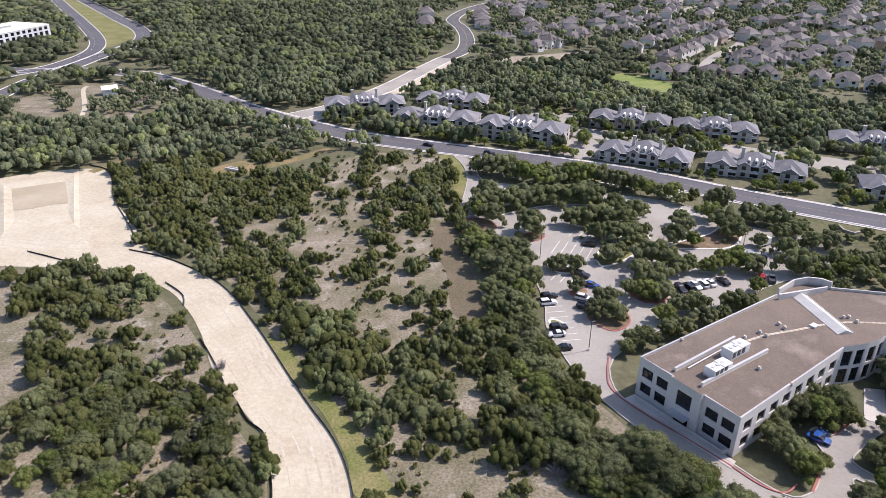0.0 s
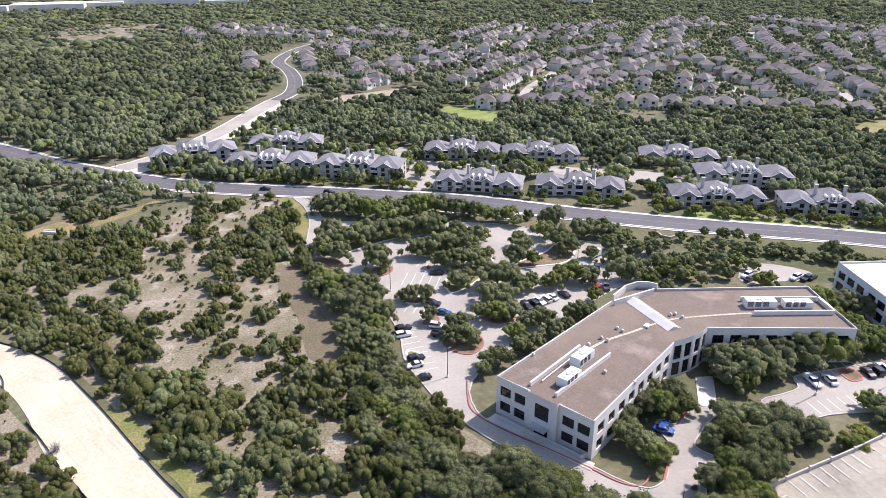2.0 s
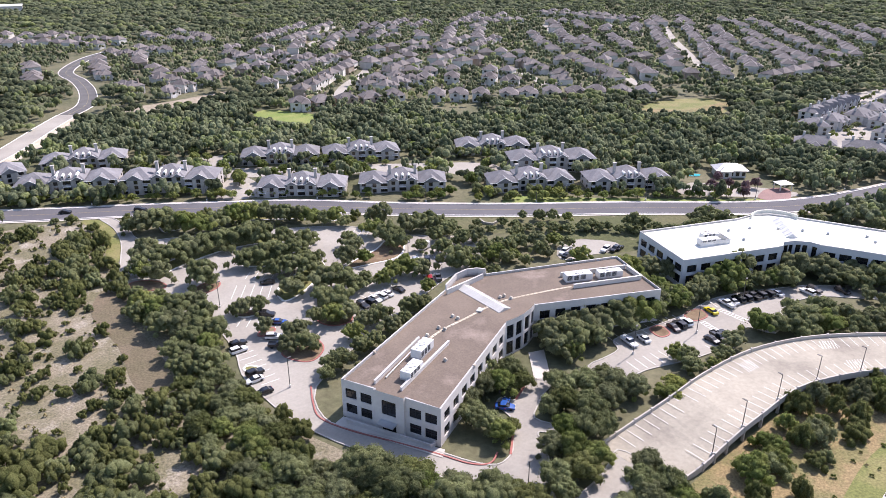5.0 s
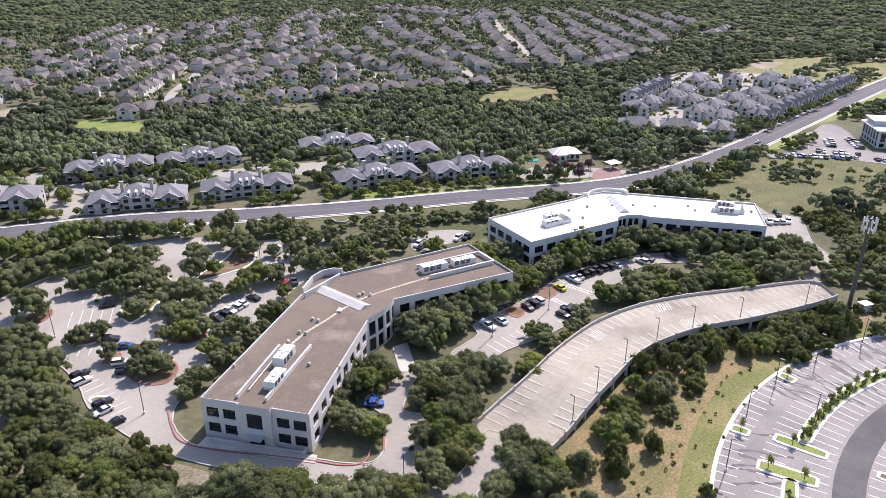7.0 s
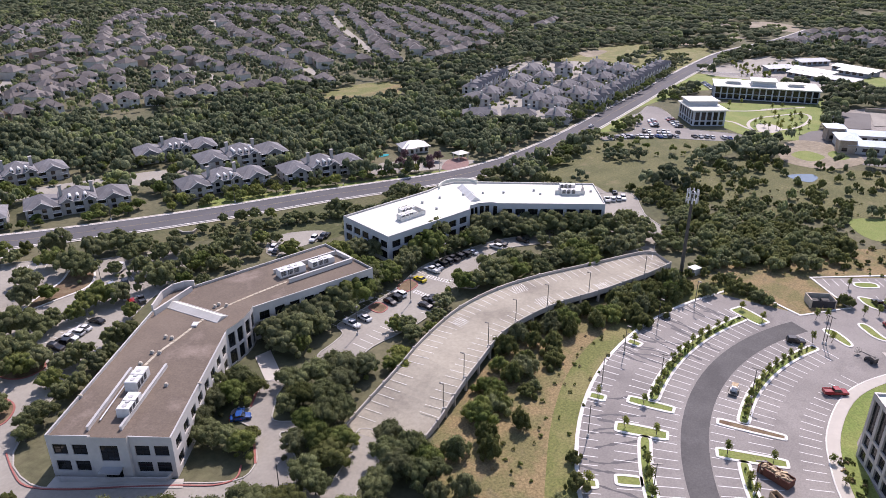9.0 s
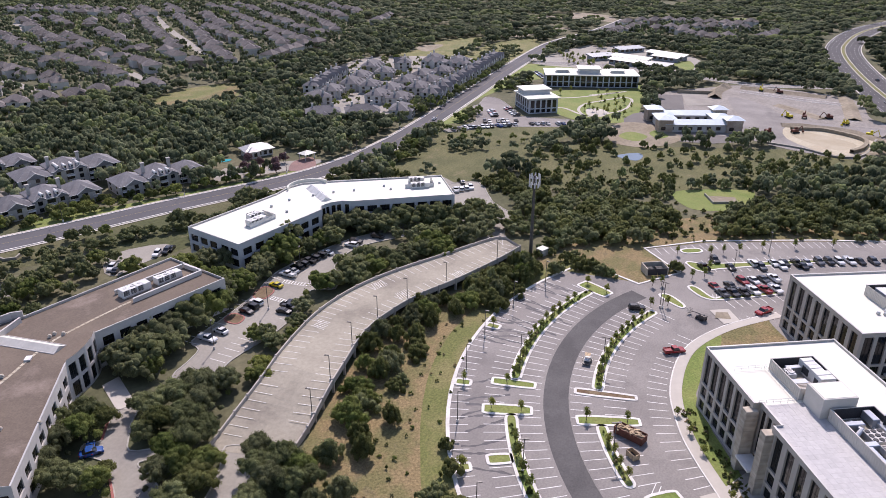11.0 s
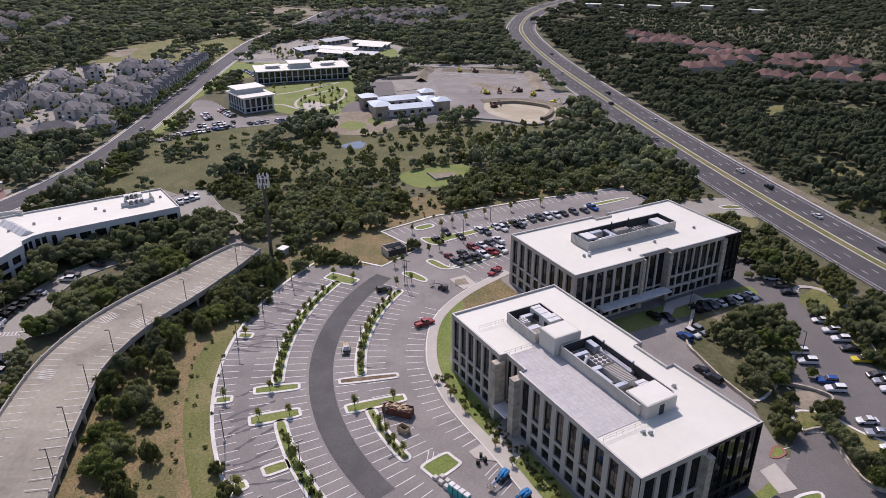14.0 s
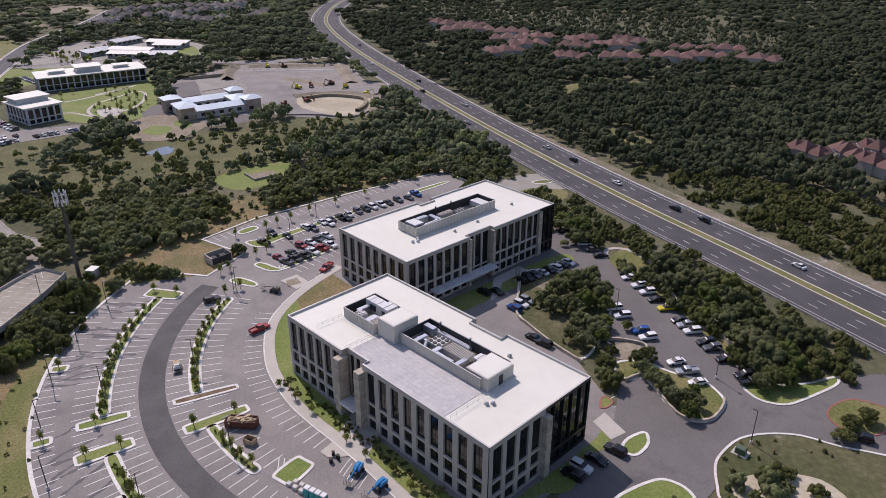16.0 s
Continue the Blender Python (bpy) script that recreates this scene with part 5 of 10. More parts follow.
# white-roofed office
W = [(159.6, 140.6), (196.0, 133.6), (199.0, 135.6), (203.0, 134.6), (206.5, 131.6), (207.5, 128.4), (229.8, 97.2), (248.3, 111.0), (223.5, 147.8), (217.0, 156.0), (210.9, 158.2), (203.0, 158.0), (164.3, 165.2), (161.4, 150.0)]
O = (205.0, 135.0)
white = thing("office_building", *O, 0, label="two-storey white stucco office with bright white flat roof", category="office building")
L_ = moved(W, O)
for j, c in enumerate((7, 1, 2, 2, 1, 8, 4, 8, 2, 1, 1, 8, 3, 2)):
    tall = 1 <= j <= 4
    facade(white, L_[j], L_[(j + 1) % 14], 0, 9.5, c, 1.5 if tall else 3.5, [(0.4, 8.3)] if tall else [(1.2, 3.9), (5.0, 7.4)], whitewall_mat, bars=1 if tall else 2, cross=3 if tall else 1)
roof_and_parapet(white, L_, 9.0, whiteroof_mat, whitewall_mat, 0.6)
hvac(177, 147, 9.02, -0.2, 7, 2.8, 1.8)
hvac(181, 150.5, 9.02, -0.2, 6, 2.6, 1.6)
hvac(233, 113, 9.02, -0.96, 7, 2.6, 1.6)
hvac(238, 117, 9.02, -0.96, 6, 2.6, 1.6)
for x, y in ((190, 144), (192, 152), (208, 145), (211, 143), (214, 140), (226, 122), (228, 126), (219, 134), (240, 108), (200, 150)):
    roof_vent(x, y, 9.02)
cs = thing("curved_parapet", 213.5, 149.5, 9.0, label="raised curved white parapet over the rear entrance", category="parapet")
cu = [(213.5 + 9.0 * math.cos(radians(a)), 149.5 + 9.0 * math.sin(radians(a))) for a in range(-8, 128, 15)]
for j in range(len(cu) - 1):
    s = Shape()
    l = moved([cu[j], cu[j + 1]], (213.5, 149.5))
    i2 = offset(l, 0.5)
    s.prism([l[0], l[1], i2[1], i2[0]], 0.0, 1.5)
    part("panel", s, whiteroof_mat, cs)
sk = thing("skylight", 0, 0, 9.0, label="pale glazed gable skylight across the white roof", category="skylight")
s = Shape()
a, b = Vector((215.0, 150.6, 0)), Vector((205.6, 137.6, 0))
d = (b - a).normalized()
q = Vector((-d.y, d.x, 0)) * 2.1
peak = Vector((0, 0, 1.5))
for m in (q, -q):
    s.face(a + m, b + m, b + peak, a + peak)
s.face(b - q, b + q, b + peak)
s.face(a + q, a - q, a + peak)
part("ridge_roof", s, unit_mat, sk)
for m in (q, -q):
    s = Shape()
    for k in range(6):
        p = a + (b - a) * (k + 0.5) / 6
        s.tube(p + m * 0.98 + Vector((0, 0, 0.06)), p + peak + Vector((0, 0, 0.04)), 0.06, 0.06, 4)
    part("glazing_bar", s, unit_mat, sk)
for (x, y), t_ in (((179, 148.6), -0.2), ((235.5, 115), -0.96)):
    u_, v_ = (math.cos(t_), math.sin(t_)), (-math.sin(t_), math.cos(t_))
    screen_wall([on((x, y), u_, v_, p, q) for p, q in ((-5.6, -3.4), (5.6, -3.4), (5.6, 3.4), (5.4, 3.4), (5.4, -3.2), (-5.6, -3.2))], 9.0, 1.5, unit_mat, label="white metal screen beside the rooftop units")
OPEN_POLYS.append(W)

# two new offices: precast bays, stone piers, white roofs


def new_office(a, u, v, length, width, spec, label, shelter=None, mirrored=False):
    """a: a corner; u along the long side, v along the short. spec: long-side recess start and end, and bays either side."""
    def w(p, q):
        return (u[0] * p + v[0] * q, u[1] * p + v[1] * q)

    ob = thing("office_building", *a, 0, label=label, category="office building", group="twin new offices")
    r0, r1, n0, n1, far = spec
    tall, mid, low = (7.3, 14.8), (3.9, 6.7), (0.5, 3.1)
    rows = [low, mid, tall]
    H = 15.9
    sides = [(w(0, 0), w(r0, 0), n0), (w(r1, 0), w(length - (7 if mirrored else 0.2), 0), n1)]
    flip = u[0] * v[1] - u[1] * v[0] < 0

    def f(p, q, n, width_=2.4, rr=rows, mat=beige_mat):
        facade(ob, *((q, p) if flip else (p, q)), 0, H, n, width_, rr, mat, bars=1, cross=2, depth=0.5)

    for p, q, n in sides:
        f(p, q, n)
    f(w(r0, 1.6), w(r1, 1.6), 3, (r1 - r0 - 2.2) / 3 - 0.1, [(0.4, 4.2), (4.6, 14.8)])
    f(w(r0, 0), w(r0, 1.6), 0, mat=stone_mat), f(w(r1, 1.6), w(r1, 0), 0, mat=stone_mat)
    glassy = [(0.7, 3.2), (4.0, 15.2)]
    if mirrored:
        f(w(length - 7, 0), w(length, 0), 3, 2.1, glassy, glassframe_mat)
        f(w(length, 0), w(length, width * 0.48), 5, 2.6, glassy, glassframe_mat)
        f(w(length, width * 0.48), w(length, width), 4, 2.6)
        f(w(length, width), w(far[1], width), 8)
    else:
        f(w(length, 0), w(length, width * 0.52), 4, 2.6)
        f(w(length, width * 0.52), w(length, width), 5, 2.6, glassy, glassframe_mat)
        f(w(length, width), w(length - 7, width), 3, 2.1, glassy, glassframe_mat)
        f(w(length - 7, width), w(far[1], width), 7)
    f(w(far[1], width - 2), w(far[0], width - 2), 3, (far[1] - far[0]) / 3 - 0.5, [(0.4, 4.2), (4.6, 14.8)])
    f(w(far[1], width), w(far[1], width - 2), 0), f(w(far[0], width - 2), w(far[0], width), 0)
    f(w(far[0], width), w(0, width), 6)
    f(w(0, width), w(0, 0), 8, 2.35)
    outline = [w(0, 0), w(r0, 0), w(r0, 1.6), w(r1, 1.6), w(r1, 0), w(length, 0), w(length, width), w(far[1], width), w(far[1], width - 2), w(far[0], width - 2), w(far[0], width), w(0, width)]
    if flip:
        outline = outline[::-1]
    roof_and_parapet(ob, outline, 15.45, whiteroof_mat, beige_mat, 0.5, 0.45)
    t = math.atan2(u[1], u[0])
    for (p, q), sx, sy, n in (((r0, 0.6), 1.2, 2.0, 26), ((r1, 0.6), 1.2, 2.0, 26), ((length - 7, 0.1), 1.6, 1.4, 26)) if mirrored else (((r0, -0.4), 1.9, 2.6, 25), ((r1, -0.4), 1.9, 2.6, 25), ((length + 0.2, width * 0.52), 2.2, 1.6, 25)):
        x, y = w(p, q)
        c = Shape()
        c.box(x, y, 0, sx - 0.16, sy - 0.16, n * 0.58, t)
        pier = part("stone_pier", c, stone_mat, ob, "rough limestone pier")
        for k in range(2):
            c = Shape()
            c.box(0, 0, 0, sx - 0.09 * k, sy - 0.09 * (1 - k), 0.55, t, 0.03)
            cm = c.mesh("stone_course", stone_mat)
            for m in range(k, n, 2):
                part("stone_course", cm, None, pier).location = (x, y, m * 0.58)
    p0, p1 = shelter or (r0 + 1.1, r1 - 1.1)
    x, y = w((p0 + p1) / 2, -1.3 if shelter else -0.6)
    s = Shape()
    s.box(x, y, 4.0, p1 - p0, 3.4, 0.4, math.atan2(u[1], u[0]))
    part("entrance_canopy", s, unit_mat, ob, "flat pale entrance canopy")
    OPEN_POLYS.append([(x + a[0], y + a[1]) for x, y in outline])
    return ob


UA, VA = (-0.8605, -0.5095), (0.5095, -0.8605)
AA = (146.2, 1.2)
new_office(AA, UA, VA, 63.0, 30.2, (20.5, 27.5, 6, 9, (31.5, 41.0)), "three-storey beige precast office with tall dark windows")
UB, VB = (0.489, -0.8725), (0.8725, 0.489)
AB = (166.6, -30.8)
new_office(AB, UB, VB, 62.0, 30.6, (24.0, 34.0, 7, 7, (30.0, 36.0)), "three-storey beige precast office with stone entrance piers", (8.5, 33.2), True)


def roofscape(o, u, v, boxes, z=15.47):
    t = math.atan2(u[1], u[0])
    for p, q, l, w, h, kind in boxes:
        x, y = on(o, u, v, p, q)
        if kind == "house":
            ob = thing("roof_penthouse", x, y, z, t, "pale rooftop stair and lift house", "penthouse")
            s = Shape()
            s.box(0, 0, 0, l, w, h, chamfer=0.05)
            part("wall", s, screen_mat, ob)
            s = Shape()
            s.box(0, 0, h, l - 0.6, w - 0.6, 0.06)
            part("roof", s, whiteroof_mat, ob)
            s = Shape()
            s.box(l / 2 + 0.02, 0, 0, 0.08, 1.2, 2.2)
            part("door", s, louvre_mat, ob, "dark steel door")
        elif kind == "unit":
            hvac(x, y, z, t, l, w, h)
        elif kind == "casing":
            ob = thing("air_handler", x, y, z, t, "plain white air handler casing with panel seams", "air conditioner", "air handlers")
            s = Shape()
            s.box(0, 0, 0, l, w, 0.3)
            part("curb", s, coping_mat, ob)
            n_ = max(2, int(l / 1.3))
            for k in range(n_):
                s = Shape()
                s.box(-l / 2 + l / n_ * (k + 0.5), 0, 0.3, l / n_ - 0.05, w, h - 0.06 * (k % 2), chamfer=0.07)
                part("panel", s, unit_mat, ob)
            s = Shape()
            s.box(0, -w / 2 - 0.04, 0.6, l * 0.4, 0.08, h * 0.6)
            part("louvre", s, louvre_mat, ob)
        elif kind == "duct":
            ob = thing("roof_duct", x, y, z, t, "bright galvanised duct on short legs", "duct", "roof ducts")
            s = Shape()
            s.box(0, 0, 0.5, l, w, h, chamfer=0.1)
            part("duct", s, metal_mat, ob)
            for a in (-0.4, 0.4):
                s = Shape()
                s.box(a * l, 0, 0, 0.15, w, 0.5)
                part("leg", s, metal_mat, ob)


def pen(o, u, v, p0, p1, q0, q1, h, z=15.45):
    pts = [on(o, u, v, p0, q0), on(o, u, v, p1, q0), on(o, u, v, p1, q1), on(o, u, v, p0, q1)]
    if u[0] * v[1] - u[1] * v[0] < 0:
        pts = pts[::-1]
    floor_ = [on(o, u, v, a, b) for a, b in ((p0 + 0.3, q0 + 0.3), (p1 - 0.3, q0 + 0.3), (p1 - 0.3, q1 - 0.3), (p0 + 0.3, q1 - 0.3))]
    surface("pen_floor", floor_, z + 0.03, deck_mat, "tan gravel floor of the rooftop equipment pen", "roof")
    # galvanised pipes and dark plant between the ducts
    for k in range(0, int((p1 - p0) / 2.2), 3):
        x, y = on(o, u, v, p0 + 1.2 + 2.2 * k, q0 + 1.2 + (q1 - q0 - 2.4) * ((k * 0.37) % 1))
        ob = thing("roof_fan", x, y, z + 0.03, 0.3 * k, "dark round exhaust fan on a metal curb", "fan", "roof fans")
        s = Shape()
        s.box(0, 0, 0, 1.1, 1.1, 0.5)
        part("curb", s, metal_mat, ob)
        s = Shape()
        s.tube((0, 0, 0.5), (0, 0, 1.1), 0.5, 0.36, 10)
        part("fan_cowl", s, louvre_mat, ob)
    return screen_wall(pts, z, h, lining=True)


def ribbed_unit(x, y, z, t, l, w, h):
    ob = thing("condenser", x, y, z, t, "long tan condenser with ribbed top on a steel frame", "air conditioner", "roof condensers")
    s = Shape()
    s.box(0, 0, 0.4, l, w, h, chamfer=0.06)
    part("casing", s, screen_mat, ob)
    for k in range(int(l / 0.45)):
        s = Shape()
        s.box(-l / 2 + 0.3 + 0.45 * k, 0, 0.4 + h, 0.22, w - 0.2, 0.14)
        part("rib", s, beige_mat, ob)
    for a in (-0.42, 0.42):
        s = Shape()
        s.box(a * l, 0, 0, 0.2, w, 0.4)
        part("leg", s, steel_mat, ob)


def fan_bank(x, y, z, t, nx, ny):
    ob = thing("cooling_fan_bank", x, y, z, t, "grey frame with a grid of round cooling fans", "air conditioner", "roof fan banks")
    s = Shape()
    s.box(0, 0, 0, nx * 1.2, ny * 1.2, 1.5, chamfer=0.05)
    part("frame", s, coping_mat, ob)
    for a in range(nx):
        for b in range(ny):
            s = Shape()
            s.tube(((a - (nx - 1) / 2) * 1.2, (b - (ny - 1) / 2) * 1.2, 1.5), ((a - (nx - 1) / 2) * 1.2, (b - (ny - 1) / 2) * 1.2, 1.62), 0.5, 0.46, 12)
            part("fan", s, louvre_mat, ob)


def exhaust_stack(x, y, z, h):
    ob = thing("exhaust_stack", x, y, z, 0, "tall dark exhaust pipe with a rain cap", "exhaust pipe", "roof stacks")
    s = Shape()
    s.tube((0, 0, 0), (0, 0, h), 0.22, 0.2, 10)
    part("pipe", s, louvre_mat, ob)
    s = Shape()
    s.tube((0, 0, h + 0.12), (0, 0, h + 0.3), 0.36, 0.1, 10)
    part("rain_cap", s, metal_mat, ob)


def bent_duct(o, u, v, line, r, z):
    """A round galvanised duct through places on the roof (along, across, height)."""
    pts = [Vector((*on(o, u, v, p, q), z + h)) for p, q, h in line]
    ob = thing("round_duct", pts[0].x, pts[0].y, z, 0, "bright galvanised round duct with bends", "duct", "roof ducts")
    base = Vector((pts[0].x, pts[0].y, z))
    for a, b in zip(pts, pts[1:]):
        s = Shape()
        s.tube(a - base, b - base + (b - a).normalized() * r * 0.5, r, r, 10)
        part("duct", s, metal_mat, ob)


def small_pipes(o, u, v, p0, p1, q, z, n):
    ob = thing("pipe_run", *on(o, u, v, p0, q), z, 0, "bundle of thin white insulated pipes on the roof", "pipes", "roof pipes")
    e = on((0, 0), u, v, p1 - p0, 0)
    for k in range(n):
        d = on((0, 0), u, v, 0, 0.28 * k)
        s = Shape()
        s.tube((*d, 0.35 + 0.12 * (k % 2)), (d[0] + e[0], d[1] + e[1], 0.35 + 0.12 * (k % 2)), 0.08, 0.08, 6)
        part("pipe", s, unit_mat, ob)


pen(AA, UA, VA, 9.0, 20.0, 9.5, 19.0, 2.6)
pen(AA, UA, VA, 26.5, 50.0, 11.5, 20.5, 2.6)
TA = math.atan2(UA[1], UA[0])
roofscape(AA, UA, VA, [(23.4, 13.6, 5.4, 7.0, 4.4, "house"), (48.6, 15.8, 6.0, 7.6, 2.9, "house"), (12.6, 16.6, 5.2, 2.6, 2.6, "casing"), (16.9, 16.4, 3.0, 3.2, 3.0, "casing"), (13.0, 11.6, 2.4, 1.8, 1.6, "unit"), (16.2, 12.0, 1.6, 3.0, 1.2, "duct"),
                      (11.0, 13.6, 1.2, 3.2, 1.1, "duct"), (30.0, 14.0, 1.2, 4.0, 1.3, "duct"), (28.4, 18.6, 3.2, 1.4, 1.6, "duct"), (34.5, 19.3, 11.0, 1.1, 1.0, "duct"), (35.6, 13.4, 1.3, 3.0, 1.2, "duct"), (38.4, 12.8, 5.4, 1.2, 1.1, "duct"), (42.4, 14.0, 1.2, 3.2, 1.3, "duct"), (44.4, 17.6, 2.0, 2.4, 1.8, "casing")])
ribbed_unit(*on(AA, UA, VA, 39.4, 16.4), 15.48, TA, 6.4, 3.2, 1.3)
ribbed_unit(*on(AA, UA, VA, 17.6, 12.2), 15.48, TA, 2.8, 3.4, 1.1)
fan_bank(*on(AA, UA, VA, 33.4, 16.4), 15.48, TA, 3, 3)
exhaust_stack(*on(AA, UA, VA, 30.6, 19.6), 15.48, 3.4)
exhaust_stack(*on(AA, UA, VA, 39.6, 19.6), 15.48, 3.4)
bent_duct(AA, UA, VA, [(43.4, 19.4, 0.8), (45.2, 19.2, 1.3), (46.0, 17.6, 1.5)], 0.6, 15.48)
bent_duct(AA, UA, VA, [(28.4, 14.6, 0.8), (31.4, 14.8, 1.2), (32.4, 13.2, 0.9)], 0.45, 15.48)
small_pipes(AA, UA, VA, 29.0, 44.0, 18.0, 15.48, 4)
terrace = thing("roof_terrace", *AA, 15.45, label="roof terrace of grey square pavers with a thin railing", category="terrace")
tile = Shape()
tile.box(0, 0, 0.02, 1.185, 1.185, 0.06, math.atan2(UA[1], UA[0]))
tile_mesh = tile.mesh("paver", paver_mat)
for i in range(26):
    for j in range(9):
        x, y = on((0, 0), UA, VA, 21.6 + 1.2 * i, 1.3 + 1.2 * j)
        if i < 25 and not (20.5 < 21.6 + 1.2 * i < 27.6 and j < 1):
            pc = part("paver", tile_mesh, paver_mat, terrace)
            pc.location = (x, y, 0)
for a, b in (((9.0, 2.0), (9.0, 9.0)), ((9.0, 8.6), (20.5, 8.6)), ((20.6, 1.0), (20.6, 9.0)), ((52.4, 1.0), (52.4, 11.6))):
    rail = thing("railing", *on(AA, UA, VA, *a), 15.45, label="thin grey steel roof railing", category="railing", group="roof railings")
    o, e = on(AA, UA, VA, *a), on(AA, UA, VA, *b)
    s = Shape()
    for h in (0.5, 1.05):
        s.tube((0, 0, h), (e[0] - o[0], e[1] - o[1], h), 0.03, 0.03, 5)
    part("rail", s, metal_mat, rail)
    for x, y, _ in along([(0, 0), (e[0] - o[0], e[1] - o[1])], 1.5):
        s = Shape()
        s.tube((x, y, 0), (x, y, 1.05), 0.03, 0.03, 5)
        part("post", s, metal_mat, rail)
pen(AB, UB, VB, 13.0, 46.0, 11.0, 19.0, 2.8)
TB = math.atan2(UB[1], UB[0])
roofscape(AB, UB, VB, [(16.4, 15.6, 3.6, 4.4, 2.2, "casing"), (20.6, 17.2, 4.0, 1.6, 1.8, "duct"), (20.4, 13.0, 5.0, 1.5, 1.3, "duct"), (24.4, 15.4, 1.4, 5.0, 1.4, "duct"), (38.0, 12.8, 9.0, 1.0, 0.8, "duct"), (43.4, 15.4, 3.6, 5.2, 1.6, "casing")])
fan_bank(*on(AB, UB, VB, 34.6, 15.0), 15.48, TB, 3, 2)
ribbed_unit(*on(AB, UB, VB, 29.4, 16.6), 15.48, TB, 5.4, 1.8, 1.0)
exhaust_stack(*on(AB, UB, VB, 27.0, 18.0), 15.48, 3.6)
exhaust_stack(*on(AB, UB, VB, 33.4, 18.0), 15.48, 3.6)
bent_duct(AB, UB, VB, [(18.6, 13.2, 1.4), (22.4, 12.6, 1.9), (24.0, 14.4, 1.6)], 0.55, 15.48)
small_pipes(AB, UB, VB, 26.0, 42.0, 13.8, 15.48, 4)
for p, q in ((10, 9.0), (11.4, 8.4), (12.4, 9.6), (24, 6.4), (34, 7.0), (52, 9.4)):
    roof_vent(*on(AB, UB, VB, p, q), 15.47, 0.7)
for p, q in ((46.5, 24.4), (54.0, 9.0), (54.8, 10.0)):
    roof_vent(*on(AA, UA, VA, p, q), 15.47, 0.7)

# ---- homes ----


def hip(shape, x0, x1, y0, y1, z, rise, over=0.5):
    """A hipped roof with eaves over a rectangle."""
    x0, x1, y0, y1 = x0 - over, x1 + over, y0 - over, y1 + over
    m, half = (y0 + y1) / 2, min((y1 - y0) / 2, (x1 - x0) / 2)
    a, b = (x0 + half, m, z + rise), (x1 - half, m, z + rise)
    p = [(x0, y0, z), (x1, y0, z), (x1, y1, z), (x0, y1, z)]
    shape.face(p[0], p[1], b, a), shape.face(p[2], p[3], a, b), shape.face(p[1], p[2], b), shape.face(p[3], p[0], a)
    shape.face(p[3], p[2], p[1], p[0])


def gable(shape, x, y0, y1, half, z, rise):
    """A cross gable that runs along y, out of a main roof."""
    for s in (-1, 1):
        shape.face((x + s * half, y0, z), (x + s * half, y1, z), (x, y1, z + rise), (x, y0, z + rise))
    shape.face((x - half, y0, z), (x + half, y0, z), (x, y0, z + rise))


SHELLS, FAR = [], []


def house_kind(w, d, h, wing, wall_mat):
    """Meshes of one house: body, roof, chimney, garage door, windows."""
    s = Shape()
    s.box(0, 0, 0, w, d, h)
    s.box(wing * w * 0.26, -d * 0.62, 0, w * 0.46, d * 0.34, h * 0.92)
    r = Shape()
    hip(r, -w / 2, w / 2, -d / 2, d / 2, h, d * 0.34)
    hip(r, wing * w * 0.26 - w * 0.23, wing * w * 0.26 + w * 0.23, -d * 0.79, 0, h * 0.92, w * 0.19)
    gable(r, -wing * w * 0.2, -d / 2 - 0.6, 0, w * 0.16, h, w * 0.14)
    c = Shape()
    c.box(w * 0.3, d * 0.2, h, 1.1, 0.9, d * 0.42)
    g = Shape()
    g.box(wing * w * 0.26, -d * 0.79 - 0.04, 0, w * 0.3, 0.1, 2.3)
    wins = []
    for x, y, z, sx, sy in ((-wing * w * 0.2, -d / 2 - 0.03, h - 2.3, 1.6, 0.1), (-wing * w * 0.36, -d / 2 - 0.03, 0.9, 1.4, 0.1), (wing * w * 0.26, -d * 0.79 - 0.03, h * 0.92 - 1.9, 1.8, 0.1),
                            (-w * 0.28, d / 2 + 0.03, h - 2.2, 1.8, 0.1), (w * 0.28, d / 2 + 0.03, h - 2.2, 1.8, 0.1)):
        q = Shape()
        q.box(x, y, z, sx, sy, 1.5)
        wins.append(q.mesh("window", glass_mat))
    SHELLS.append((s, r, wall_mat))
    return s.mesh("wall", wall_mat), r.mesh("roof", houseroof_mat), c.mesh("chimney", brick_mat), g.mesh("garage_door", trim_mat), wins


HOUSES = [house_kind(12.4, 10.0, 5.8, 1, siding_mat), house_kind(13.2, 9.6, 5.6, -1, brick_mat), house_kind(11.2, 10.8, 6.0, 1, siding_mat), house_kind(14.0, 10.0, 4.4, -1, siding_mat)]
HOUSE_AT = []


def house(x, y, turn, label):
    HOUSE_AT.append((x, y))
    if math.hypot(x, y) > 580:
        FAR.append((x, y, turn))
        return
    walls, roof, chimney, door, wins = HOUSES[rng.integers(4)]
    ob = thing("house", x, y, 0, turn, label, "house", "suburban houses")
    part("wall", walls, None, ob), part("roof", roof, None, ob), part("chimney", chimney, None, ob), part("garage_door", door, None, ob)
    for w_ in wins:
        part("window", w_, None, ob)


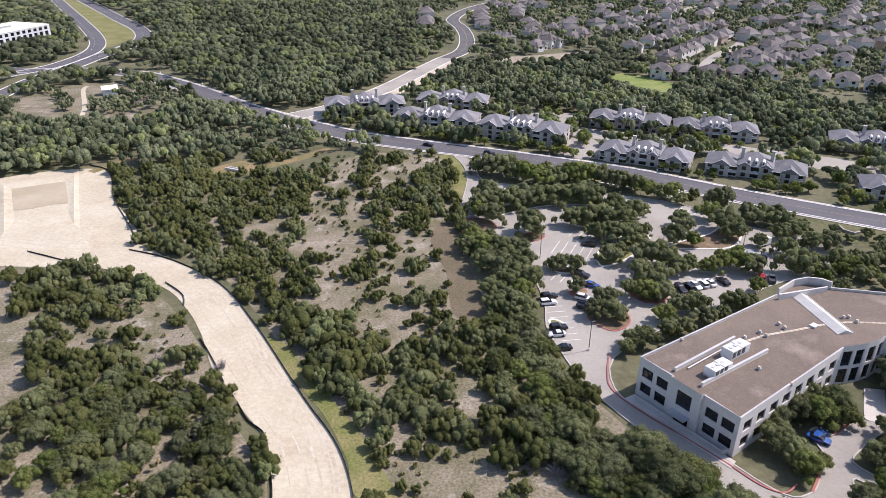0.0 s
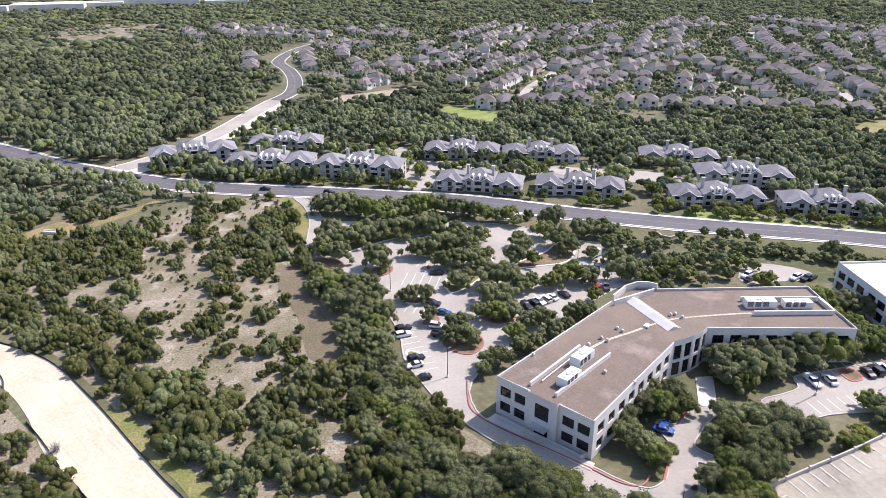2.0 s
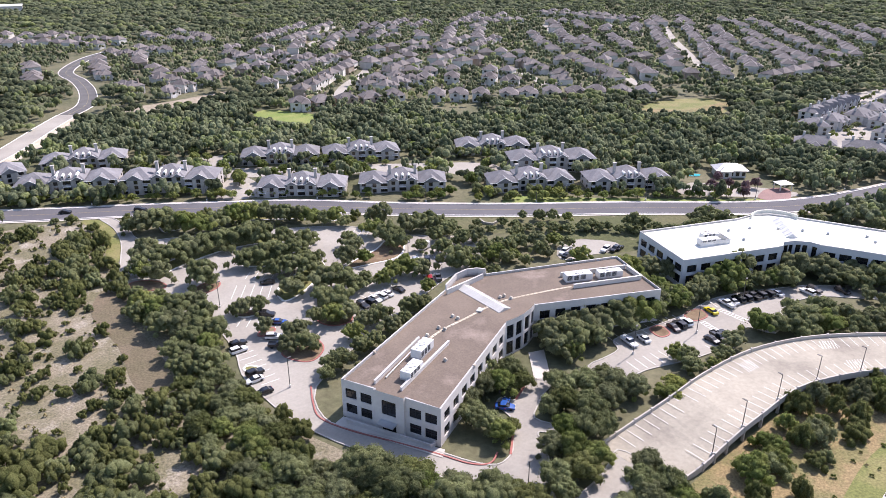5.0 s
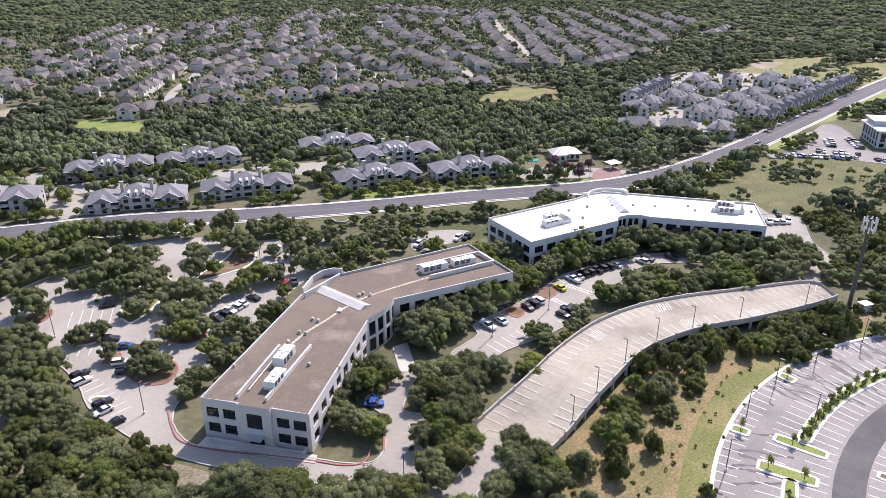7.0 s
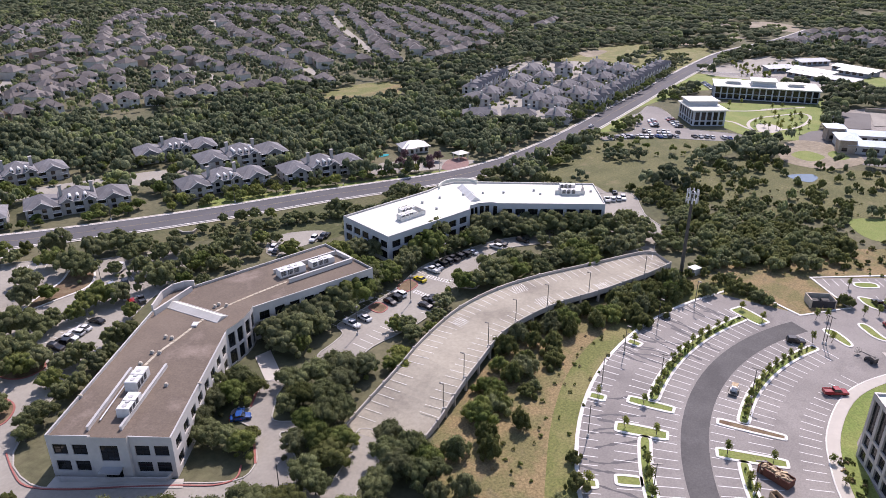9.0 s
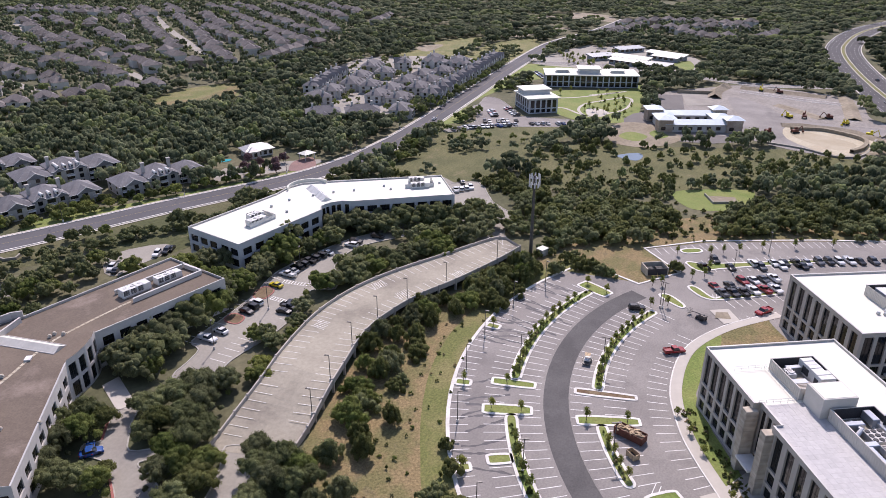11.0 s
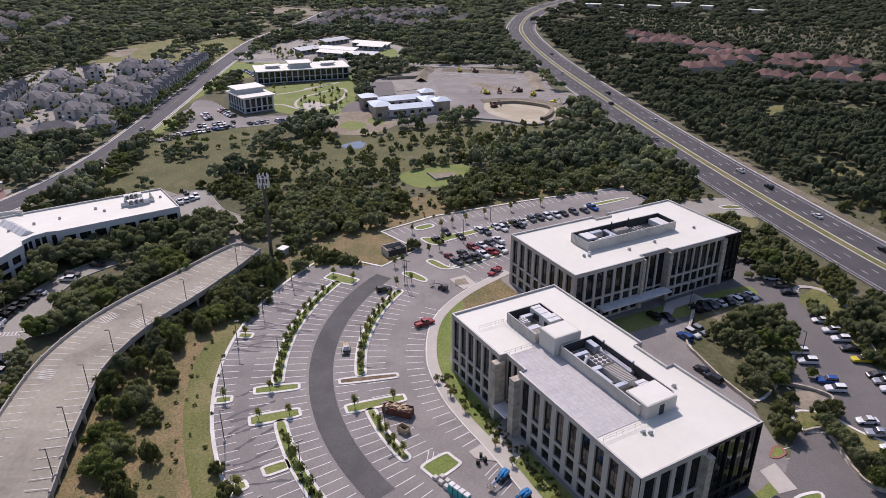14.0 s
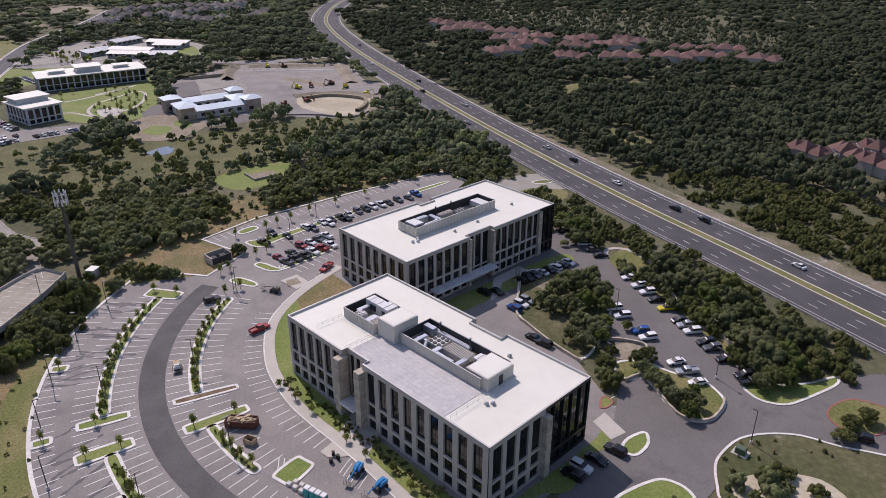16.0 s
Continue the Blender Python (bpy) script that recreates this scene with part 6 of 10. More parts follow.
ROWS_OF_HOUSES = [
    [(134, 445), (204, 440), (271, 406), (323, 386), (380, 359)], [(149, 488), (178, 522), (227, 582), (256, 600)], [(199, 485), (206, 471), (245, 490), (272, 476), (306, 449)],
    [(243, 538), (276, 560), (294, 531), (335, 551), (367, 534)], [(290, 618), (328, 636), (346, 601), (422, 665)], [(356, 514), (350, 467), (337, 434)], [(407, 515), (393, 468), (375, 424)],
    [(422, 488), (435, 470), (405, 415)], [(481, 686), (439, 605), (416, 554)], [(507, 629), (467, 558)], [(682, 714), (576, 587), (515, 509), (475, 458)], [(419, 759), (365, 670)],
    [(464, 777), (520, 810), (554, 818)], [(224, 759), (278, 830), (316, 886)], [(235, 674), (274, 758), (292, 753), (310, 722)], [(334, 814), (357, 807), (380, 800), (437, 852)], [(176, 613), (204, 632)],
    [(631, 874), (652, 828), (649, 773), (660, 736)], [(540, 900), (479, 839)],
]
ROWS_OF_HOUSES += [
    [(-91, 909), (-65, 841)], [(-51, 949), (-9, 936), (33, 907)], [(-28, 875), (0, 852), (42, 811)], [(-16, 696), (-13, 647), (-14, 606)], [(37, 702), (34, 653), (36, 609)], [(52, 743), (75, 712), (98, 706)],
    [(75, 640), (73, 605)], [(41, 567), (50, 550)], [(66, 532), (84, 548), (118, 584)], [(100, 871), (130, 800), (166, 804)], [(146, 692), (150, 658), (190, 716)], [(138, 595), (156, 608), (171, 604)],
    [(676, 644), (549, 496), (458, 393)], [(611, 540), (544, 446), (494, 394)], [(702, 579), (633, 488), (572, 399)],
]
ROWS_OF_HOUSES += [
    [(830, 614), (743, 506), (637, 397)], [(487, 370), (538, 380), (571, 376)], [(734, 407), (800, 422)], [(858, 541), (797, 462)], [(441, 505), (410, 432)],
    [(560, 690), (600, 760), (560, 780)], [(700, 660), (760, 740)], [(390, 700), (400, 740)], [(590, 640), (640, 690)], [(770, 600), (820, 680)],
]
TOWN_EDGE = [(124, 436), (400, 352), (590, 372), (850, 520), (880, 880), (300, 940), (150, 880), (40, 930), (-90, 940), (-60, 840), (30, 760), (30, 560), (120, 540), (150, 480)]
ROWS_OF_HOUSES += [offset(r, d) for d in (33,) for r in ROWS_OF_HOUSES if np.mean(r, 0)[1] > 430]
for row in ROWS_OF_HOUSES:
    flip = rng.random() < 0.5
    for x, y, a in along(row, 15.8):
        p = np.array([(x, y)])
        if row in ROWS_OF_HOUSES[44:] and (not inside(p, TOWN_EDGE)[0] or near(p, side_line, 16)[0]):
            continue
        if HOUSE_AT and np.hypot(*(np.array(HOUSE_AT) - p).T).min() < 14.8:
            continue
        house(x + rng.normal() * 1.2, y + rng.normal() * 1.2, a + (math.pi if flip else 0) + rng.normal() * 0.12, "two-storey suburban house with brown-grey hipped shingle roof")
for row in ([(752, 147), (827, 128)], [(790, 83), (754, 52), (775, 26)], [(848, 149), (885, 98), (873, 48), (900, 19)], [(800, 110), (840, 60), (850, 20)], [(812, -5), (770, 8)]):
    for x, y, a in along(row, 16.5):
        house(x, y, a + rng.normal() * 0.1, "")
for kind in range(4):
    sets = [Shape(), Shape()]
    for k, (x, y, a) in enumerate(FAR):
        if k % 4 == kind:
            c, s_ = math.cos(a), math.sin(a)
            for src, dst in zip(SHELLS[kind][:2], sets):
                n = len(dst.v)
                dst.v += [(x + c * p - s_ * q, y + s_ * p + c * q, z) for p, q, z in src.v]
                dst.f += [tuple(i + n for i in f) for f in src.f]
    ob = tagged(part("distant_houses", sets[0], SHELLS[kind][2]), "far rows of suburban houses with hipped roofs", "houses", kind="stuff")
    part("roofs", sets[1], houseroof_mat, ob)
for line in ([(171, 475), (191, 510), (220, 548), (236, 575)], [(196, 663), (238, 738), (324, 871)], [(569, 784), (461, 598)], [(740, 752), (617, 607), (537, 504), (490, 442), (468, 388)], [(418, 478), (384, 404)], [(345, 513), (323, 437)], [(380, 576), (300, 580)]):
    road("street", line, 7.5, concrete_mat, 0.06, "pale concrete residential street", kerb=0, open_extra=1)


def block(name, parts_, x, y, turn, label, category, group):
    ob = thing(name, x, y, 0, turn, label, category, group)
    for n, m, l in parts_:
        part(n, m, None, ob, l)
    return ob


def apartment_kind(length, depth, storeys, dormers, count=9, balconies=True):
    """Meshes of an apartment house: wings, roofs, dormers, chimneys, windows, balconies."""
    h = 5.3 if storeys == 2 else 7.3
    pitch = h / storeys
    out = []
    s = Shape()
    s.box(0, 1.0, 0, length * 0.34, depth, h)
    out.append(("wall", s.mesh("wall", aptwall_mat), ""))
    r = Shape()
    hip(r, -length * 0.17, length * 0.17, 1.0 - depth / 2, 1.0 + depth / 2, h, 3.9)
    for q in (-1, 1):
        gable(r, q * length * 0.105, 1.0 - depth / 2 - 0.9, 1.0, 2.3, h - 0.1, 1.5)
    out.append(("roof", r.mesh("roof", shingle_mat), ""))
    f = Shape()
    for g in (-1, 1):
        for q in (-1, 1):
            f.tube((g * length * 0.105 + q * 2.3, 0.1 - depth / 2, h - 0.1), (g * length * 0.105, 0.1 - depth / 2, h + 1.4), 0.12, 0.12, 4)
    f.tube((-length * 0.18, 0.45 - depth / 2, h - 0.05), (length * 0.18, 0.45 - depth / 2, h - 0.05), 0.13, 0.13, 4)
    out.append(("bargeboard", f.mesh("bargeboard", trim_mat), "white painted roof trim"))
    for sx in (-1, 1):
        s = Shape()
        s.box(sx * length * 0.335, 0, 0, length * 0.33, depth, h - 0.8)
        out.append(("wall", s.mesh("wall", aptwall_mat), ""))
        r = Shape()
        hip(r, sx * length * 0.335 - length * 0.165, sx * length * 0.335 + length * 0.165, -depth / 2, depth / 2, h - 0.8, 3.6)
        gx_ = sx * length * 0.34
        gable(r, gx_, -depth / 2 - 1.2, 1.0, 3.9, h - 0.8, 2.3)
        f = Shape()
        f.box(gx_, -depth / 2 - 0.45, 0, 6.4, 0.9, h - 0.85)
        f.face((gx_ - 3.2, -depth / 2 - 0.9, h - 0.86), (gx_ + 3.2, -depth / 2 - 0.9, h - 0.86), (gx_, -depth / 2 - 0.9, h + 1.1))
        out.append(("bay", f.mesh("bay", aptwall_mat), ""))
        f = Shape()
        for q in (-1, 1):
            f.tube((gx_ + q * 3.9, -depth / 2 - 1.2, h - 0.8), (gx_, -depth / 2 - 1.2, h + 1.5), 0.13, 0.13, 4)
            f.tube((gx_ - sx * 0 + q * length * 0.172, -depth / 2 - 0.5, h - 0.85), (gx_ + q * 3.9, -depth / 2 - 0.5, h - 0.85), 0.13, 0.13, 4)
        out.append(("bargeboard", f.mesh("bargeboard", trim_mat), "white painted roof trim"))
        out.append(("roof", r.mesh("roof", shingle_mat), ""))
        c = Shape()
        c.box(sx * length * 0.15, 0.5, h, 1.2, 1.1, 4.7)
        c.box(sx * length * 0.15, 0.5, h + 4.7, 1.6, 1.4, 0.3)
        out.append(("chimney", c.mesh("chimney", aptwall_mat), ""))
    for k in range(dormers):
        x = (k - (dormers - 1) / 2) * 2.7
        d = Shape()
        d.box(x, -depth / 2 + 2.6, h + 0.5, 1.1, 2.6, 1.1)
        d.tube((x, -depth / 2 + 1.25, h + 1.55), (x, 0.6, h + 1.6), 0.62, 0.62, 10)
        out.append(("dormer", d.mesh("dormer", trim_mat), "white dormer with a dark window"))
        g = Shape()
        g.box(x, -depth / 2 + 1.26, h + 0.75, 0.65, 0.1, 0.75)
        out.append(("window", g.mesh("window", glass_mat), ""))
    for level in range(storeys):
        for k in range(count):
            m = (count - 1) / 2
            x = (k - m) * length / (count + 0.2)
            centre = abs(x) < length * 0.16
            y = -depth / 2 - 0.04 + (1.0 if centre else -0.9 if abs(abs(x) - length * 0.34) < 2.4 else 0)
            z = 0.45 + (pitch - (0 if centre else 0.25)) * level
            g = Shape()
            g.box(x, y, z, 1.6 if k % 2 else 3.0, 0.12, 1.55)
            out.append(("window", g.mesh("window", glass_mat), ""))
            if k % 2 == 0 and level and balconies:
                b = Shape()
                b.box(x, y - 0.7, z - 0.75, 3.0, 1.3, 0.15)
                for q in range(7):
                    b.box(x - 1.4 + 0.466 * q, y - 1.3, z - 0.6, 0.06, 0.06, 0.95)
                b.box(x, y - 1.3, z + 0.35, 3.0, 0.1, 0.08)
                out.append(("balcony", b.mesh("balcony", trim_mat), ""))
    for level in range(storeys if balconies else 0):
        for side in (-1, 1):
            for k in range(2):
                g = Shape()
                g.box(side * (length / 2 + 0.03), -depth / 4 + k * depth / 2, 0.5 + (pitch - 0.25) * level, 0.1, 1.4, 1.3)
                out.append(("window", g.mesh("window", glass_mat), ""))
    return out


APT2, APT3 = apartment_kind(37.0, 14.0, 2, 3), apartment_kind(40.0, 15.0, 3, 4)
for x0, y0, x1, y1, three in ((-57, 350, -22, 355, 1), (-24, 332, 15, 323, 1), (15, 321, 53, 304, 1), (-14, 371, 22, 365, 0), (72, 338, 105, 326, 0), (108, 323, 143, 313, 0), (64, 290, 101, 272, 0), (105.5, 274, 140.5, 258, 0),
                              (172, 305, 205, 290, 0), (179, 266, 215, 251, 1), (155, 247, 191, 234, 0), (194, 229, 229, 214, 0)):
    a = math.atan2(y1 - y0, x1 - x0)
    x, y = (x0 + x1) / 2 - math.sin(a) * 6.5, (y0 + y1) / 2 + math.cos(a) * 6.5
    block("apartment_building", APT3 if three else APT2, x, y, a, "grey apartment building with hipped shingle roofs and white dormers", "apartment building", "roadside apartments")
    HOUSE_AT += [(x + math.cos(a) * q, y + math.sin(a) * q) for q in (-14, -7, 0, 7, 14)]


def townhouse_kind(length, steep):
    """Meshes of a townhouse block: body, projecting bays with their roofs, main roof, chimneys, windows."""
    h, depth = (7.0, 10.5) if steep else (5.3, 11.0)
    out = []
    s = Shape()
    s.box(0, 0, 0, length, depth, h)
    out.append(("wall", s.mesh("wall", townwall_mat), ""))
    r = Shape()
    hip(r, -length / 2, length / 2, -depth / 2, depth / 2, h, 3.0, 0.6)
    out.append(("roof", r.mesh("roof", townroof_mat), ""))
    n = max(2, round(length / 7.5))
    for k in range(n):
        x = (k - (n - 1) / 2) * length / n
        s = Shape()
        s.box(x, -depth / 2 - 1.0, 0, 4.6, 2.4, h - (0 if steep else 0.6))
        if steep:
            s.face((x - 2.3, -depth / 2 - 2.2, h), (x + 2.3, -depth / 2 - 2.2, h), (x, -depth / 2 - 2.2, h + 2.1))
        out.append(("bay", s.mesh("bay", townwall_mat), ""))
        r = Shape()
        if steep:
            for q in (-1, 1):
                r.face((x + q * 2.6, -depth / 2 - 2.4, h - 0.25), (x + q * 2.6, 0, h - 0.25), (x, 0, h + 2.3), (x, -depth / 2 - 2.4, h + 2.3))
        else:
            hip(r, x - 2.3, x + 2.3, -depth / 2 - 2.2, -depth / 2 + 3.0, h - 0.6, 1.7, 0.5)
        out.append(("roof", r.mesh("roof", townroof_mat), ""))
    for q in (-1, 1):
        c = Shape()
        c.box(q * length * 0.3, 0.8, h + 0.5, 1.1, 1.0, 3.6)
        c.box(q * length * 0.3, 0.8, h + 4.1, 1.3, 1.2, 0.25)
        out.append(("chimney", c.mesh("chimney", townwall_mat), ""))
    for level in ((1, 2) if steep else (0, 1)):
        for k in range(n + 1):
            x = (k - n / 2) * length / (n + 1.2)
            at_bay = min(abs(x - (j - (n - 1) / 2) * length / n) for j in range(n)) < 2.2
            g = Shape()
            g.box(x, -depth / 2 - (2.24 if at_bay else 0.04), 0.6 + 2.25 * level, 1.7, 0.12, 1.5)
            out.append(("window", g.mesh("window", glass_mat), ""))
    for level in (1, 2) if steep else (0, 1):
        for q in (-1, 1):
            for k in (-0.24, 0.24):
                g = Shape()
                g.box(q * (length / 2 + 0.03), k * depth, 0.6 + 2.25 * level, 0.12, 1.6, 1.5)
                out.append(("window", g.mesh("window", glass_mat), ""))
    return out


TOWN, TOWNS = {}, []
for x, y, a, ln, steep in ((395, 267, 0.24, 19, 1), (416, 273, 0.24, 19, 1), (437, 278, 0.24, 19, 1), (372, 249, 0.9, 16, 0), (392, 253, 0.3, 16, 0), (418, 254, 0.3, 19, 0), (441, 260, 0.3, 19, 0), (482, 274, 0.3, 24, 0),
                           (416, 238, 0.3, 16, 0), (462, 252, 0.3, 16, 0), (337, 224, -0.95, 19, 0), (350, 206, -0.95, 19, 0), (392, 219, 0.1, 16, 0), (412, 220, 0.1, 16, 0), (390, 203, 0.1, 16, 0), (440, 223, 0.1, 19, 0), (424, 206, 0.1, 16, 0),
                           (363, 188, 0.3, 16, 0), (406, 187, 0.08, 16, 1), (427, 189, 0.08, 16, 1), (446, 190.5, 0.08, 16, 1), (463, 192, 0.08, 16, 1), (481, 193, 0.08, 16, 1), (501, 195, 0.08, 19, 1), (523, 197, 0.08, 19, 1), (545, 199, 0.08, 19, 1),
                           (494, 252, 0.5, 16, 1), (505, 231, -1.5, 19, 1), (507, 213, -1.5, 16, 1), (466, 223, 0.1, 19, 0), (446, 207, 0.1, 16, 0), (484, 216, 0.1, 16, 0), (528, 222, 0.1, 19, 0), (530, 244, 0.2, 19, 0)):
    if -math.sin(-a) * x - math.cos(a) * y > 0:
        a += math.pi
    TOWNS.append((x, y, a, ln, steep))
    if (ln, steep) not in TOWN:
        TOWN[ln, steep] = townhouse_kind(ln, steep)
    block("apartment_building", TOWN[ln, steep], x, y, a, "tall pale townhouse block with steep front gables" if steep else "pale townhouse block with grey hipped roofs and bays", "apartment building", "hillside townhouses")
    HOUSE_AT += [(x + math.cos(a) * q, y + math.sin(a) * q) for q in (-7, 0, 7)]
RED = apartment_kind(30.0, 16.0, 2, 0, 2, False)
RED = [p for p in RED if p[0] != "chimney"]
RED = [(n, m.copy() if n == "roof" else m, l) for n, m, l in RED]
for n, m, l in RED:
    if n == "roof":
        m.materials[0] = redroof_mat
for x, y in ((690, -168), (668, -186), (648.5, -169.2), (643.7, -189.4), (532.9, -178.4), (585.5, -197.4), (588.9, -227.5), (560, -205), (498.2, -218.6), (570.4, -258), (540, -240), (489.4, -255.5), (528.9, -270.3), (552.4, -293.8), (480.9, -291.0), (511.2, -321.7), (475.7, -316), (455.7, -343.6), (620, -215), (500, -345)):
    block("apartment_building", RED, x + rng.normal() * 3, y + rng.normal() * 3, math.atan2(y, x) + 1.57 + rng.normal() * 0.3, "low apartment building with red tiled hipped roofs", "apartment building", "red-roofed apartments")
    HOUSE_AT += [(x, y), (x - 6, y), (x - 14, y + 2), (x - 4, y + 12), (x - 4, y - 12), (x - 12, y + 9), (x - 12, y - 7)]

REDS = [(n, m, l) for n, m, l in apartment_kind(17.0, 9.5, 2, 0, 3, False) if n != "chimney"]
REDS = [(n, m.copy() if n == "roof" else m, l) for n, m, l in REDS]
for n, m, l in REDS:
    if n == "roof":
        m.materials[0] = redroof_mat
for x, y, a in ((258, -230, 0.3), (251, -246, -0.2), (236, -246, 0.2), (252, -262, 0.4)):
    block("apartment_building", REDS, x, y, a, "low house with red tiled hipped roofs among oaks", "house", "red-roofed houses")
    HOUSE_AT += [(x, y), (x - 8, y + 6)]


def slab_building(name, base, axis, length, depth, h, bays, rows, wall, roof, label, over=0.0, group="", extra=(), share=0.55):
    """An office slab: base is a front corner, axis the front's direction; outward is to its right."""
    u = (math.cos(axis), math.sin(axis))
    v = (-u[1], u[0])
    ob = thing(name, *base, 0, label=label, category="office building", group=group)
    c = [(0, 0), (u[0] * length, u[1] * length), (u[0] * length + v[0] * depth, u[1] * length + v[1] * depth), (v[0] * depth, v[1] * depth)]
    for j in range(4):
        n = bays if j % 2 == 0 else max(2, int(bays * depth / length))
        ln = length if j % 2 == 0 else depth
        facade(ob, c[j], c[(j + 1) % 4], 0, h, n, ln / n * share, rows, wall, depth=0.4)
    r = Shape()
    q = offset(c, -over, True)
    r.prism(q, h, h + 0.5)
    part("roof", r, roof, ob)
    for p, w, l, d, z in extra:
        s = Shape()
        s.box(u[0] * p + v[0] * w, u[1] * p + v[1] * w, h + 0.5, l, d, z, axis)
        part("penthouse", s, wall, ob)
        s = Shape()
        s.box(u[0] * p + v[0] * w, u[1] * p + v[1] * w, h + 0.5 + z, l + 2, d + 2, 0.4, axis)
        part("roof", s, roof, ob)
    OPEN_POLYS.append([(x + base[0], y + base[1]) for x, y in c])
    return ob


slab_building("office_building", (399, 122), math.atan2(-13.5, 10.5), 18, 24, 8.6, 5, [(0.6, 2.6), (3.2, 7.8)], whitewall_mat, whiteroof_mat, "four-storey pale office with white overhanging roof", 1.5, "campus offices", [(9, 17, 16, 12, 2.4)], 0.68)
slab_building("office_building", (480, 136), math.atan2(-58, 21), 63, 22, 8, 16, [(0.5, 3.4), (3.8, 7.5)], whitewall_mat, whiteroof_mat, "long pale campus office with white overhanging roof", 1.8, "campus offices", [(30, 10, 14, 12, 3.0), (12, 11, 8, 6, 1.5), (50, 11, 8, 6, 1.5)], 0.78)
slab_building("office_building", (-314, 512), math.atan2(44, 14), 48, 34, 12, 9, [(1, 4), (5, 8), (9, 11.2)], whitewall_mat, whiteroof_mat, "three-storey white office across the junction", 0.3, "", [(20, 16, 10, 8, 2)])
for (xa, ya), (xb, yb), d, bright in (((599, 133), (615, 118), 9, 0), ((613, 117), (601, 86), 8, 1), ((594, 115), (583, 86), 5, 1), ((646, 120), (666, 103), 8, 0), ((645, 93), (630, 61), 6, 1), ((627, 86), (620, 65), 6, 1), ((583, 85), (580, 66), 8, 0)):
    x, y, l, a = (xa + xb) / 2, (ya + yb) / 2, math.hypot(xb - xa, yb - ya), math.atan2(yb - ya, xb - xa)
    ob = thing("school_building", x, y, 0, a, "long low school hall with white metal roof", "school building", "school halls")
    s = Shape()
    s.box(0, 0, 0, l, d, 3.6)
    part("wall", s, greymetal_mat, ob)
    s = Shape()
    s.face((-l / 2 - 1, -d / 2 - 1, 3.4), (l / 2 + 1, -d / 2 - 1, 3.4), (l / 2 + 1, d / 2 + 1, 4.8), (-l / 2 - 1, d / 2 + 1, 4.8))
    s.face((-l / 2 - 1, d / 2 + 1, 4.8), (l / 2 + 1, d / 2 + 1, 4.8), (l / 2 + 1, d / 2 + 1, 3.3), (-l / 2 - 1, d / 2 + 1, 3.3))
    part("roof", s, whiteroof_mat if bright else greymetal_mat, ob)
    for k in range(int(l / 5)):
        s = Shape()
        s.box(-l / 2 + 2.5 + 5 * k, -d / 2 - 0.03, 1.2, 3, 0.1, 2)
        part("window", s, glass_mat, ob)
station = thing("station_building", 412, 32, 0, math.atan2(-24, 10), "low building round a court with pale blue metal roofs", "public building")
for x, y, l, d, h in ((0, -14, 46, 12, 5), (0, 14, 46, 12, 5), (-20, 0, 12, 16, 6), (20, 0, 12, 18, 6), (-24, -16, 10, 10, 8), (24, -16, 11, 11, 8), (24, 16, 10, 10, 8), (-24, 16, 11, 11, 8)):
    x, y, l, d = 0.76 * x, 0.76 * y, 0.76 * l, 0.76 * d
    h *= 0.86
    s = Shape()
    s.box(x, y, 0, l, d, h)
    part("wall", s, brick_mat if h > 6 else stucco_mat, station)
    s = Shape()
    hip(s, x - l / 2, x + l / 2, y - d / 2, y + d / 2, h, 1.8, 1.0)
    part("roof", s, bluemetal_mat, station)
    for k in range(max(1, int(l / 5))):
        s = Shape()
        s.box(x - l / 2 + 2.5 + 5 * k, y - d / 2 - 0.03, 1.2, 2.4, 0.1, 1.8)
        part("window", s, glass_mat, station)
for x, y, l, d, h, a in ((-330, 1260, 120, 50, 12, 0.1), (-180, 1330, 150, 60, 14, 0.05), (-60, 1320, 70, 40, 9, 0.0), (-250, 1300, 60, 40, 10, 0.1), (-420, 1240, 100, 60, 12, 0.1), (520, 1180, 40, 25, 12, -0.5), (946, -168, 18, 10, 5, 1.2), (932, -200, 20, 10, 5, 1.2), (930, -240, 16, 10, 5, 1.1), (954, -280, 22, 10, 6, 1.1), (927, -304, 14, 9, 5, 1.0), (888, -351, 20, 9, 4.5, 0.9)):
    HOUSE_AT += [(x, y), (x - 10, y + 4), (x - 20, y + 7), (x - 30, y + 10)]
    ob = thing("warehouse", x, y, 0, a, "large pale industrial building with white roof", "warehouse", "industrial buildings")
    s = Shape()
    s.box(0, 0, 0, l, d, h)
    part("wall", s, stucco_mat, ob)
    s = Shape()
    s.box(0, 0, h, l + 1, d + 1, 0.8)
    part("roof", s, whiteroof_mat, ob)
    for k in range(int(l / 15)):
        s = Shape()
        s.box(-l / 2 + 7.5 + 15 * k, -d / 2 - 0.05, 0, 8, 0.2, 5)
        part("loading_door", s, louvre_mat, ob)
club = thing("clubhouse", 266, 216, 0, -0.55, "single-storey clubhouse with bright pale metal roof", "clubhouse")
s = Shape()
s.box(0, 0, 0, 13, 8, 3.4)
s.box(-3, -4.4, 0, 5, 3, 3.4)
part("wall", s, siding_mat, club)
s = Shape()
hip(s, -6.5, 6.5, -4, 4, 3.4, 2.4, 1.0)
hip(s, -5.5, -0.5, -5.9, -1, 3.4, 1.7, 0.6)
part("roof", s, coping_mat, club)
for k in range(5):
    s = Shape()
    s.box(-5.4 + 2.7 * k, -4.04 if k not in (0, 1) else -5.94, 0.8, 1.5, 0.1, 1.8)
    part("window", s, glass_mat, club)
HOUSE_AT += [(266, 216), (260, 212), (258, 204), (272, 210), (254, 220), (250, 212), (270, 190), (264, 184)]
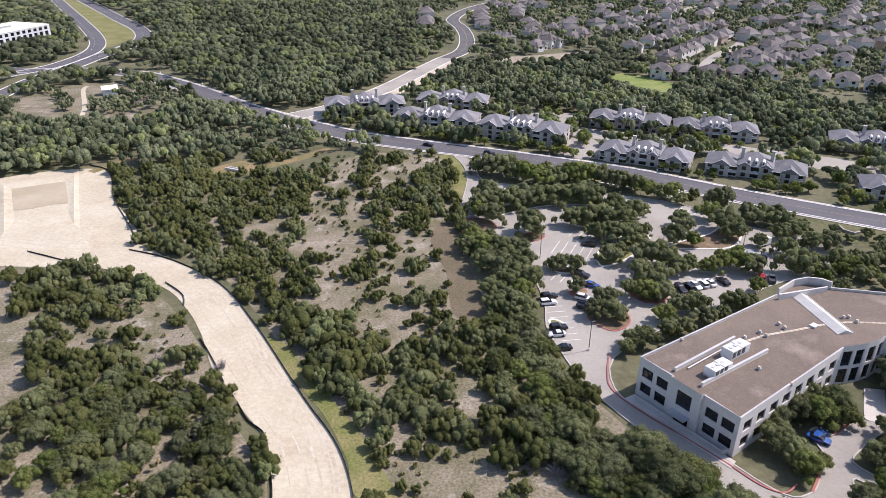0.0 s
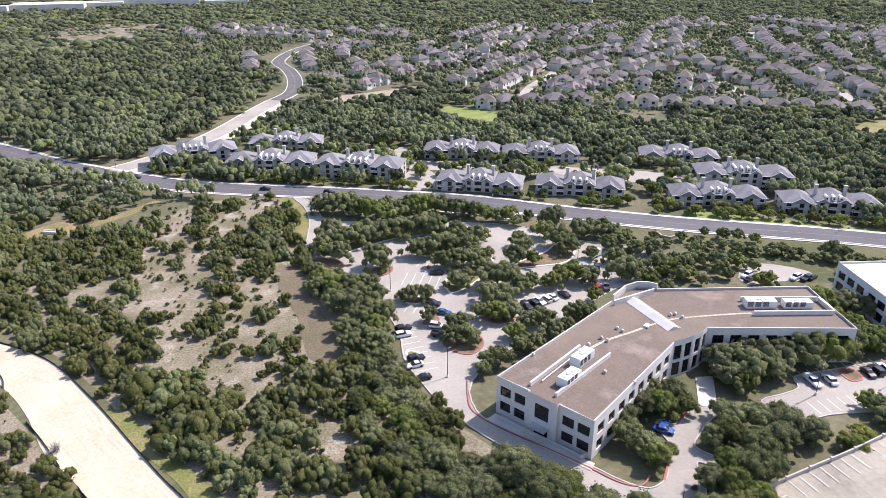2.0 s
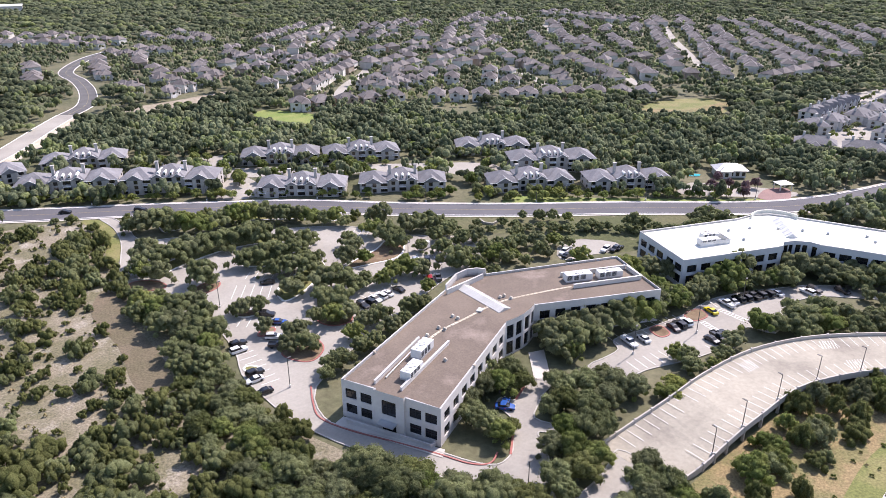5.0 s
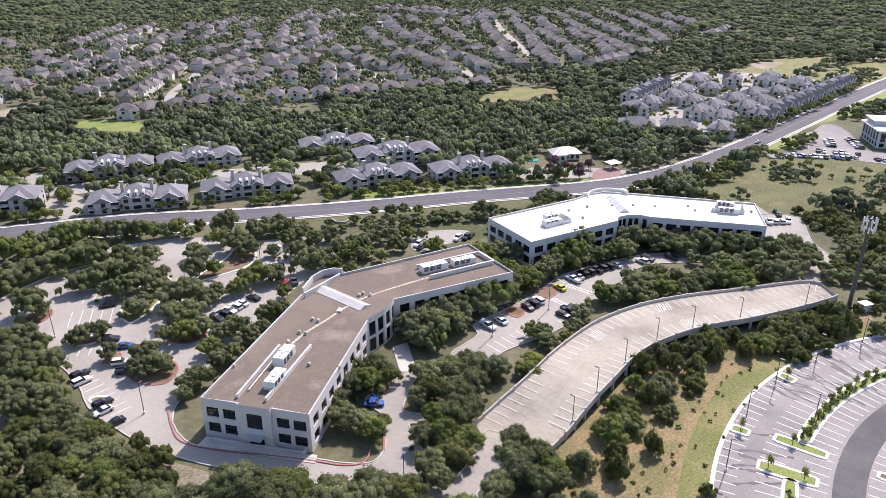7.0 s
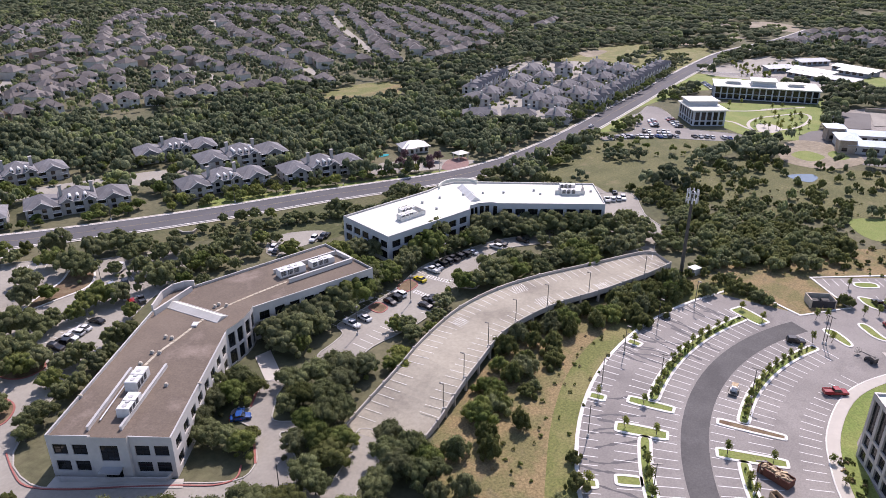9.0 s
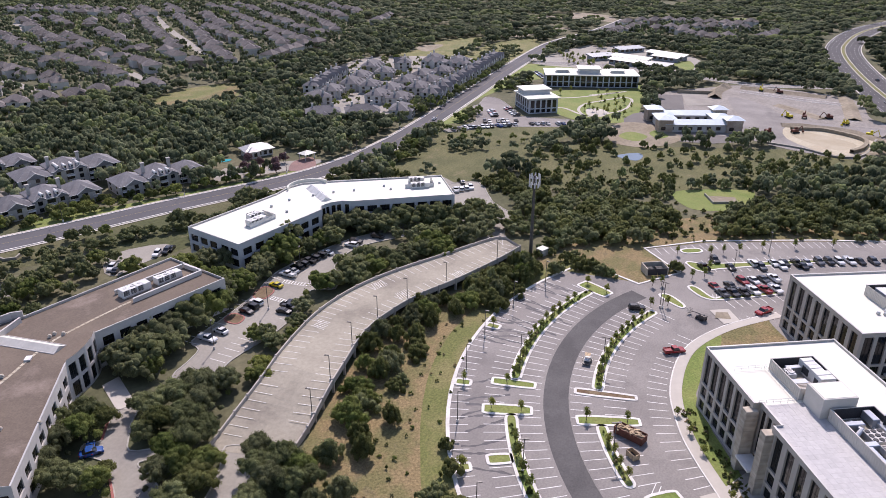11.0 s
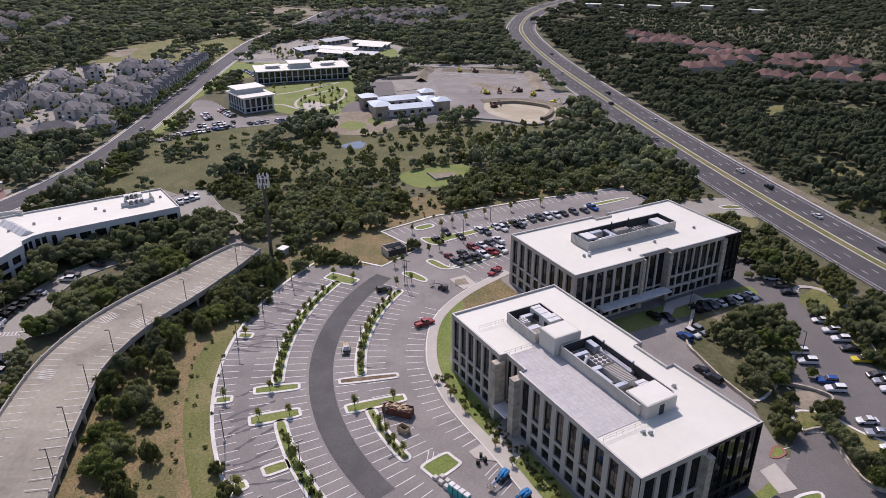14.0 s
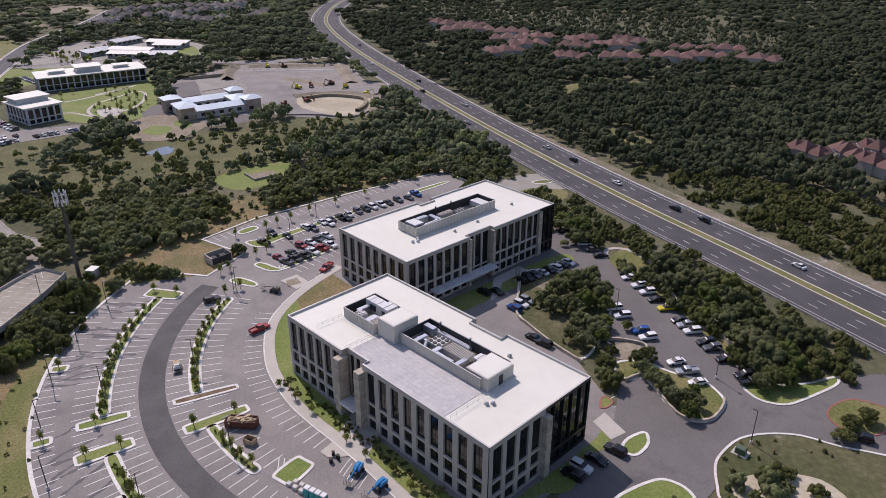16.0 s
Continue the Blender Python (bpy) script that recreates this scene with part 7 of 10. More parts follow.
pv = thing("pavilion", 270, 190, 0, -0.3, "small open pavilion with white hipped roof", "pavilion")
s = Shape()
hip(s, -3, 3, -2.5, 2.5, 3, 1.3, 0.4)
part("roof", s, whiteroof_mat, pv)
for x in (-2.7, 2.7):
    for y in (-2.2, 2.2):
        s = Shape()
        s.box(x, y, 0, 0.3, 0.3, 3)
        part("post", s, trim_mat, pv)
surface("swimming_pool", smooth([(250, 226.5), (253, 225), (255, 222.6), (252, 221), (249, 223.4)], 3, True), 0.12, pool_mat, "turquoise swimming pool by the clubhouse", "pool")

# ---- parking deck ----
DECK_L = smooth([(88.5, 93.0), (99.3, 94.6), (111.1, 96.2), (128.2, 99.5), (144.0, 101.0), (160.3, 98.8), (175.2, 93.2), (191.4, 84.7), (209.2, 75.4), (212.6, 71.0)], 4)
DECK_R = smooth([(92.5, 76.0), (101.5, 76.8), (110.0, 78.4), (124.0, 81.2), (139.4, 84.0), (153.0, 82.6), (165.0, 79.2), (176.5, 74.0), (195.0, 67.4), (207.5, 64.0)], 4)
deck = thing("parking_deck", 150, 88, 0, label="long curved concrete parking deck with painted stalls", category="parking garage")
N = len(DECK_L)
DZ = [0.1 + 2.9 * min(1.0, max(0.0, (k - 1) / 9)) for k in range(N)]


def d_at(line, k, z=0.0):
    return (line[k][0] - 150, line[k][1] - 88, z)


s = Shape()
for k in range(N - 1):
    s.face(d_at(DECK_R, k, DZ[k]), d_at(DECK_R, k + 1, DZ[k + 1]), d_at(DECK_L, k + 1, DZ[k + 1]), d_at(DECK_L, k, DZ[k]))
part("deck_slab", s, deck_mat, deck)
for line, side in ((DECK_L, 1), (DECK_R, -1)):
    out_, in_ = offset(line, 0.15), offset(line, -0.15)
    s = Shape()
    for k in range(N - 1):
        for a, b in ((out_, 1), (in_, -1)):
            p, q = d_at(a, k), d_at(a, k + 1)
            s.face((p[0], p[1], DZ[k] - 0.8), (q[0], q[1], DZ[k + 1] - 0.8), (q[0], q[1], DZ[k + 1] + 0.85), (p[0], p[1], DZ[k] + 0.85))
        s.face((*d_at(out_, k)[:2], DZ[k] + 0.85), (*d_at(out_, k + 1)[:2], DZ[k + 1] + 0.85), (*d_at(in_, k + 1)[:2], DZ[k + 1] + 0.85), (*d_at(in_, k)[:2], DZ[k] + 0.85))
    part("parapet_wall", s, beige_mat, deck)
    for k in range(2, N, 2):
        s = Shape()
        s.box(*d_at(line, k)[:2], 0, 0.55, 0.55, DZ[k] + 1.05, math.atan2(line[k][1] - line[k - 1][1], line[k][0] - line[k - 1][0]), 0.05)
        part("pier", s, beige_mat, deck)
    # dark louvre-coloured sheet behind each deck edge, for the shade of the open level
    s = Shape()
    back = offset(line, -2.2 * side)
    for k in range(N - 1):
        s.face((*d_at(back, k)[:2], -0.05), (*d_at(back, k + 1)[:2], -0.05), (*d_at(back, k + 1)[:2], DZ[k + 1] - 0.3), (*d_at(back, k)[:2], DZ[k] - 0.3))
    part("back_wall", s, louvre_mat, deck, "dark sheet for the shade under the deck edge")
s = Shape()
k = N - 1
s.face((*d_at(DECK_R, k)[:2], 0), (*d_at(DECK_L, k)[:2], 0), (*d_at(DECK_L, k)[:2], 3.85), (*d_at(DECK_R, k)[:2], 3.85))
part("end_wall", s, beige_mat, deck)
for line, side in ((DECK_L, -1), (DECK_R, 1)):
    lift = 0.02
    for x, y, a in along(line, 2.7, 5.0):
        j = min(range(N), key=lambda q: (line[q][0] - x) ** 2 + (line[q][1] - y) ** 2)
        z = DZ[min(j + 1, N - 1)] + lift if DZ[j] > 2.8 else DZ[j] + 0.12
        nx, ny = -math.sin(a) * side, math.cos(a) * side
        p = [(x + nx * 0.5 - 150, y + ny * 0.5 - 88), (x + nx * 5.2 - 150, y + ny * 5.2 - 88)]
        s = Shape()
        s.strip(offset(p, 0.06), offset(p, -0.06), z)
        part("stall_line", s, line_mat, deck)
for x, y, a in ((164.0, 93.9, -0.45), (161.8, 84.6, -0.35), (180.6, 74.8, -0.4), (137.5, 96.6, 0.1)):
    s = Shape()
    c, e = math.cos(a), math.sin(a)
    for q in range(6):
        l = [(x - 150 + c * (q * 0.75 - 1.9) + e * 1.9, y - 88 + e * (q * 0.75 - 1.9) - c * 1.9), (x - 150 + c * (q * 0.75 - 1.0) - e * 1.9, y - 88 + e * (q * 0.75 - 1.0) + c * 1.9)]
        s.strip(offset(l, 0.07), offset(l, -0.07), 3.03)
    part("hatched_bay", s, line_mat, deck, "white hatched bay")
OPEN_POLYS.append(DECK_L + DECK_R[::-1])
OPEN_LINES.append((DECK_R, 2.0))


def lamp_post(x, y, z=0.0, h=8.0, turn=0.0, double=False, label="dark steel car park lamp post with a flat head"):
    ob = thing("street_lamp", x, y, z, turn, label, "street lamp", "lamp posts")
    s = Shape()
    s.tube((0, 0, 0), (0, 0, 0.7), 0.28, 0.28, 10)
    part("base", s, kerb_mat, ob, "concrete base")
    s = Shape()
    s.tube((0, 0, 0.7), (0, 0, h), 0.11, 0.08, 8)
    part("pole", s, steel_mat, ob)
    for d in ((1, -1) if double else (1,)):
        s = Shape()
        s.box(d * 0.55, 0, h - 0.1, 1.0, 0.4, 0.14, chamfer=0.03)
        part("lamp_head", s, steel_mat, ob)


for k in (6, 10, 14, 18, 22, 27, 32):
    lamp_post(DECK_R[k][0] * 0.96 + DECK_L[k][0] * 0.04, DECK_R[k][1] * 0.96 + DECK_L[k][1] * 0.04, DZ[k], 7.0, 1.7)
for a in (128, 112, 101, 91, 80, 70):
    x, y = arc(100.6, a, a + 1)[0]
    lamp_post(x, y, 0.05, 8.3, radians(a + 180))
for r, a in ((68.8, 92), (68.8, 60), (68.8, 120), (88.6, 96), (88.6, 122)):
    x, y = arc(r, a, a + 1)[0]
    lamp_post(x, y, 0.1, 8.3, radians(a), True)
for x, y in ((190.4, 15.8), (222, -2), (242, -12), (36, 146), (66, 88), (30, 196), (56, 206), (92, 196), (120, 118), (143, 118), (168, 124), (128, -72), (152, -86), (120, -96), (178, -66), (98, -90), (66, -96)):
    lamp_post(x, y, 0.05, 8.3, 0.4)

# ---- trees ----
PHI = (1 + 5 ** 0.5) / 2
ICO_V = np.array([(a, b, 0) for a in (-1, 1) for b in (-PHI, PHI)] + [(0, a, b) for a in (-1, 1) for b in (-PHI, PHI)] + [(b, 0, a) for a in (-1, 1) for b in (-PHI, PHI)], float)
ICO_V /= np.linalg.norm(ICO_V[0])
ICO_T = np.array([t for t in ((i, j, k) for i in range(12) for j in range(i + 1, 12) for k in range(j + 1, 12))
                  if all(abs(np.linalg.norm(ICO_V[p] - ICO_V[q]) - 1.0515) < 0.01 for p, q in ((t[0], t[1]), (t[1], t[2]), (t[0], t[2])))])
for q in range(20):
    a, b, c = ICO_V[ICO_T[q]]
    if np.cross(b - a, c - a) @ (a + b + c) < 0:
        ICO_T[q] = ICO_T[q][[0, 2, 1]]


# the under sides of leaf clumps stay open
CLUMP_T = np.array([t for t in ICO_T if ICO_V[t].mean(0)[2] > -0.45])


def crown(lobes, sprays, size, core=0.95, loose=0.6, rough=0.22):
    """A crown: knobbly leaf clumps (rows of x, y, z, rx, ry, rz) and leaf sprays all over them. Returns points, triangles and which are clumps."""
    lobes = np.asarray(lobes, float)
    v, t, k = [], [], 0
    for c in lobes:
        p = ICO_V * (1 - rough + 2 * rough * rng.random((12, 1))) * c[3:] * core + c[:3]
        v.append(p), t.append(CLUMP_T + k)
        k += 12
    clumps = sum(len(q) for q in t)
    if sprays:
        pick = rng.choice(len(lobes), sprays, p=(w := lobes[:, 3] ** 2) / w.sum())
        d = rng.normal(size=(sprays, 3))
        d[:, 2] = np.abs(d[:, 2]) * 0.95 - 0.42
        d /= np.linalg.norm(d, axis=1, keepdims=True)
        at = lobes[pick, :3] + d * lobes[pick, 3:] * rng.uniform(0.82, 1.22, (sprays, 1))
        n = d + rng.normal(size=(sprays, 3)) * loose
        n /= np.linalg.norm(n, axis=1, keepdims=True)
        a = np.cross(n, rng.normal(size=(sprays, 3)))
        a /= np.linalg.norm(a, axis=1, keepdims=True)
        b = np.cross(n, a)
        sz = size * rng.uniform(0.6, 1.3, (sprays, 1))
        tri = np.stack([at - a * sz - b * sz * 0.5, at + b * sz + n * sz * 0.2, at + a * sz - b * sz * 0.3], 1).reshape(-1, 3)
        v.append(tri)
        t.append(np.arange(3 * sprays).reshape(-1, 3) + k)
    return np.concatenate(v), np.concatenate(t), np.arange(clumps + sprays) < clumps


def oak_lobes(n, spread, low, high, small=0.15, large=0.30):
    """Clumps of many sizes over a low uneven dome, round one heart."""
    k = np.arange(n) + 0.5
    a = k * 2.39996 + rng.uniform(-0.5, 0.5, n)
    edge = 0.80 + 0.16 * np.sin(2 * a + rng.uniform(0, 6)) + 0.1 * np.sin(3 * a + rng.uniform(0, 6))
    r = spread * np.sqrt(k / n) * edge * rng.uniform(0.86, 1.12, n)
    z = low + (high - low) * (0.06 + 0.74 * np.sqrt(np.clip(1 - (r / spread) ** 2, 0.02, 1)) + rng.uniform(-0.10, 0.12, n))
    s = spread * rng.uniform(small, large, n)
    out = np.stack([r * np.cos(a), r * np.sin(a), z, s, s * rng.uniform(0.8, 1.25, n), s * 0.85], 1)
    return np.concatenate([[(0, 0, low + (high - low) * 0.42, spread * 0.66, spread * 0.62, (high - low) * 0.30)], out]) if n > 12 else out


def bush_lobes(n, small=0.17, large=0.32):
    """Upright clumps of a juniper, the tallest in the middle."""
    k = np.arange(n) + 0.5
    a = k * 2.39996 + rng.uniform(-0.5, 0.5, n)
    r = 0.78 * np.sqrt(k / n) * rng.uniform(0.75, 1.15, n)
    s = rng.uniform(small, large, n)
    out = np.stack([r * np.cos(a), r * np.sin(a), 0.80 - 0.75 * r ** 1.5 + rng.uniform(-0.14, 0.12, n), s, s * rng.uniform(0.8, 1.25, n), s * 1.15], 1)
    return np.concatenate([[(0, 0, 0.42, 0.55, 0.55, 0.42)], out]) if n > 8 else out


def trunk_shape(h, r, limbs, spread):
    s = Shape()
    s.tube((0, 0, 0), (0.1, 0.05, h * 0.45), r, r * 0.75, 7)
    for k in range(limbs):
        a = 2 * math.pi * k / limbs + 0.4
        s.tube((0.1, 0.05, h * 0.42), (spread * 0.5 * math.cos(a), spread * 0.5 * math.sin(a), h * 0.8), r * 0.55, r * 0.2, 5)
    return s


OAKS, YELLOW, JUNIPERS, YOUNG, GARDEN, BARE, MYRTLES = [], [], [], [], [], [], []
for k in range(6):
    v, t, inner = crown(oak_lobes(40, 1.0, 0.1, 1.25, 0.16, 0.29), 2100, 0.038, 0.9, 0.9)
    OAKS.append((trunk_shape(0.8, 0.05, 5, 1.0).mesh("trunk", bark_mat), np_mesh("crown", v, t, (oak_mat, oak_mat, greyoak_mat, roadside_mat, juniper_mat, oak_mat)[k], soft=inner)))
    v, t, inner = crown(bush_lobes(24, 0.16, 0.29), 850, 0.045, 0.9, 0.9)
    JUNIPERS.append((trunk_shape(0.4, 0.06, 3, 0.5).mesh("trunk", bark_mat), np_mesh("crown", v, t, (juniper_mat, oak_mat, juniper_mat, greyoak_mat, juniper_mat, roadside_mat)[k], soft=inner)))
for k in range(3):
    v, t, inner = crown([(0, 0, 0.55, 0.2, 0.2, 0.22), (0.06, 0.04, 0.75, 0.16, 0.16, 0.2), (-0.04, 0.02, 0.92, 0.1, 0.1, 0.12)], 150, 0.05, 0.7)
    v2, t2, inner2 = crown(oak_lobes(22, 1.0, 0.1, 1.2, 0.2, 0.36), 700, 0.055, 0.92, 0.9)
    GARDEN.append((trunk_shape(0.7, 0.06, 4, 1.0).mesh("trunk", bark_mat), np_mesh("crown", v2, t2, roadside_mat, soft=inner2)))
    YELLOW.append((GARDEN[-1][0], np_mesh("crown", v2, t2, bright_mat, soft=inner2)))
    MYRTLES.append((GARDEN[-1][0], np_mesh("crown", v2, t2, myrtle_mat, soft=inner2)))
    tw = Shape()
    for j in range(46):
        a, e = rng.uniform(0, 6.28), rng.uniform(0.35, 1.4)
        p0 = (rng.normal() * 0.22, rng.normal() * 0.22, rng.uniform(0.0, 0.3))
        tw.tube(p0, (p0[0] + math.cos(a) * math.cos(e) * 0.9, p0[1] + math.sin(a) * math.cos(e) * 0.9, p0[2] + math.sin(e) * 0.8), 0.035, 0.01, 3)
    BARE.append(tw.mesh("twig_clump", dead_mat))
    YOUNG.append((trunk_shape(0.8, 0.022, 3, 0.25).mesh("trunk", bark_mat), np_mesh("crown", v, t, bright_mat, soft=inner)))


def plant(kinds, name, x, y, width, height, label, category="tree", group="", z=0.0):
    trunk, leaves = kinds[rng.integers(len(kinds))]
    ob = thing(name, x, y, z, rng.uniform(0, 6.28), label, category, group)
    ob.scale = (width, width * rng.uniform(0.85, 1.15), height)
    part("trunk", trunk, None, ob)
    part("crown", leaves, None, ob)
    return ob


TREES = []


OAK_PLACES, FAR_TREES = [], []


def oaks(points, width, height=None, label="round-crowned live oak with dense dark green leaves"):
    for x, y in points:
        x, y = 0.965 * x + rng.normal() * 0.4, 0.965 * y + rng.normal() * 0.4
        w = width * 1.26 * rng.uniform(0.75, 1.2)
        OAK_PLACES.append((math.hypot(x, y), x, y, w, (height or w * 1.05) * rng.uniform(0.85, 1.15), label))
        TREES.append((x, y))


def belt(line, half, step, width):
    out = []
    for x, y, a in along(line, step):
        d = rng.uniform(-half, half)
        out.append((x - math.sin(a) * d, y + math.cos(a) * d))
    oaks(out, width)


def grove(places, label="round-crowned live oak with dense dark green leaves"):
    """Single oaks: x, y and the crown's half width."""
    for x, y, w in places:
        OAK_PLACES.append((math.hypot(x, y), x, y, w * rng.uniform(1.1, 1.3), w * rng.uniform(1.0, 1.25) + 0.9, label))
        TREES.append((x, y))


# oaks of the old car park
grove([(13.6, 271.3, 2.9), (18.8, 269.5, 4.8), (24.3, 269.1, 5.3), (28.1, 264.5, 4.3), (33.0, 260.9, 4.7), (38.0, 258.0, 4.2), (43.2, 259.6, 4.2), (49.7, 260.8, 4.7), (55.3, 260.3, 4.3), (60.0, 260.9, 4.3), (63.8, 257.6, 3.8), (67.7, 254.9, 3.8), (72.6, 252.0, 3.7), (75.7, 247.0, 3.7), (79.5, 244.4, 3.2), (84.0, 244.3, 3.7), (85.7, 239.2, 2.7), (12.1, 231.8, 3.4), (15.7, 238.6, 4.8), (19.1, 234.7, 4.3), (24.2, 235.8, 4.7), (29.5, 237.9, 4.8), (34.6, 237.9, 4.8), (40.1, 240.1, 4.4), (45.4, 240.2, 4.4), (50.7, 240.2, 4.9), (54.2, 237.3, 4.4), (60.7, 233.4, 3.5), (66.5, 227.5, 3.9), (14.8, 246.1, 1.8)])
grove([(16.8, 222.8, 3.7), (12.5, 226.6, 2.9)])
grove([(43.2, 220.1, 3.7), (48.4, 219.9, 4.1), (54.2, 220.6, 4.6), (59.8, 218.8, 4.5), (49.5, 209.7, 3.6), (55.1, 208.8, 4.0), (60.1, 206.2, 3.6), (62.8, 205.3, 2.4), (65.8, 211.7, 2.4), (50.9, 193.5, 3.4), (55.1, 198.6, 2.3), (28.6, 214.1, 4.4), (30.9, 211.0, 2.4), (35.4, 188.3, 2.9), (39.6, 187.8, 2.5), (32.9, 188.4, 2.2), (37.7, 174.6, 2.4), (43.3, 166.0, 3.3), (45.0, 160.6, 2.9), (40.5, 161.5, 2.6), (46.4, 168.4, 2.4), (46.7, 158.5, 1.6), (29.3, 159.6, 2.5)])
grove([(60.7, 192.4, 4.1), (65.2, 191.8, 4.1), (57.9, 181.0, 3.9), (61.4, 177.9, 3.9), (56.4, 171.0, 3.4), (60.6, 170.7, 3.1), (68.6, 185.6, 3.3), (73.3, 188.3, 3.0), (52.1, 173.5, 2.4), (73.8, 205.6, 4.0), (79.6, 204.7, 2.8), (80.2, 214.8, 3.3), (80.1, 220.3, 3.0), (88.6, 189.9, 3.9), (92.0, 186.6, 3.5), (84.3, 189.1, 3.5), (79.3, 186.3, 2.6), (88.5, 175.0, 2.6), (63.5, 164.5, 2.7), (67.9, 164.8, 3.4), (68.5, 157.8, 3.0), (58.3, 159.5, 2.6), (61.8, 153.6, 2.6), (57.2, 152.0, 2.5), (50.5, 148.3, 2.8), (47.3, 147.9, 2.5), (44.8, 144.6, 2.1), (78.4, 164.9, 3.1), (82.2, 165.5, 2.8), (73.4, 159.5, 2.4)])
# thicket beside the car park
grove([(9.2, 182, 2.8), (13.6, 172.5, 3.2), (13.8, 163, 3.0), (17.5, 167, 3.2), (13, 155, 2.6), (17, 152, 2.6), (8.8, 212, 2.6), (14.5, 205, 3.0), (5.8, 210.3, 2.7), (9.6, 204.8, 3.8), (7.4, 199.4, 3.0), (13.1, 197.6, 4.1), (18.0, 196.0, 4.1), (23.1, 196.3, 3.7), (24.7, 189.9, 3.2), (12.1, 188.4, 3.9), (16.5, 185.1, 3.9), (21.2, 183.6, 3.9), (24.9, 177.1, 3.8), (27.1, 171.3, 3.0), (17.7, 176.0, 3.4), (21.6, 171.4, 3.3), (24.8, 167.2, 2.9), (20.9, 162.3, 3.8), (24.4, 161.2, 2.6), (18.3, 160.2, 2.8), (21.1, 155.1, 2.8), (27.3, 150.3, 3.0), (22.8, 149.1, 2.1)])
# oaks between road and offices
grove([(98.4, 234.7, 4.6), (94.3, 217.3, 4.7), (95.0, 210.3, 3.8), (104.3, 222.2, 4.0), (92.1, 226.0, 3.5), (107.9, 222.6, 4.0), (113.9, 221.0, 4.5), (115.8, 212.2, 3.5), (110.1, 210.2, 3.0), (107.2, 199.5, 2.9), (104.8, 186.5, 4.3), (109.9, 185.0, 2.4), (118.1, 190.0, 3.3), (120.9, 187.5, 2.9), (126.6, 189.0, 2.9), (132.5, 190.5, 3.4), (138.6, 188.6, 3.4), (144.7, 186.7, 3.0), (135.4, 181.3, 2.9), (144.1, 170.4, 2.9), (121.7, 181.9, 2.4), (111.6, 183.5, 2.4), (117.6, 203.6, 3.0), (122.7, 202.5, 3.0), (136.6, 199.6, 2.2), (148.5, 183.4, 2.1)])
grove([(120.0, 217.1, 2.2), (125.1, 209.8, 1.8), (117.7, 186.7, 2.4), (126.6, 194.5, 2.0), (124.9, 182.9, 2.4), (126.4, 177.3, 2.2), (112.8, 191.9, 2.4), (106.6, 200.2, 2.0), (131.9, 194.3, 1.8), (141.8, 190.5, 1.8), (139.1, 199.4, 1.6), (109.9, 180.6, 2.4), (104.2, 185.3, 2.6), (112.6, 175.2, 2.2), (113.7, 227.0, 1.8), (113.1, 218.6, 1.8), (114.6, 203.0, 1.8), (144.8, 173.0, 2.2), (136.6, 179.2, 2.0), (149.7, 213.6, 1.8), (154.7, 209.5, 2.1), (159.0, 206.9, 2.1), (163.6, 203.4, 2.2), (164.1, 192.6, 1.7), (167.4, 189.0, 1.8), (180.5, 187.2, 2.4), (184.7, 185.4, 2.4), (101.0, 204.7, 2.4)], "young oak with olive green leaves on rough grass")
# old oaks behind the new offices
grove([(165.1, -74.4, 3.4), (167.6, -79.7, 3.8), (168.4, -85.1, 3.5), (161.5, -85.5, 3.1), (162.9, -68.6, 2.2), (157.9, -70.0, 2.7), (157.1, -74.5, 3.0), (157.7, -79.7, 3.1), (155.4, -84.3, 2.2), (148.4, -73.3, 2.6), (145.1, -75.7, 2.9), (143.6, -69.0, 2.0), (139.2, -70.9, 2.5), (141.0, -76.2, 2.2), (147.1, -80.5, 2.1), (144.8, -85.6, 1.2), (130.1, -80.6, 1.6), (130.7, -83.8, 2.0), (125.5, -79.7, 1.9), (122.0, -80.6, 1.9), (118.6, -81.5, 2.1), (114.5, -81.3, 2.1), (113.0, -83.8, 1.8), (115.5, -87.3, 1.4), (108.5, -81.8, 2.1), (110.7, -85.8, 1.5)], label='dark grey-green live oak behind the new offices')
grove([(172.9, -111.3, 3.8), (170.4, -114.5, 3.8), (165.0, -104.3, 2.3), (161.0, -107.4, 3.2), (163.3, -113.9, 3.3), (161.2, -116.2, 3.0), (160.4, -121.0, 3.7), (156.6, -123.0, 3.3), (151.7, -113.9, 3.5), (149.5, -117.5, 3.5), (148.9, -121.3, 3.0), (143.4, -109.5, 3.1), (140.1, -112.2, 3.4), (140.6, -117.4, 3.1), (134.1, -115.3, 3.1), (132.3, -110.3, 2.7), (127.0, -111.9, 3.5), (133.2, -120.2, 3.4), (130.3, -122.0, 3.1), (127.5, -123.0, 2.8), (122.2, -111.6, 3.5), (121.5, -115.5, 3.2), (118.0, -115.8, 2.6), (119.6, -106.8, 2.2), (114.1, -107.1, 3.1), (113.5, -110.3, 2.5), (113.7, -103.4, 2.2)], label='dark grey-green live oak behind the new offices')
belt([(36, 128), (40, 117), (46, 108), (52, 100), (58, 90), (64, 78), (72, 68)], 4.5, 2.2, 4.0)
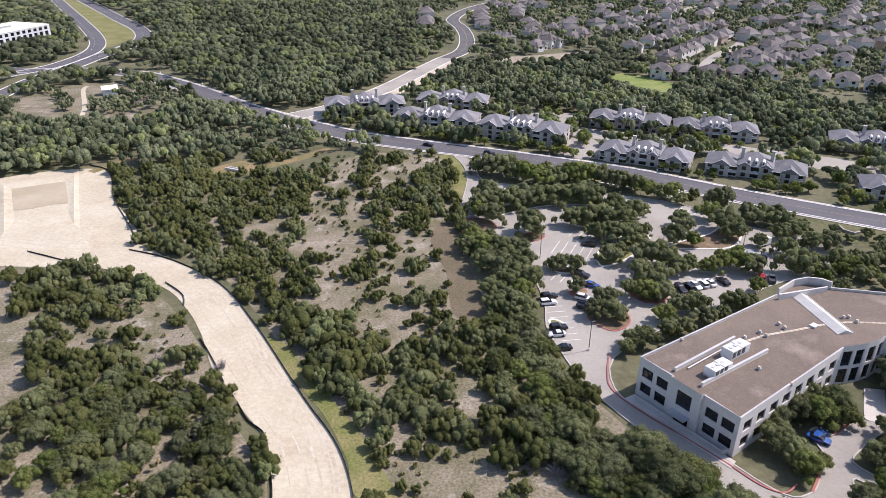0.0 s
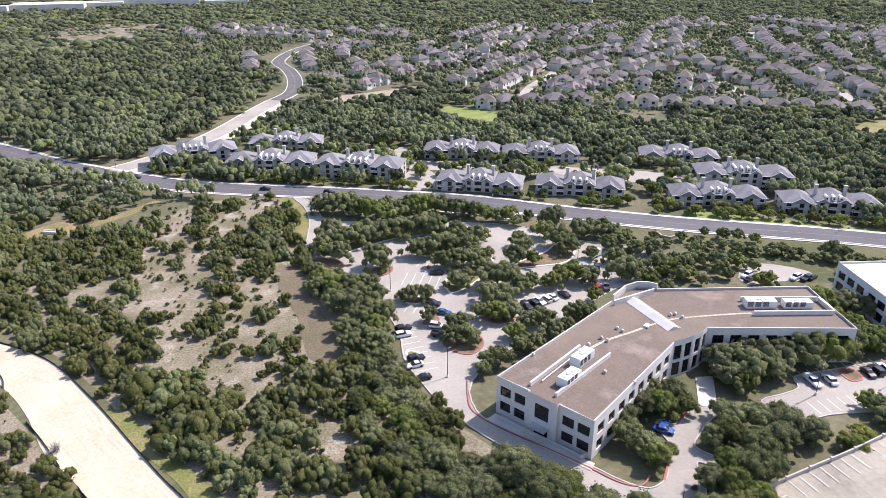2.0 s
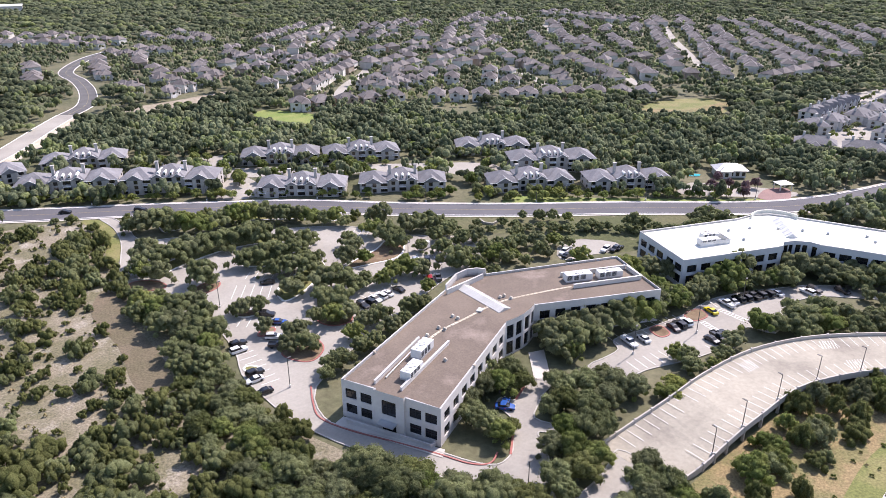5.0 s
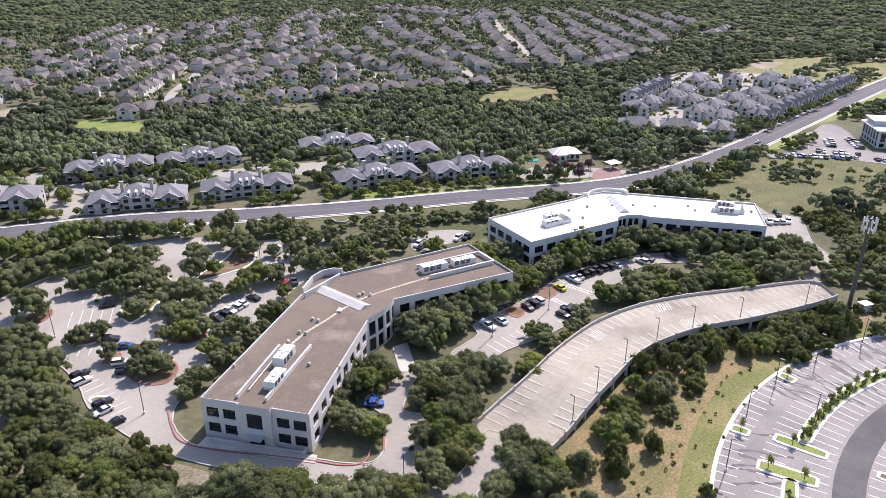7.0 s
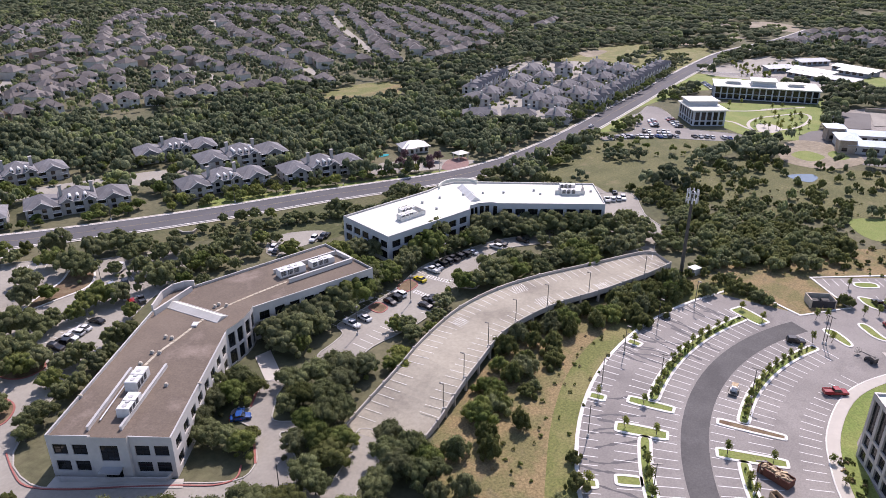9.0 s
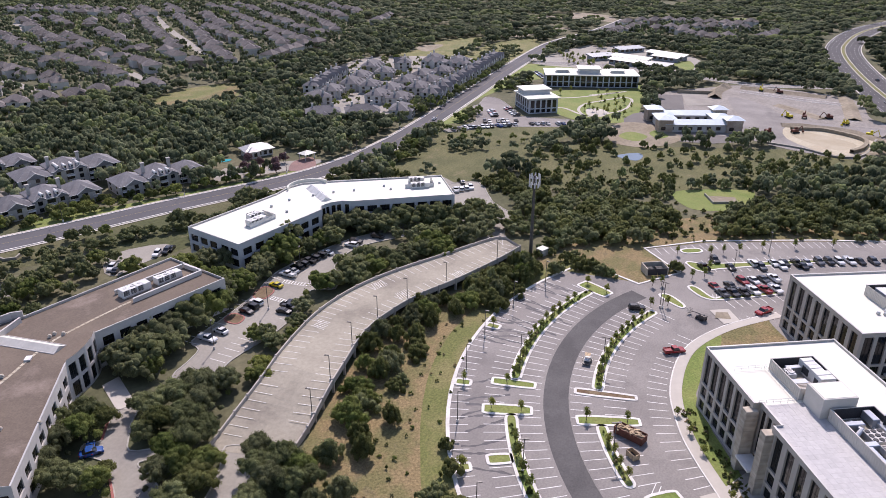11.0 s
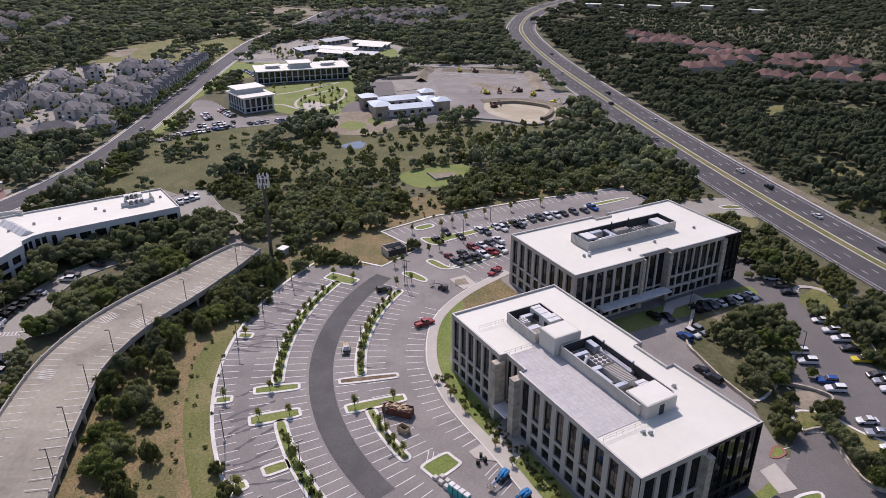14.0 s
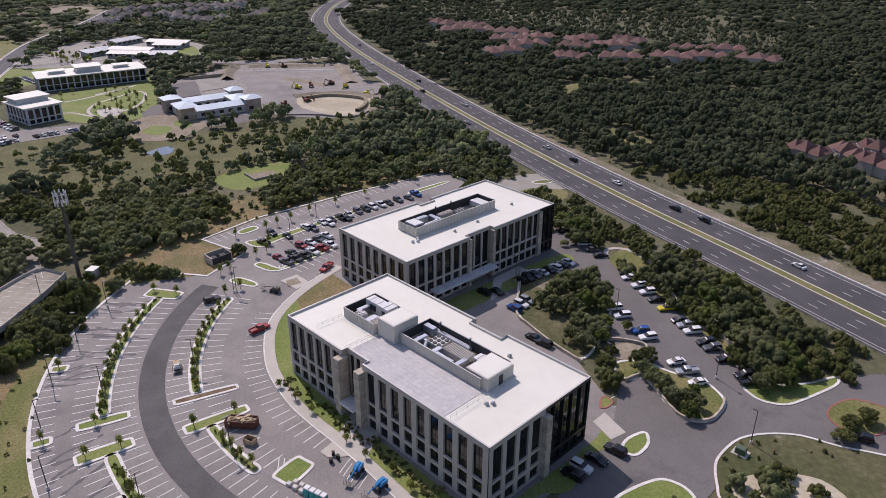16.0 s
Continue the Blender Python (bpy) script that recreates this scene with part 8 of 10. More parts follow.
grove([(65.1, 99.2, 3.2), (62.0, 100.8, 3.0), (59.9, 104.6, 3.2), (70.3, 104.2, 3.0), (69.7, 108.4, 3.0), (67.3, 112.2, 3.4), (73.9, 105.9, 2.1), (75.7, 120.9, 3.4), (69.3, 118.3, 3.2), (79.8, 119.8, 3.2), (84.7, 118.6, 2.5), (84.8, 123.1, 3.2), (79.9, 126.7, 3.2), (103.5, 132, 4.7), (107, 127.6, 4.5), (111.5, 131, 4.7), (113, 126.4, 3.6), (117.5, 130.5, 4.5), (122, 133.5, 4.1), (125, 130, 5.0), (131, 130, 5.3), (129, 134.5, 4.5), (141, 133.5, 4.7), (127.5, 110.2, 2.5), (101.5, 126.5, 3.7), (104.5, 123.6, 2.7), (137, 129.5, 3.6), (148, 131, 3.4), (116, 126.5, 2.9)])
grove([(71.8, 87.0, 3.4), (77.7, 86.8, 3.8), (80.0, 92.3, 3.6), (77.1, 94.8, 2.9), (83.0, 88.5, 3.0), (83.1, 97.9, 3.4), (87.2, 96.5, 3.7), (85.4, 107.1, 2.9), (89.1, 106.4, 3.8), (92.6, 102.6, 4.0), (92.0, 111.7, 3.4), (90.8, 95.1, 3.2), (97.3, 109.5, 4.0), (98.5, 103.0, 3.7), (92.2, 115.1, 2.6), (70.8, 83.4, 2.9), (91.0, 81.7, 3.2), (86.0, 77.9, 3.4), (90.0, 74.8, 3.3), (89.2, 70.6, 3.0), (83.5, 73.1, 3.4), (77.6, 73.7, 3.2), (84.8, 69.3, 3.2), (88.1, 67.0, 2.6), (103.2, 106.5, 3.8), (107, 103.5, 3.5), (104.5, 111.5, 2.7)])
oaks([(159, 164), (162, 158), (152, 158), (150, 150), (154, 145), (166, 152), (156, 139), (148, 139), (179, 145), (186, 143), (188, 135), (170, 140), (178, 137), (164, 137), (205, 141), (206, 134), (196, 131), (212, 129), (220, 123), (222, 115), (226, 108), (230, 102), (214, 120), (234, 96), (245, 94), (244, 88)], 4.2)
oaks([(180, 116), (176, 109), (182, 106), (192, 107), (188, 100), (199, 101), (200, 96), (202, 91), (210, 92), (206, 96), (195, 100), (186, 110), (172, 106), (216, 86), (222, 84), (169, 112), (165, 115), (139, 138), (147, 138), (156, 137), (236, 84), (228, 86)], 3.8)
oaks([(152, 111), (144, 109), (137, 107), (131, 108), (134, 113), (122, 104), (118, 102), (112, 108), (110, 110)], 2.4, label="young oak with yellow-green leaves")
oaks([(188, 192), (213, 186), (219, 185), (221, 179), (170, 200), (196, 180), (204, 178), (232, 172), (180, 176)], 3.2)
belt([(134, 222), (160, 206), (196, 187), (236, 168), (256, 156)], 4.0, 5.0, 2.2)
belt([(262, 166), (280, 158), (300, 154), (322, 154)], 4.0, 4.0, 2.8)
oaks([(97, -114), (100, -118), (102, -122)], 2.6)
oaks([(205, -98), (212, -101), (218, -96), (224, -100), (232, -96)], 3.0)


oaks([(x / 0.965, y / 0.965) for x, y in ((163, 133), (170, 131), (178, 130), (186, 128), (193, 126), (202, 121), (207, 114), (212, 107), (218, 100), (223, 93))], 2.5)
# thicket below the fire lane
belt([(21, 152), (23, 140), (25.5, 129), (28, 119), (34, 108.5), (42, 99), (50, 91), (57, 85)], 3.2, 1.7, 2.7)
belt([(14, 146), (18, 132), (21, 120), (27, 106), (36, 95), (46, 86)], 3.5, 2.4, 2.5)
# old oaks in the hollow beside the haul road
hollow = rng.uniform((-98, 78), (-32, 132), (170, 2))
hollow = hollow[inside(hollow, [(-98, 120), (-80, 128), (-66, 128), (-50, 122), (-40, 108), (-36, 84), (-98, 78)])]
oaks([tuple(p / 0.965) for p in hollow], 2.25)
# roadside trees before the apartments
for shift, share in ((12.0, 0.82), (17.5, 0.3)):
    for x, y, a in along(offset(main_line, shift), 5.2):
        if -60 < x < 244 and rng.random() < share and not (-92 < x < -66):
            w_ = rng.uniform(1.9, 3.1)
            plant(GARDEN if rng.random() < 0.7 else YELLOW, "garden_tree", x + rng.normal() * 0.8, y + rng.normal() * 0.8, w_, w_ * rng.uniform(1.0, 1.4), "leafy green roadside tree before the apartments", group="roadside trees")
            TREES.append((x, y))
for x, y in ((-84.6, 124.5), (-85.5, 135.9), (-73.3, 117.2), (19.8, 116.1), (-25.3, 144.4), (-111.2, 160.6), (-76.3, 119.8), (14.5, 161.8), (-68, 140), (-96, 150), (22, 104), (-52, 138)):
    ob = thing("bare_shrub", x, y, 0, rng.uniform(0, 6.28), "leafless grey shrub among green junipers", "shrub", "bare shrubs")
    ob.scale = (2.2, 2.2, 2.4)
    part("twig_clump", BARE[rng.integers(3)], None, ob)

# the fire lane, the car park's edge and a strip of cut grass stay open
at = np.array([p[1:3] for p in OAK_PLACES])
shut = near(at, [(37.5, 141), (36, 132.6), (37, 126), (40, 121), (46, 112), (53, 103), (58.4, 98), (65, 93)], 6.2)
shut |= near(at, [(28, 172), (28, 156), (29, 142), (32, 134)], 4.2) | inside(at, CUT_GRASS)
OAK_PLACES = [p for p, q in zip(OAK_PLACES, shut) if not q]
for x, y in ((240.2, 199.4), (250.7, 202.3), (246, 190), (252.4, 210.4), (253.2, 195.8), (260.7, 196.5), (244, 206)):
    plant(MYRTLES, "crepe_myrtle", x, y, rng.uniform(2.0, 2.8), rng.uniform(3.2, 4.2), "flowering pink crepe myrtle by the clubhouse", group="crepe myrtles")
for x, y, a, ln, steep in TOWNS:
    for q in (-0.25, 0.25):
        px_, py_ = x + math.cos(a) * q * ln + math.sin(a) * 11.5, y + math.sin(a) * q * ln - math.cos(a) * 11.5
        if np.hypot(*(np.array(HOUSE_AT) - (px_, py_)).T).min() > 6.3 and not near(np.array([(px_, py_)]), main_line, 9)[0]:
            w_ = rng.uniform(1.9, 2.8)
            FAR_TREES.append((px_, py_, w_, w_ * rng.uniform(1.5, 2.0)))

OAK_PLACES.sort()
for _, x, y, w, h, label in OAK_PLACES[:285]:
    plant(YELLOW if label.startswith("young oak with y") else GARDEN if label.startswith("young") else OAKS, "live_oak", x, y, w, h, label, group="live oaks")


def bush_row(points, w, h):
    for x, y in points:
        plant(JUNIPERS, "juniper", x, y, w * rng.uniform(0.7, 1.3), h * rng.uniform(0.8, 1.2), "dark green bushy juniper on dry ground", group="junipers")
        TREES.append((x, y))


def scatter(rmin, rmax, step, a0=-139, a1=35):
    """Jittered places in a ring sector (compass degrees counted from +y to the left)."""
    out = []
    n = int(2 * rmax / step)
    g = (np.stack(np.meshgrid(np.arange(n), np.arange(n)), -1).reshape(-1, 2) - n / 2) * step
    g = g + rng.uniform(-0.48, 0.48, g.shape) * step
    r = np.hypot(*g.T)
    q = np.degrees(np.arctan2(-g[:, 0], g[:, 1]))
    return g[(r > rmin) & (r < rmax) & (q > a0) & (q < a1)]


# trees round the roadside apartments
court = scatter(230, 420, 8.5)
court = court[inside(court, [(-58, 346), (-20, 328), (40, 312), (80, 286), (140, 258), (200, 222), (236, 208), (236, 250), (206, 306), (150, 326), (100, 346), (20, 384), (-50, 372)])]
court = court[((court[:, None] - np.array(HOUSE_AT)[None]) ** 2).sum(-1).min(1) > 95]
for x, y in court[rng.random(len(court)) < 0.45]:
    w_ = rng.uniform(1.9, 3.6)
    plant(GARDEN, "garden_tree", x, y, w_, w_ * rng.uniform(1.1, 1.5), "leafy green tree in the apartment grounds", group="apartment trees")
for x, y in rng.uniform((575, 118), (668, 170), (22, 2)):
    FAR_TREES.append((x, y, 2.2, 3.6))
for x, y, a in along([(544, 190), (480, 187), (436, 182.5), (404, 181), (372, 180), (352, 182)], 5.0):
    w_ = rng.uniform(2.6, 4.2)
    FAR_TREES.append((x + rng.normal() * 1.2, y + 2 + rng.normal() * 1.2, w_, w_ * rng.uniform(1.2, 1.6)))
for x, y in [(450 + 44 * rng.random(), 149 + 14 * rng.random()) for _ in range(26)] + [(362 + 26 * rng.random(), 146 + 10 * rng.random()) for _ in range(14)] + [(300 + 50 * rng.random(), 152 + 6 * rng.random()) for _ in range(16)]:
    w_ = rng.uniform(2.0, 3.4)
    FAR_TREES.append((x, y, w_, w_ * rng.uniform(1.2, 1.6)))
# loose trees over the field before the campus
wild = rng.uniform((318, 90), (360, 152), (46, 2))
for x, y in wild[inside(wild, [(318, 128), (318, 148), (346, 152), (352, 132), (344, 118), (358, 92), (346, 90)])]:
    w_ = rng.uniform(1.3, 2.6)
    FAR_TREES.append((x, y, w_, w_ * rng.uniform(1.2, 1.6)))
# trees in the courts of the townhouses
court = scatter(300, 600, 11.5)
court = court[inside(court, [(326, 232), (345, 196), (372, 178), (400, 180), (556, 190), (562, 262), (530, 290), (440, 296), (384, 276)])]
homes = np.array(HOUSE_AT)
court = court[((court[:, None] - homes[None]) ** 2).sum(-1).min(1) > 50]
for x, y in court:
    w_ = rng.uniform(1.8, 3.2)
    FAR_TREES.append((x, y, w_, w_ * rng.uniform(1.4, 1.8)))
for x, y, a in along([(392, 177), (430, 180), (480, 184), (556, 191)], 6.5):
    w_ = rng.uniform(2.0, 3.4)
    FAR_TREES.append((x + rng.normal(), y + rng.normal(), w_, w_ * 1.5))

# thicket beside the deck
th = []
for x, y, a in along([(106, 72), (120, 75), (140, 78), (160, 76), (176, 69), (190, 64), (204, 58)], 3.2):
    th.append((x + rng.uniform(-3, 3), y + rng.uniform(-4, 3.5)))
    if rng.random() < 0.5:
        th.append((x + rng.uniform(-3, 3), y + rng.uniform(-9, -4)))
bush_row(th, 3.4, 4.8)
bush_row([(100, 62), (112, 62), (96, 68), (88, 60), (90, 72), (84, 64)], 3.4, 5.0)

# saplings on the islands
for r, a0, a1, st in ((88.6, 100, 67, 2.6), (68.8, 99, 64, 3.4), (88.6, 128, 112, 3.0), (68.8, 126, 114, 3.0), (90, 102.2, 101, 1), (86, 109, 108, 1), (93, 109, 108, 1), (72, 111, 110, 1), (63, 111, 110, 1), (100.6, 120.3, 120, 1), (100.6, 103.3, 103, 1), (100.6, 87.4, 87, 1), (92, 64, 63, 1), (85, 64, 63, 1)):
    for k in range(max(1, int(abs(a1 - a0) / st))):
        x, y = arc(r, a0 + (st if a1 > a0 else -st) * k, a0 + 90)[0]
        plant(YOUNG, "sapling", x + rng.normal() * 0.2, y + rng.normal() * 0.2, rng.uniform(3.0, 4.4), rng.uniform(2.6, 3.8), "young staked tree in a kerbed island", group="car park saplings", z=0.14)
for x, y in ((205, 17.5), (203, 20), (213, 9.5), (216, 6), (192, 14), (189, 18), (237, 2), (240, -3), (234, 6), (222, 5), (268, -54), (252, -20), (258, -32), (246, -10), (230, 16)):
    plant(YOUNG, "sapling", x, y, 3.6, 3.6, "young staked tree in a kerbed island", group="car park saplings", z=0.14)
for k in range(9):
    x, y = on((146.2, 1.2), UA, VA, 3 + 6.5 * k, -5.5 + rng.normal() * 0.4)
    if not 18 < 3 + 6.5 * k < 29:
        plant(YOUNG, "sapling", x, y, 3.4, 2.4, "young tree in the lawn by the office", group="office saplings")

# ---- woods and scrub ----


def field_noise(xy, scale, seed=0.0):
    return np.array([noise.noise((x * scale, y * scale, seed)) for x, y in xy])


SPARSE = [  # polygon, how much of it is open (higher: barer), bush width
    ([(-10, 98), (-16, 108), (-24, 122), (-36, 140), (-40, 170), (-46, 200), (-50, 240), (-40, 290), (-10, 296), (6, 285), (10, 255), (4, 230), (2, 205), (10, 180), (14, 160), (20, 138), (30, 115), (40, 92), (0, 88)], 0.12),
    ([(-36, 86), (-46, 122), (-66, 156), (-90, 180), (-130, 192), (-190, 190), (-190, 90), (-90, 60)], -0.27),
    ([(340, -128), (330, -136), (278, -146), (240, -155), (212, -160), (187, -171), (130, -188), (120, -174), (170, -163), (214, -152), (260, -140), (310, -130)], -0.18),
    ([(281, 80), (282, 45), (297, 22), (299, 0), (320, -8), (334, -36), (378, -68), (388, -40), (370, 17), (360, 45), (352, 84), (310, 100)], 0.12),
    ([(250, 20), (278, 25), (294, 19), (306, -6), (280, 0), (271, 8), (262, 5), (272, -33), (284, -68), (262, -28), (246, 6), (231, 26), (220, 27)], 0.5),
    ([(270, 150), (262, 110), (300, 100), (340, 92), (326, 140), (310, 158)], 0.12),
    ([(-240, 380), (-200, 330), (-150, 330), (-130, 370), (-160, 405), (-205, 425)], 0.05),
    ([(-110, 330), (-100, 300), (-60, 262), (-44, 268), (-30, 292), (-52, 312), (-76, 322)], 0.2),
    ([(556, 230), (631, 240), (680, 232), (701, 217), (674, 198), (580, 190), (561, 196)], 0.12),
    ([(-250, 950), (-220, 1050), (-130, 1030), (-120, 920), (-180, 850), (-215, 830)], 0.1),
    ([(76, 66), (92, 70), (139, 80), (176, 70), (212, 50), (262, -28), (284, -68), (300, -62), (262, 20), (240, 44), (190, 64), (120, 54), (74, 40)], 0.45),
]
THICK = [  # stands with hardly a gap
    [(-135, 273), (-112, 311), (-78, 334), (-51, 321), (-55, 292), (-77, 274), (-92, 261), (-90, 238), (-76, 210), (-64, 183), (-74, 188), (-92, 205), (-105, 221)],
    [(-43, 156), (-33, 158), (-20, 148), (-3, 139), (-3, 126), (-7, 110), (-14, 115), (-23, 124), (-32, 136)],
    [(-43, 159), (-28, 159), (-15, 148), (-3, 148), (16, 155), (22, 127), (34, 115), (35, 102), (12, 106), (-6, 122), (-24, 128), (-34, 134)],
    [(-21, 256), (4, 276), (8, 245), (-8, 220), (-17, 234)],
    [(-129, 182), (-108, 186), (-80, 179), (-77, 167), (-93, 158), (-116, 158)],
    [(-104, 138), (-80, 143), (-56, 124), (-35, 108), (-32, 98), (-82, 97)],
    [(249, 82), (247, 57), (266, 38), (267, 20), (255, 22), (243, 32), (228, 42), (226, 54), (234, 63)],
    [(305, 5), (316, -28), (310, -53), (339, -92), (299, -104), (280, -96), (290, -69), (281, -44), (276, -16), (264, 2)],
    [(262, 100), (276, 96), (276, 76), (266, 64), (256, 66), (254, 84)],
    [(468, -27), (491, -21), (520, -40), (513, -52), (557, -55), (547, -62), (474, -81), (456, -72), (486, -60)],
]
HOODS = [[(120, 435), (400, 350), (600, 360), (860, 500), (900, 900), (300, 960), (150, 900), (100, 880), (-100, 960), (-100, 830), (-30, 690), (-25, 600), (25, 600), (40, 545), (120, 530), (140, 480)],
         [(480, -380), (760, -150), (900, -160), (700, -420), (560, -460)],
         [(735, 160), (860, 165), (915, 20), (820, -25), (740, 40)]]
APTS = [[(-62, 344), (-20, 326), (20, 314), (60, 286), (110, 262), (150, 236), (196, 218), (240, 205), (230, 240), (208, 300), (160, 318), (100, 346), (20, 380), (-30, 385)]]


def clear(xy, home=81):
    keep = np.ones(len(xy), bool)
    for p in OPEN_POLYS:
        keep &= ~inside(xy, p)
    for line, d in OPEN_LINES:
        step = max(1, len(line) // 60)
        keep &= ~near(xy, line[::step] + line[-1:], d)
    for k in range(0, len(xy), 4000):
        d = ((xy[k:k + 4000, None] - np.array(HOUSE_AT)[None]) ** 2).sum(-1).min(1)
        keep[k:k + 4000] &= d > home
    return keep


near_xy = scatter(60, 300, 4.3)
near_xy = near_xy[clear(near_xy)]
f1, f2 = field_noise(near_xy, 0.035), field_noise(near_xy, 0.11, 5.0)
density = 0.55 * f1 + 0.75 * f2
keep = density > -0.3
for poly, level in SPARSE:
    hit = inside(near_xy, poly)
    keep &= ~hit | (density > level)
for p in THICK:
    keep |= inside(near_xy, p) & (density > -0.34)
for p in APTS:
    keep &= ~inside(near_xy, p) | (rng.random(len(near_xy)) < 0.5)
oldlot = [(5, 292), (18, 275), (60, 255), (110, 240), (150, 215), (240, 180), (272, 120), (250, 60), (210, 60), (150, 82), (90, 60), (60, 80), (30, 135), (5, 230)]
keep &= ~inside(near_xy, oldlot)
if TREES:
    tx = np.array(TREES)
    d2 = ((near_xy[:, None] - tx[None]) ** 2).sum(-1).min(1)
    keep &= d2 > 9
near_xy, density = near_xy[keep], density[keep]
order = np.argsort(np.hypot(*near_xy.T))
near_xy, density = near_xy[order], density[order]
small = scatter(80, 300, 4.6)
small = small[clear(small)]
pick = np.zeros(len(small), bool)
for poly, level in SPARSE[:8]:
    pick |= inside(small, poly) & (rng.random(len(small)) < 0.5)
small = small[pick]
for (x, y), q in zip(near_xy[:240], density[:240]):
    w = rng.uniform(1.2, 2.6) * (1.2 if q > 0.25 else 0.85 if q < 0.05 else 1.0)
    plant(JUNIPERS, "juniper", x, y, w * 1.15, w * rng.uniform(1.25, 1.7), "dark green bushy juniper on dry ground", group="junipers")


def canopy(name, places, widths, heights, lobes, sprays, spray_size, label, mat=wood_mat, more=(), shares=(1.0,), upright=True):
    """Many crowns in one mesh, from a few crown shapes of several clumps each."""
    shapes = []
    for k in range(12):
        grow = 2.3 / math.sqrt(lobes + 3)
        l = bush_lobes(lobes, 0.32 * grow, 0.56 * grow) if upright else oak_lobes(lobes, 1.0, 0.0, 1.1, 0.36 * grow, 0.64 * grow)
        shapes.append(crown(l, sprays, spray_size))
    vs, ts, ids, soft, k = [], [], [], [], 0
    clump = field_noise(places, 0.03, 2.0) * 0.6 + rng.random(len(places))
    limits = np.quantile(clump, np.cumsum(shares)[:-1])
    # crowns beyond the highway take the dark leaf colour, for their backlit shade
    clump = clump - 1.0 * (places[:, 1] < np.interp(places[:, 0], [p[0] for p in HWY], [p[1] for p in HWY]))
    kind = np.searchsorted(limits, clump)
    for (x, y), w, h, i in zip(places, widths, heights, kind):
        v, t, inner = shapes[rng.integers(12)]
        a = rng.uniform(0, 6.28)
        c, s_ = math.cos(a), math.sin(a)
        p = np.stack([(v[:, 0] * c - v[:, 1] * s_) * w + x, (v[:, 0] * s_ + v[:, 1] * c) * w + y, v[:, 2] * h], 1)
        vs.append(p), ts.append(t + k), ids.append(np.full(len(t), i)), soft.append(inner)
        k += len(v)
    ob = new(name, np_mesh(name, np.concatenate(vs), np.concatenate(ts), mat, more, np.concatenate(ids), np.concatenate(soft)))
    return tagged(ob, label, "trees", kind="stuff")


shrubs = []
for r0, a0, a1 in ((88.6, 100, 67), (68.8, 99, 64), (88.6, 128, 112), (68.8, 126, 114)):
    shrubs += [(x + rng.normal() * 0.3, y + rng.normal() * 0.3) for x, y, _ in along(arc(r0, a0, a1), 1.5)]
shrubs += [on((146.2, 1.2), UA, VA, rng.uniform(1, 58), rng.uniform(-4.6, -1.4)) for _ in range(120)]
shrubs += [tuple(p) for p in rng.uniform((90, -112), (99, -80), (22, 2)) if inside(np.array([p]), slope)[0]]
# tufts and seedlings on the dry slopes
tufts = scatter(60, 320, 3.1)
tufts = tufts[rng.random(len(tufts)) < 0.3]
slopes = inside(tufts, [(80, 40), (82, 60), (92, 73), (139, 83), (178, 72), (206, 63), (226, 34), (206, 30), (188, 44), (150, 48), (112, 38), (92, 28)]) | inside(tufts, [(204, 36), (216, 50), (238, 44), (270, 12), (302, -60), (286, -74), (270, -50), (258, -24), (240, 6), (226, 22)])
for poly, level in SPARSE[:4]:
    slopes |= inside(tufts, poly)
slopes &= clear(tufts)
shrubs += [tuple(p) for p in tufts[slopes]]
shrubs = np.array(shrubs)
canopy("low_shrubs", shrubs, rng.uniform(0.35, 0.8, len(shrubs)), rng.uniform(0.5, 1.0, len(shrubs)), 4, 10, 0.2, "low shrubs and tufts in beds and on dry slopes", roadside_mat, (juniper_mat, straw_mat), (0.3, 0.4, 0.3))
rest = near_xy[240:]
w = rng.uniform(0.6, 1.5, len(small))
canopy("scrub_bushes", small, w * 1.1, w * rng.uniform(1.1, 1.7, len(small)), 9, 60, 0.085, "low scattered juniper bushes on dry ground", juniper_mat)
far_oaks = np.array([p[1:5] for p in OAK_PLACES[285:]])
canopy("oak_grove", far_oaks[:, :2], far_oaks[:, 2] * 1.12, far_oaks[:, 3] * 1.2, 24, 220, 0.055, "live oaks in rows farther off", oak_mat, (greyoak_mat, roadside_mat), (0.6, 0.2, 0.2), False)
more_trees = np.array(FAR_TREES)
canopy("courtyard_trees", more_trees[:, :2], more_trees[:, 2], more_trees[:, 3], 8, 30, 0.1, "leafy green trees between the townhouses", roadside_mat, (oak_mat, woodlight_mat), (0.45, 0.45, 0.1), False)
w = rng.uniform(1.4, 2.9, len(rest))
for p in THICK:
    w = w * np.where(inside(rest, p), 1.2, 1.0)
canopy("scrub_wood", rest, w * 1.2, w * rng.uniform(1.2, 1.7, len(rest)), 11, 70, 0.075, "thick dark green juniper and oak scrub", juniper_mat, (oak_mat, woodlight_mat), (0.6, 0.33, 0.07))


